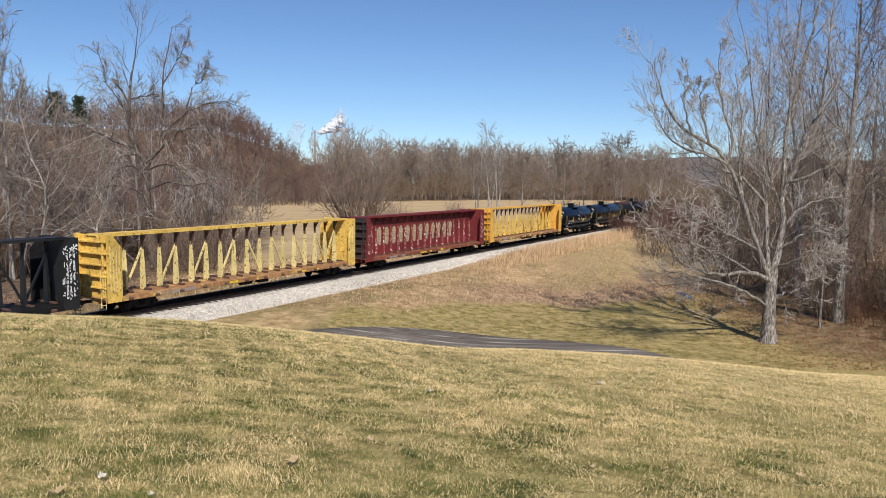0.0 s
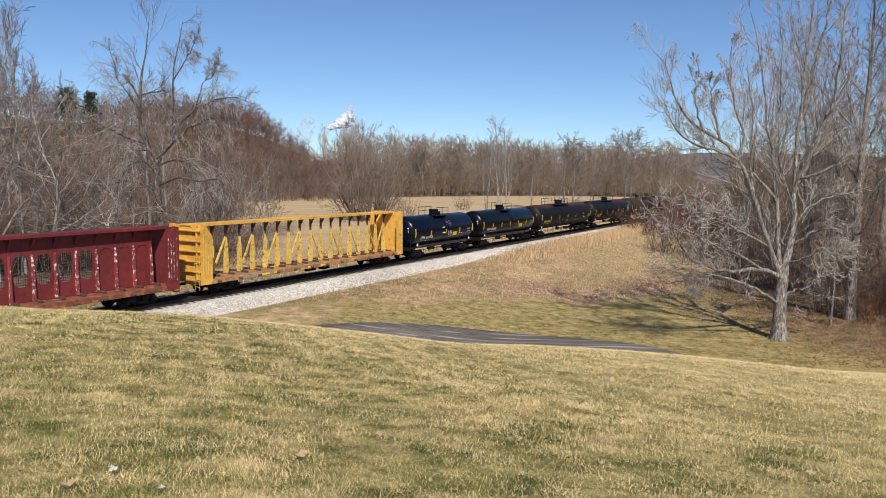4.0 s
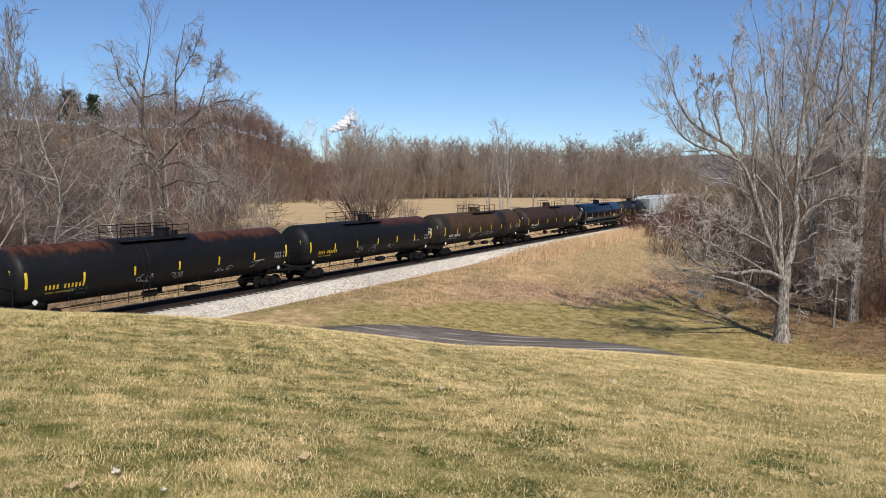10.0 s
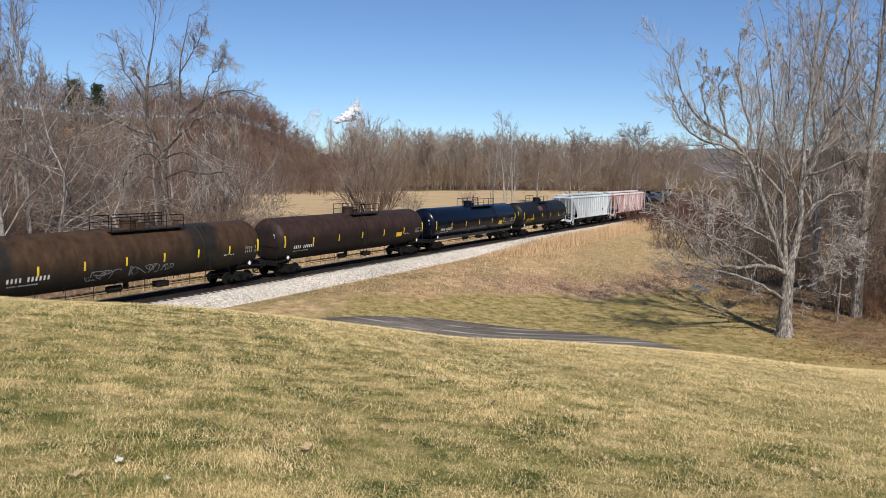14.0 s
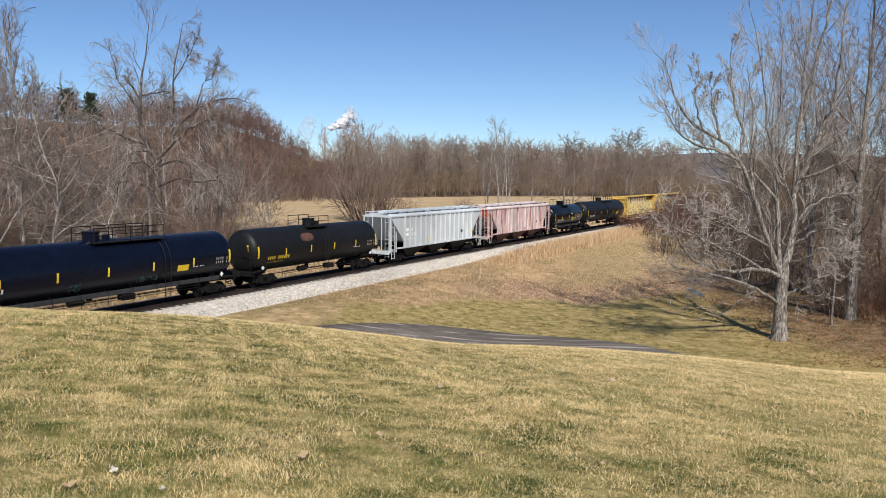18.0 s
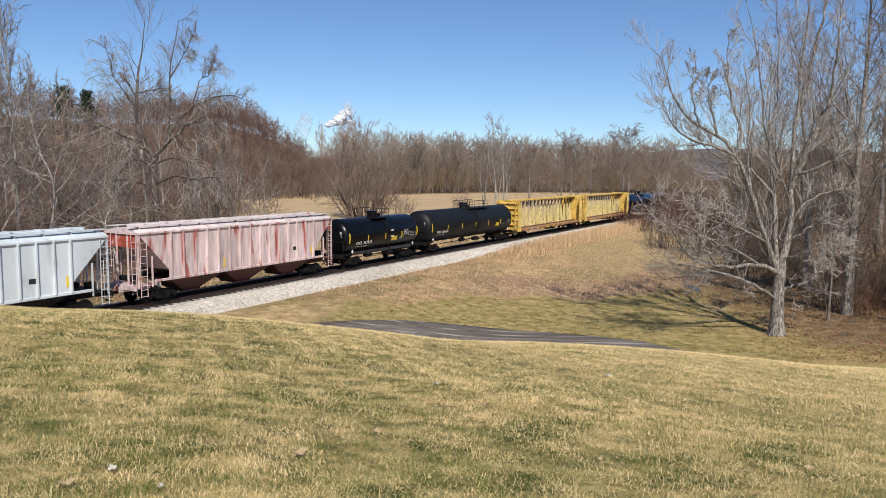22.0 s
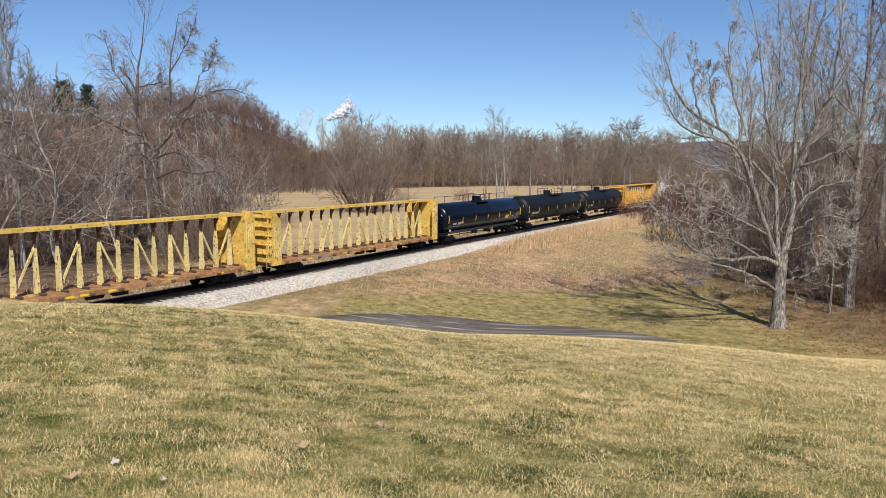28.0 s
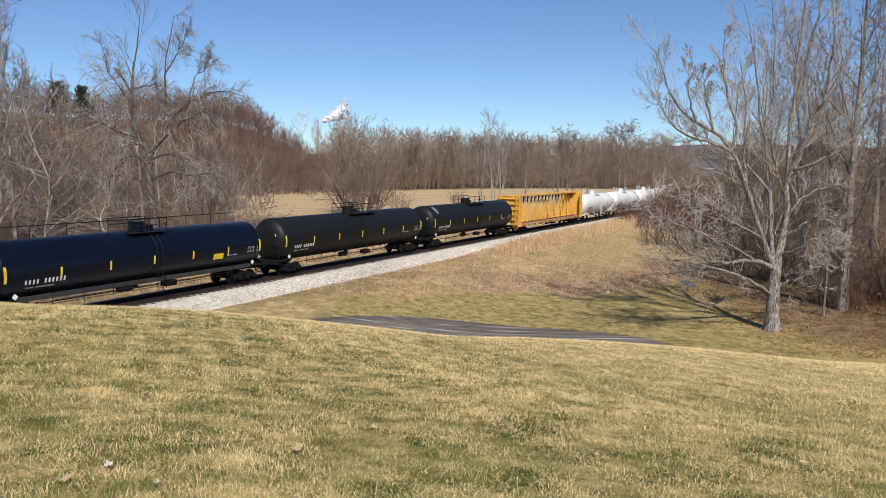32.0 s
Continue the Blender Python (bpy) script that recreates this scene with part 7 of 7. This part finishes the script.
def make_grass():
    r = np.random.RandomState(90)
    n = 620000
    # thicker where the lawn is near
    t = r.rand(n)
    y = 2.6 * (36.0 / 2.6) ** (t ** 1.25)
    x = (r.rand(n) * 2 - 1) * (0.70 * y + 0.8)
    keep = (lat_of(x, y) > 9.5)
    x, y = x[keep], y[keep]
    n = len(x)
    # tufts
    x += 0.10 * np.sin(x * 9.1 + y * 3.3) * 0.4
    clump = 0.75 + 0.5 * np.sin(x * 2.3 + 1.3 * np.sin(y * 1.9)) * np.sin(y * 2.7 + 1.1 * np.sin(x * 1.7))
    far = np.maximum(1.0, y / 7.0)
    length = (0.028 + 0.045 * r.rand(n)) * (0.75 + 0.35 * clump) * np.minimum(far, 1.15)
    width = (0.0026 + 0.0030 * r.rand(n)) * far ** 1.05
    near = y < 8.5
    V, Q, T = blades(r, x[near], y[near], length[near] * 1.15, width[near], 0.6 + 0.95 * r.rand(near.sum()))
    p = np.stack([x, y, land(x, y) - 0.01], -1)[~near]
    a, q = r.rand(len(p)) * 6.28, 0.25 + 0.95 * r.rand(len(p))
    way = np.stack([np.cos(a) * np.sin(q), np.sin(a) * np.sin(q), np.cos(q)], -1) * length[~near][:, None]
    V2, T2 = sliver_arrays(r, p, way, width[~near] * 1.3)
    V, T = np.concatenate([V, V2]), np.concatenate([T, T2 + len(V)])
    tagged(new("lawn_grass", raw_mesh("lawn_grass", V, Q, lawn_blade, T)), "short green and straw winter grass of the lawn", "grass", kind="stuff")
    # rough grass between the drive and the railway
    n = 150000
    u, lt = 25 + 90 * r.rand(n), 3.4 + 40 * r.rand(n)
    x, y = -NX * D + DX * u + NX * lt, -NY * D + DY * u + NY * lt
    keep = (y > 36) & (np.abs(y - drive_line(x)) > 2.9)
    x, y, lt = x[keep], y[keep], lt[keep]
    n = len(x)
    green = y - (54.8 + 0.48 * x + 1.2 * np.sin(x * 0.35) + 0.7 * np.sin(x * 0.9 + 1)) + 0.7 * r.normal(size=n) < 0
    for sel, nm, mt, lab in ((~green, "rough_grass", dry_blade, "dry straw-coloured rough grass on the railway bank"), (green, "mown_grass", hollow_blade, "mown grass in the hollow beyond the drive")):
        k = sel.sum()
        V, Q, T = blades(r, x[sel], y[sel], (0.13 + 0.22 * r.rand(k)) * (1.0 if nm == "rough_grass" else 0.5), (0.022 + 0.02 * r.rand(k)) * (1.0 if nm == "rough_grass" else 0.8), np.full(k, 0.8))
        tagged(new(nm, raw_mesh(nm, V, Q, mt, T)), lab, "grass", kind="stuff")
    # tall dead grass along the ballast
    n = 16000
    u = 62 + 75 * r.rand(n) ** 0.8
    lt = 3.3 + 4.0 * r.rand(n) ** 1.3
    x, y = -NX * D + DX * u + NX * lt, -NY * D + DY * u + NY * lt
    V, Q, T = blades(r, x, y, (0.5 + 0.8 * r.rand(n)) * step(58, 84, u), 0.03 + 0.03 * r.rand(n), np.full(n, 0.22))
    tagged(new("tall_dead_grass", raw_mesh("tall_dead_grass", V, Q, dry_blade, T)), "tall dead straw-coloured grass beside the ballast", "grass", kind="stuff")
    # weeds across the track, at the field's near edge
    n = 30000
    u, lt = 10 + 140 * r.rand(n), -3.5 - 14 * r.rand(n) ** 1.5
    x, y = -NX * D + DX * u + NX * lt, -NY * D + DY * u + NY * lt
    V, Q, T = blades(r, x, y, 0.15 + 0.25 * r.rand(n), 0.03 + 0.03 * r.rand(n), np.full(n, 0.6))
    tagged(new("field_weeds", raw_mesh("field_weeds", V, Q, dry_blade, T)), "dead weeds along the far side of the track", "weeds", kind="stuff")


make_grass()


def dead_leaf(size, material, seed):
    """A curled lobed leaf with a stalk."""
    rng = random.Random(seed)
    s = Shape()
    ring = []
    for k in range(18):
        a = 2 * pi * k / 18
        q = size * (0.34 + 0.20 * abs(cos(2.5 * a)) + rng.uniform(-0.03, 0.03))
        ring.append((q * cos(a), q * sin(a) * 0.8, 0.018 + 0.9 * (q * cos(a)) ** 2 / size + rng.uniform(-0.006, 0.010)))
    s.add([(0, 0, 0.012)] + ring, [(0, 1 + k, 1 + (k + 1) % 18) for k in range(18)])
    s.rod((size * 0.45, 0, 0.03), (size * 0.8, 0.02, 0.015), 0.0025, 4)
    return s.mesh("dead_leaf", material)


def make_leaves():
    rng = random.Random(12)
    white, tan = "curled bleached leaf lying on the grass", "curled tan dead leaf lying on the grass"
    spots = [(-1.31, 6.17, 0.13, 0), (-2.55, 5.29, 0.08, 1), (-0.76, 7.55, 0.11, 0), (-2.67, 4.85, 0.11, 0), (3.28, 14.61, 0.16, 1), (0.55, 9.84, 0.12, 0), (-2.01, 4.88, 0.06, 1), (2.4, 8.9, 0.09, 0),
             (-4.6, 13.0, 0.12, 0), (5.9, 15.5, 0.14, 0), (-0.2, 11.6, 0.11, 1), (1.5, 6.9, 0.08, 0), (3.6, 7.0, 0.09, 0), (-3.4, 9.6, 0.10, 0), (6.8, 12.0, 0.11, 0)]
    for k, (x, y, s, pale) in enumerate(spots):
        ob = new("dead_leaf", dead_leaf(s, leaf_bleached if pale else leaf_dead, k))
        ob.matrix_basis = pose(x, y, float(land(x, y)) + 0.022, rng.uniform(-12, 12), rng.uniform(-12, 12), rng.uniform(0, 360))
        tagged(ob, white if pale else tan, "leaf", "fallen leaves on the lawn")
    # leaf litter under the wood, past counting
    r = np.random.RandomState(13)
    n = 16000
    x, y = 17 + 22 * r.rand(n), 40 + 33 * r.rand(n) ** 1.4
    keep = r.rand(n) < step(16, 27, x + 0.25 * (y - 46))
    x, y = x[keep], y[keep]
    V, F = flakes(r, np.stack([x, y, land(x, y) + 0.03], -1), 0.07)
    tagged(new("leaf_litter", raw_mesh("leaf_litter", V, F, bud_litter)), "rust-brown leaf litter under the bare trees", "leaves", kind="stuff")


bud_litter = isl_twig("bud_litter", (0.14, 0.05, 0.025), (0.36, 0.17, 0.09))
make_leaves()


# the small pool of water in the hollow
def make_pool():
    s = Shape()
    ring = []
    for k in range(28):
        a = 2 * pi * k / 28
        q = 1 + 0.25 * sin(3 * a + 1) + 0.12 * sin(7 * a)
        ring.append((0.4 * q * cos(a) + 0.35 * q * sin(a), 2.2 * q * sin(a), 0.0))
    s.add([(0, 0, 0)] + ring, [(0, 1 + k, 1 + (k + 1) % 28) for k in range(28)])
    m = mat("pool_water", (0.05, 0.045, 0.04), 0.22, vary=0.2, grain=1, bump=0.05, bump_scale=6)
    ob = new("water", s.mesh("water", m))
    zs = [float(land(22.0 + dx, 65.0 + dy)) for dx in (-0.7, 0, 0.7) for dy in (-2.5, 0, 2.5)]
    ob.matrix_basis = pose(22.0, 65.0, max(zs) + 0.03, 0, 0, 8)
    tagged(ob, "small pool of standing water in the grass", "water", kind="structure")


make_pool()


# ---------------------------------------------------------------- far off: chimney and steam
def puff(seed, size, material):
    bm = bmesh.new()
    bmesh.ops.create_icosphere(bm, subdivisions=4, radius=1.0)
    o = Vector((seed * 7.3, seed * 3.1, seed))
    for v in bm.verts:
        c = v.co.copy()
        q = 1 + 0.55 * noise.noise(c * 1.4 + o) + 0.30 * noise.noise(c * 3.1 + o) + 0.16 * noise.noise(c * 6.5 + o)
        v.co = Vector((c.x * size[0], c.y * size[1], c.z * size[2])) * q
    me = bpy.data.meshes.new("puff")
    bm.to_mesh(me)
    bm.free()
    me.materials.append(material)
    me.shade_smooth()
    return me


STEAM = []


def steam_material(name, cover):
    m = mat(name, (0.92, 0.92, 0.93), 1.0, vary=0.03, grain=0.05, bump=0)
    n, l = m.node_tree.nodes, m.node_tree.links
    soft, glow = n.new("ShaderNodeMixShader"), n.new("ShaderNodeBsdfTranslucent")
    glow.inputs[0].default_value = (0.95, 0.95, 0.96, 1)
    soft.inputs[0].default_value = 0.45
    l.new(n["Principled BSDF"].outputs[0], soft.inputs[1]), l.new(glow.outputs[0], soft.inputs[2])
    mx, tr = n.new("ShaderNodeMixShader"), n.new("ShaderNodeBsdfTransparent")
    mx.inputs[0].default_value = cover
    l.new(tr.outputs[0], mx.inputs[1]), l.new(soft.outputs[0], mx.inputs[2])
    l.new(mx.outputs[0], n["Material Output"].inputs[0])
    return m


def make_plant():
    far = 1800.0
    k = far / 1283.0

    def at(px, py):
        # offsets from the picture's axis, brought out to the plume's distance
        return ((px - 784) * k, far, 8.2 + (311 - py) * k)
    x, y, z = at(557, 231)
    g = float(land(x, y))
    s = Shape().rod((0, 0, 0), (0, 0, z - g), 3.4, 20, 1.9).rod((0, 0, z - g - 6), (0, 0, z - g - 3), 2.3, 20)
    chim = thing("chimney", "tall concrete power-station chimney beyond the woods", "chimney", pose(x, y, g))
    part("shaft", s, concrete, chim, "", True)
    dense, thin = steam_material("steam_dense", 0.96), steam_material("steam_thin", 0.16)
    for name, lab, pieces, m in (
            ("steam_plume", "bright white steam rising beyond the woods", ((567, 234, 6, 4, 4), (574, 231, 8, 5, 6), (582, 226, 10, 6, 9), (590, 219, 9, 6, 10), (596, 212, 7, 5, 8), (599, 206, 5, 4, 5), (586, 229, 9, 5, 5), (598, 227, 8, 5, 4), (604, 218, 4, 4, 5)), dense),
            ("steam_wisp", "thin fading steam beside the plume", ((524, 238, 12, 10, 16), (529, 222, 9, 8, 8), (601, 198, 5, 4, 7), (608, 210, 7, 6, 8), (607, 230, 6, 4, 5), (597, 203, 7, 5, 6)), thin)):
        t = thing(name, lab, "steam", pose(*at(575, 240)))
        ox, oy, oz = at(575, 240)
        for i, (px, py, a, b, c) in enumerate(pieces):
            X, Y, Z = at(px, py)
            ob = part("puff", puff(i + (3 if m is thin else 20), (a * k, b * k, c * k * 0.85), m), m, t)
            ob.location = (X - ox, Y - oy + i * 4, Z - oz)
            STEAM.append((ob, tuple(ob.location), i))


make_plant()


# ---------------------------------------------------------------- what moves
def motions():
    times = [0.0, 0.1] + [float(k) for k in range(1, 32)] + [31.9, 32.0]
    for car, mid in TRAIN:
        walk(car, [(t, track_pose(mid - run(t))) for t in times])
    # wheels roll while their car is near
    mids = {car.name: mid for car, mid in TRAIN}
    for w, dx in WHEELS:
        truck_x = w.parent.location.x + mids[w.parent.parent.name]
        seen = [k for k in range(0, 961) if 12 < truck_x - run(k / 30) < 105]
        if not seen:
            continue
        first, last = run(seen[0] / 30), run(seen[-1] / 30)
        rows = [(k / 30, pose(dx, 0, 0.42, 0, -math.degrees((run(k / 30) - first) / 0.42), 0)) for k in seen]
        if seen[0] > 0:
            rows.insert(0, (0.0, rows[0][1]))
        if seen[-1] < 960:
            rows.append((32.0, rows[-1][1]))
        walk(w, rows)
    # the steam drifts slowly up and to the right
    for ob, (x, y, z), i in STEAM:
        walk(ob, [(t, pose(x + t * (0.08 + 0.03 * (i % 3)), y, z + t * (0.06 + 0.02 * (i % 2)), 0, 0, t * (0.5 - 0.25 * (i % 4)))) for t in (0, 8, 16, 24, 32)])


motions()
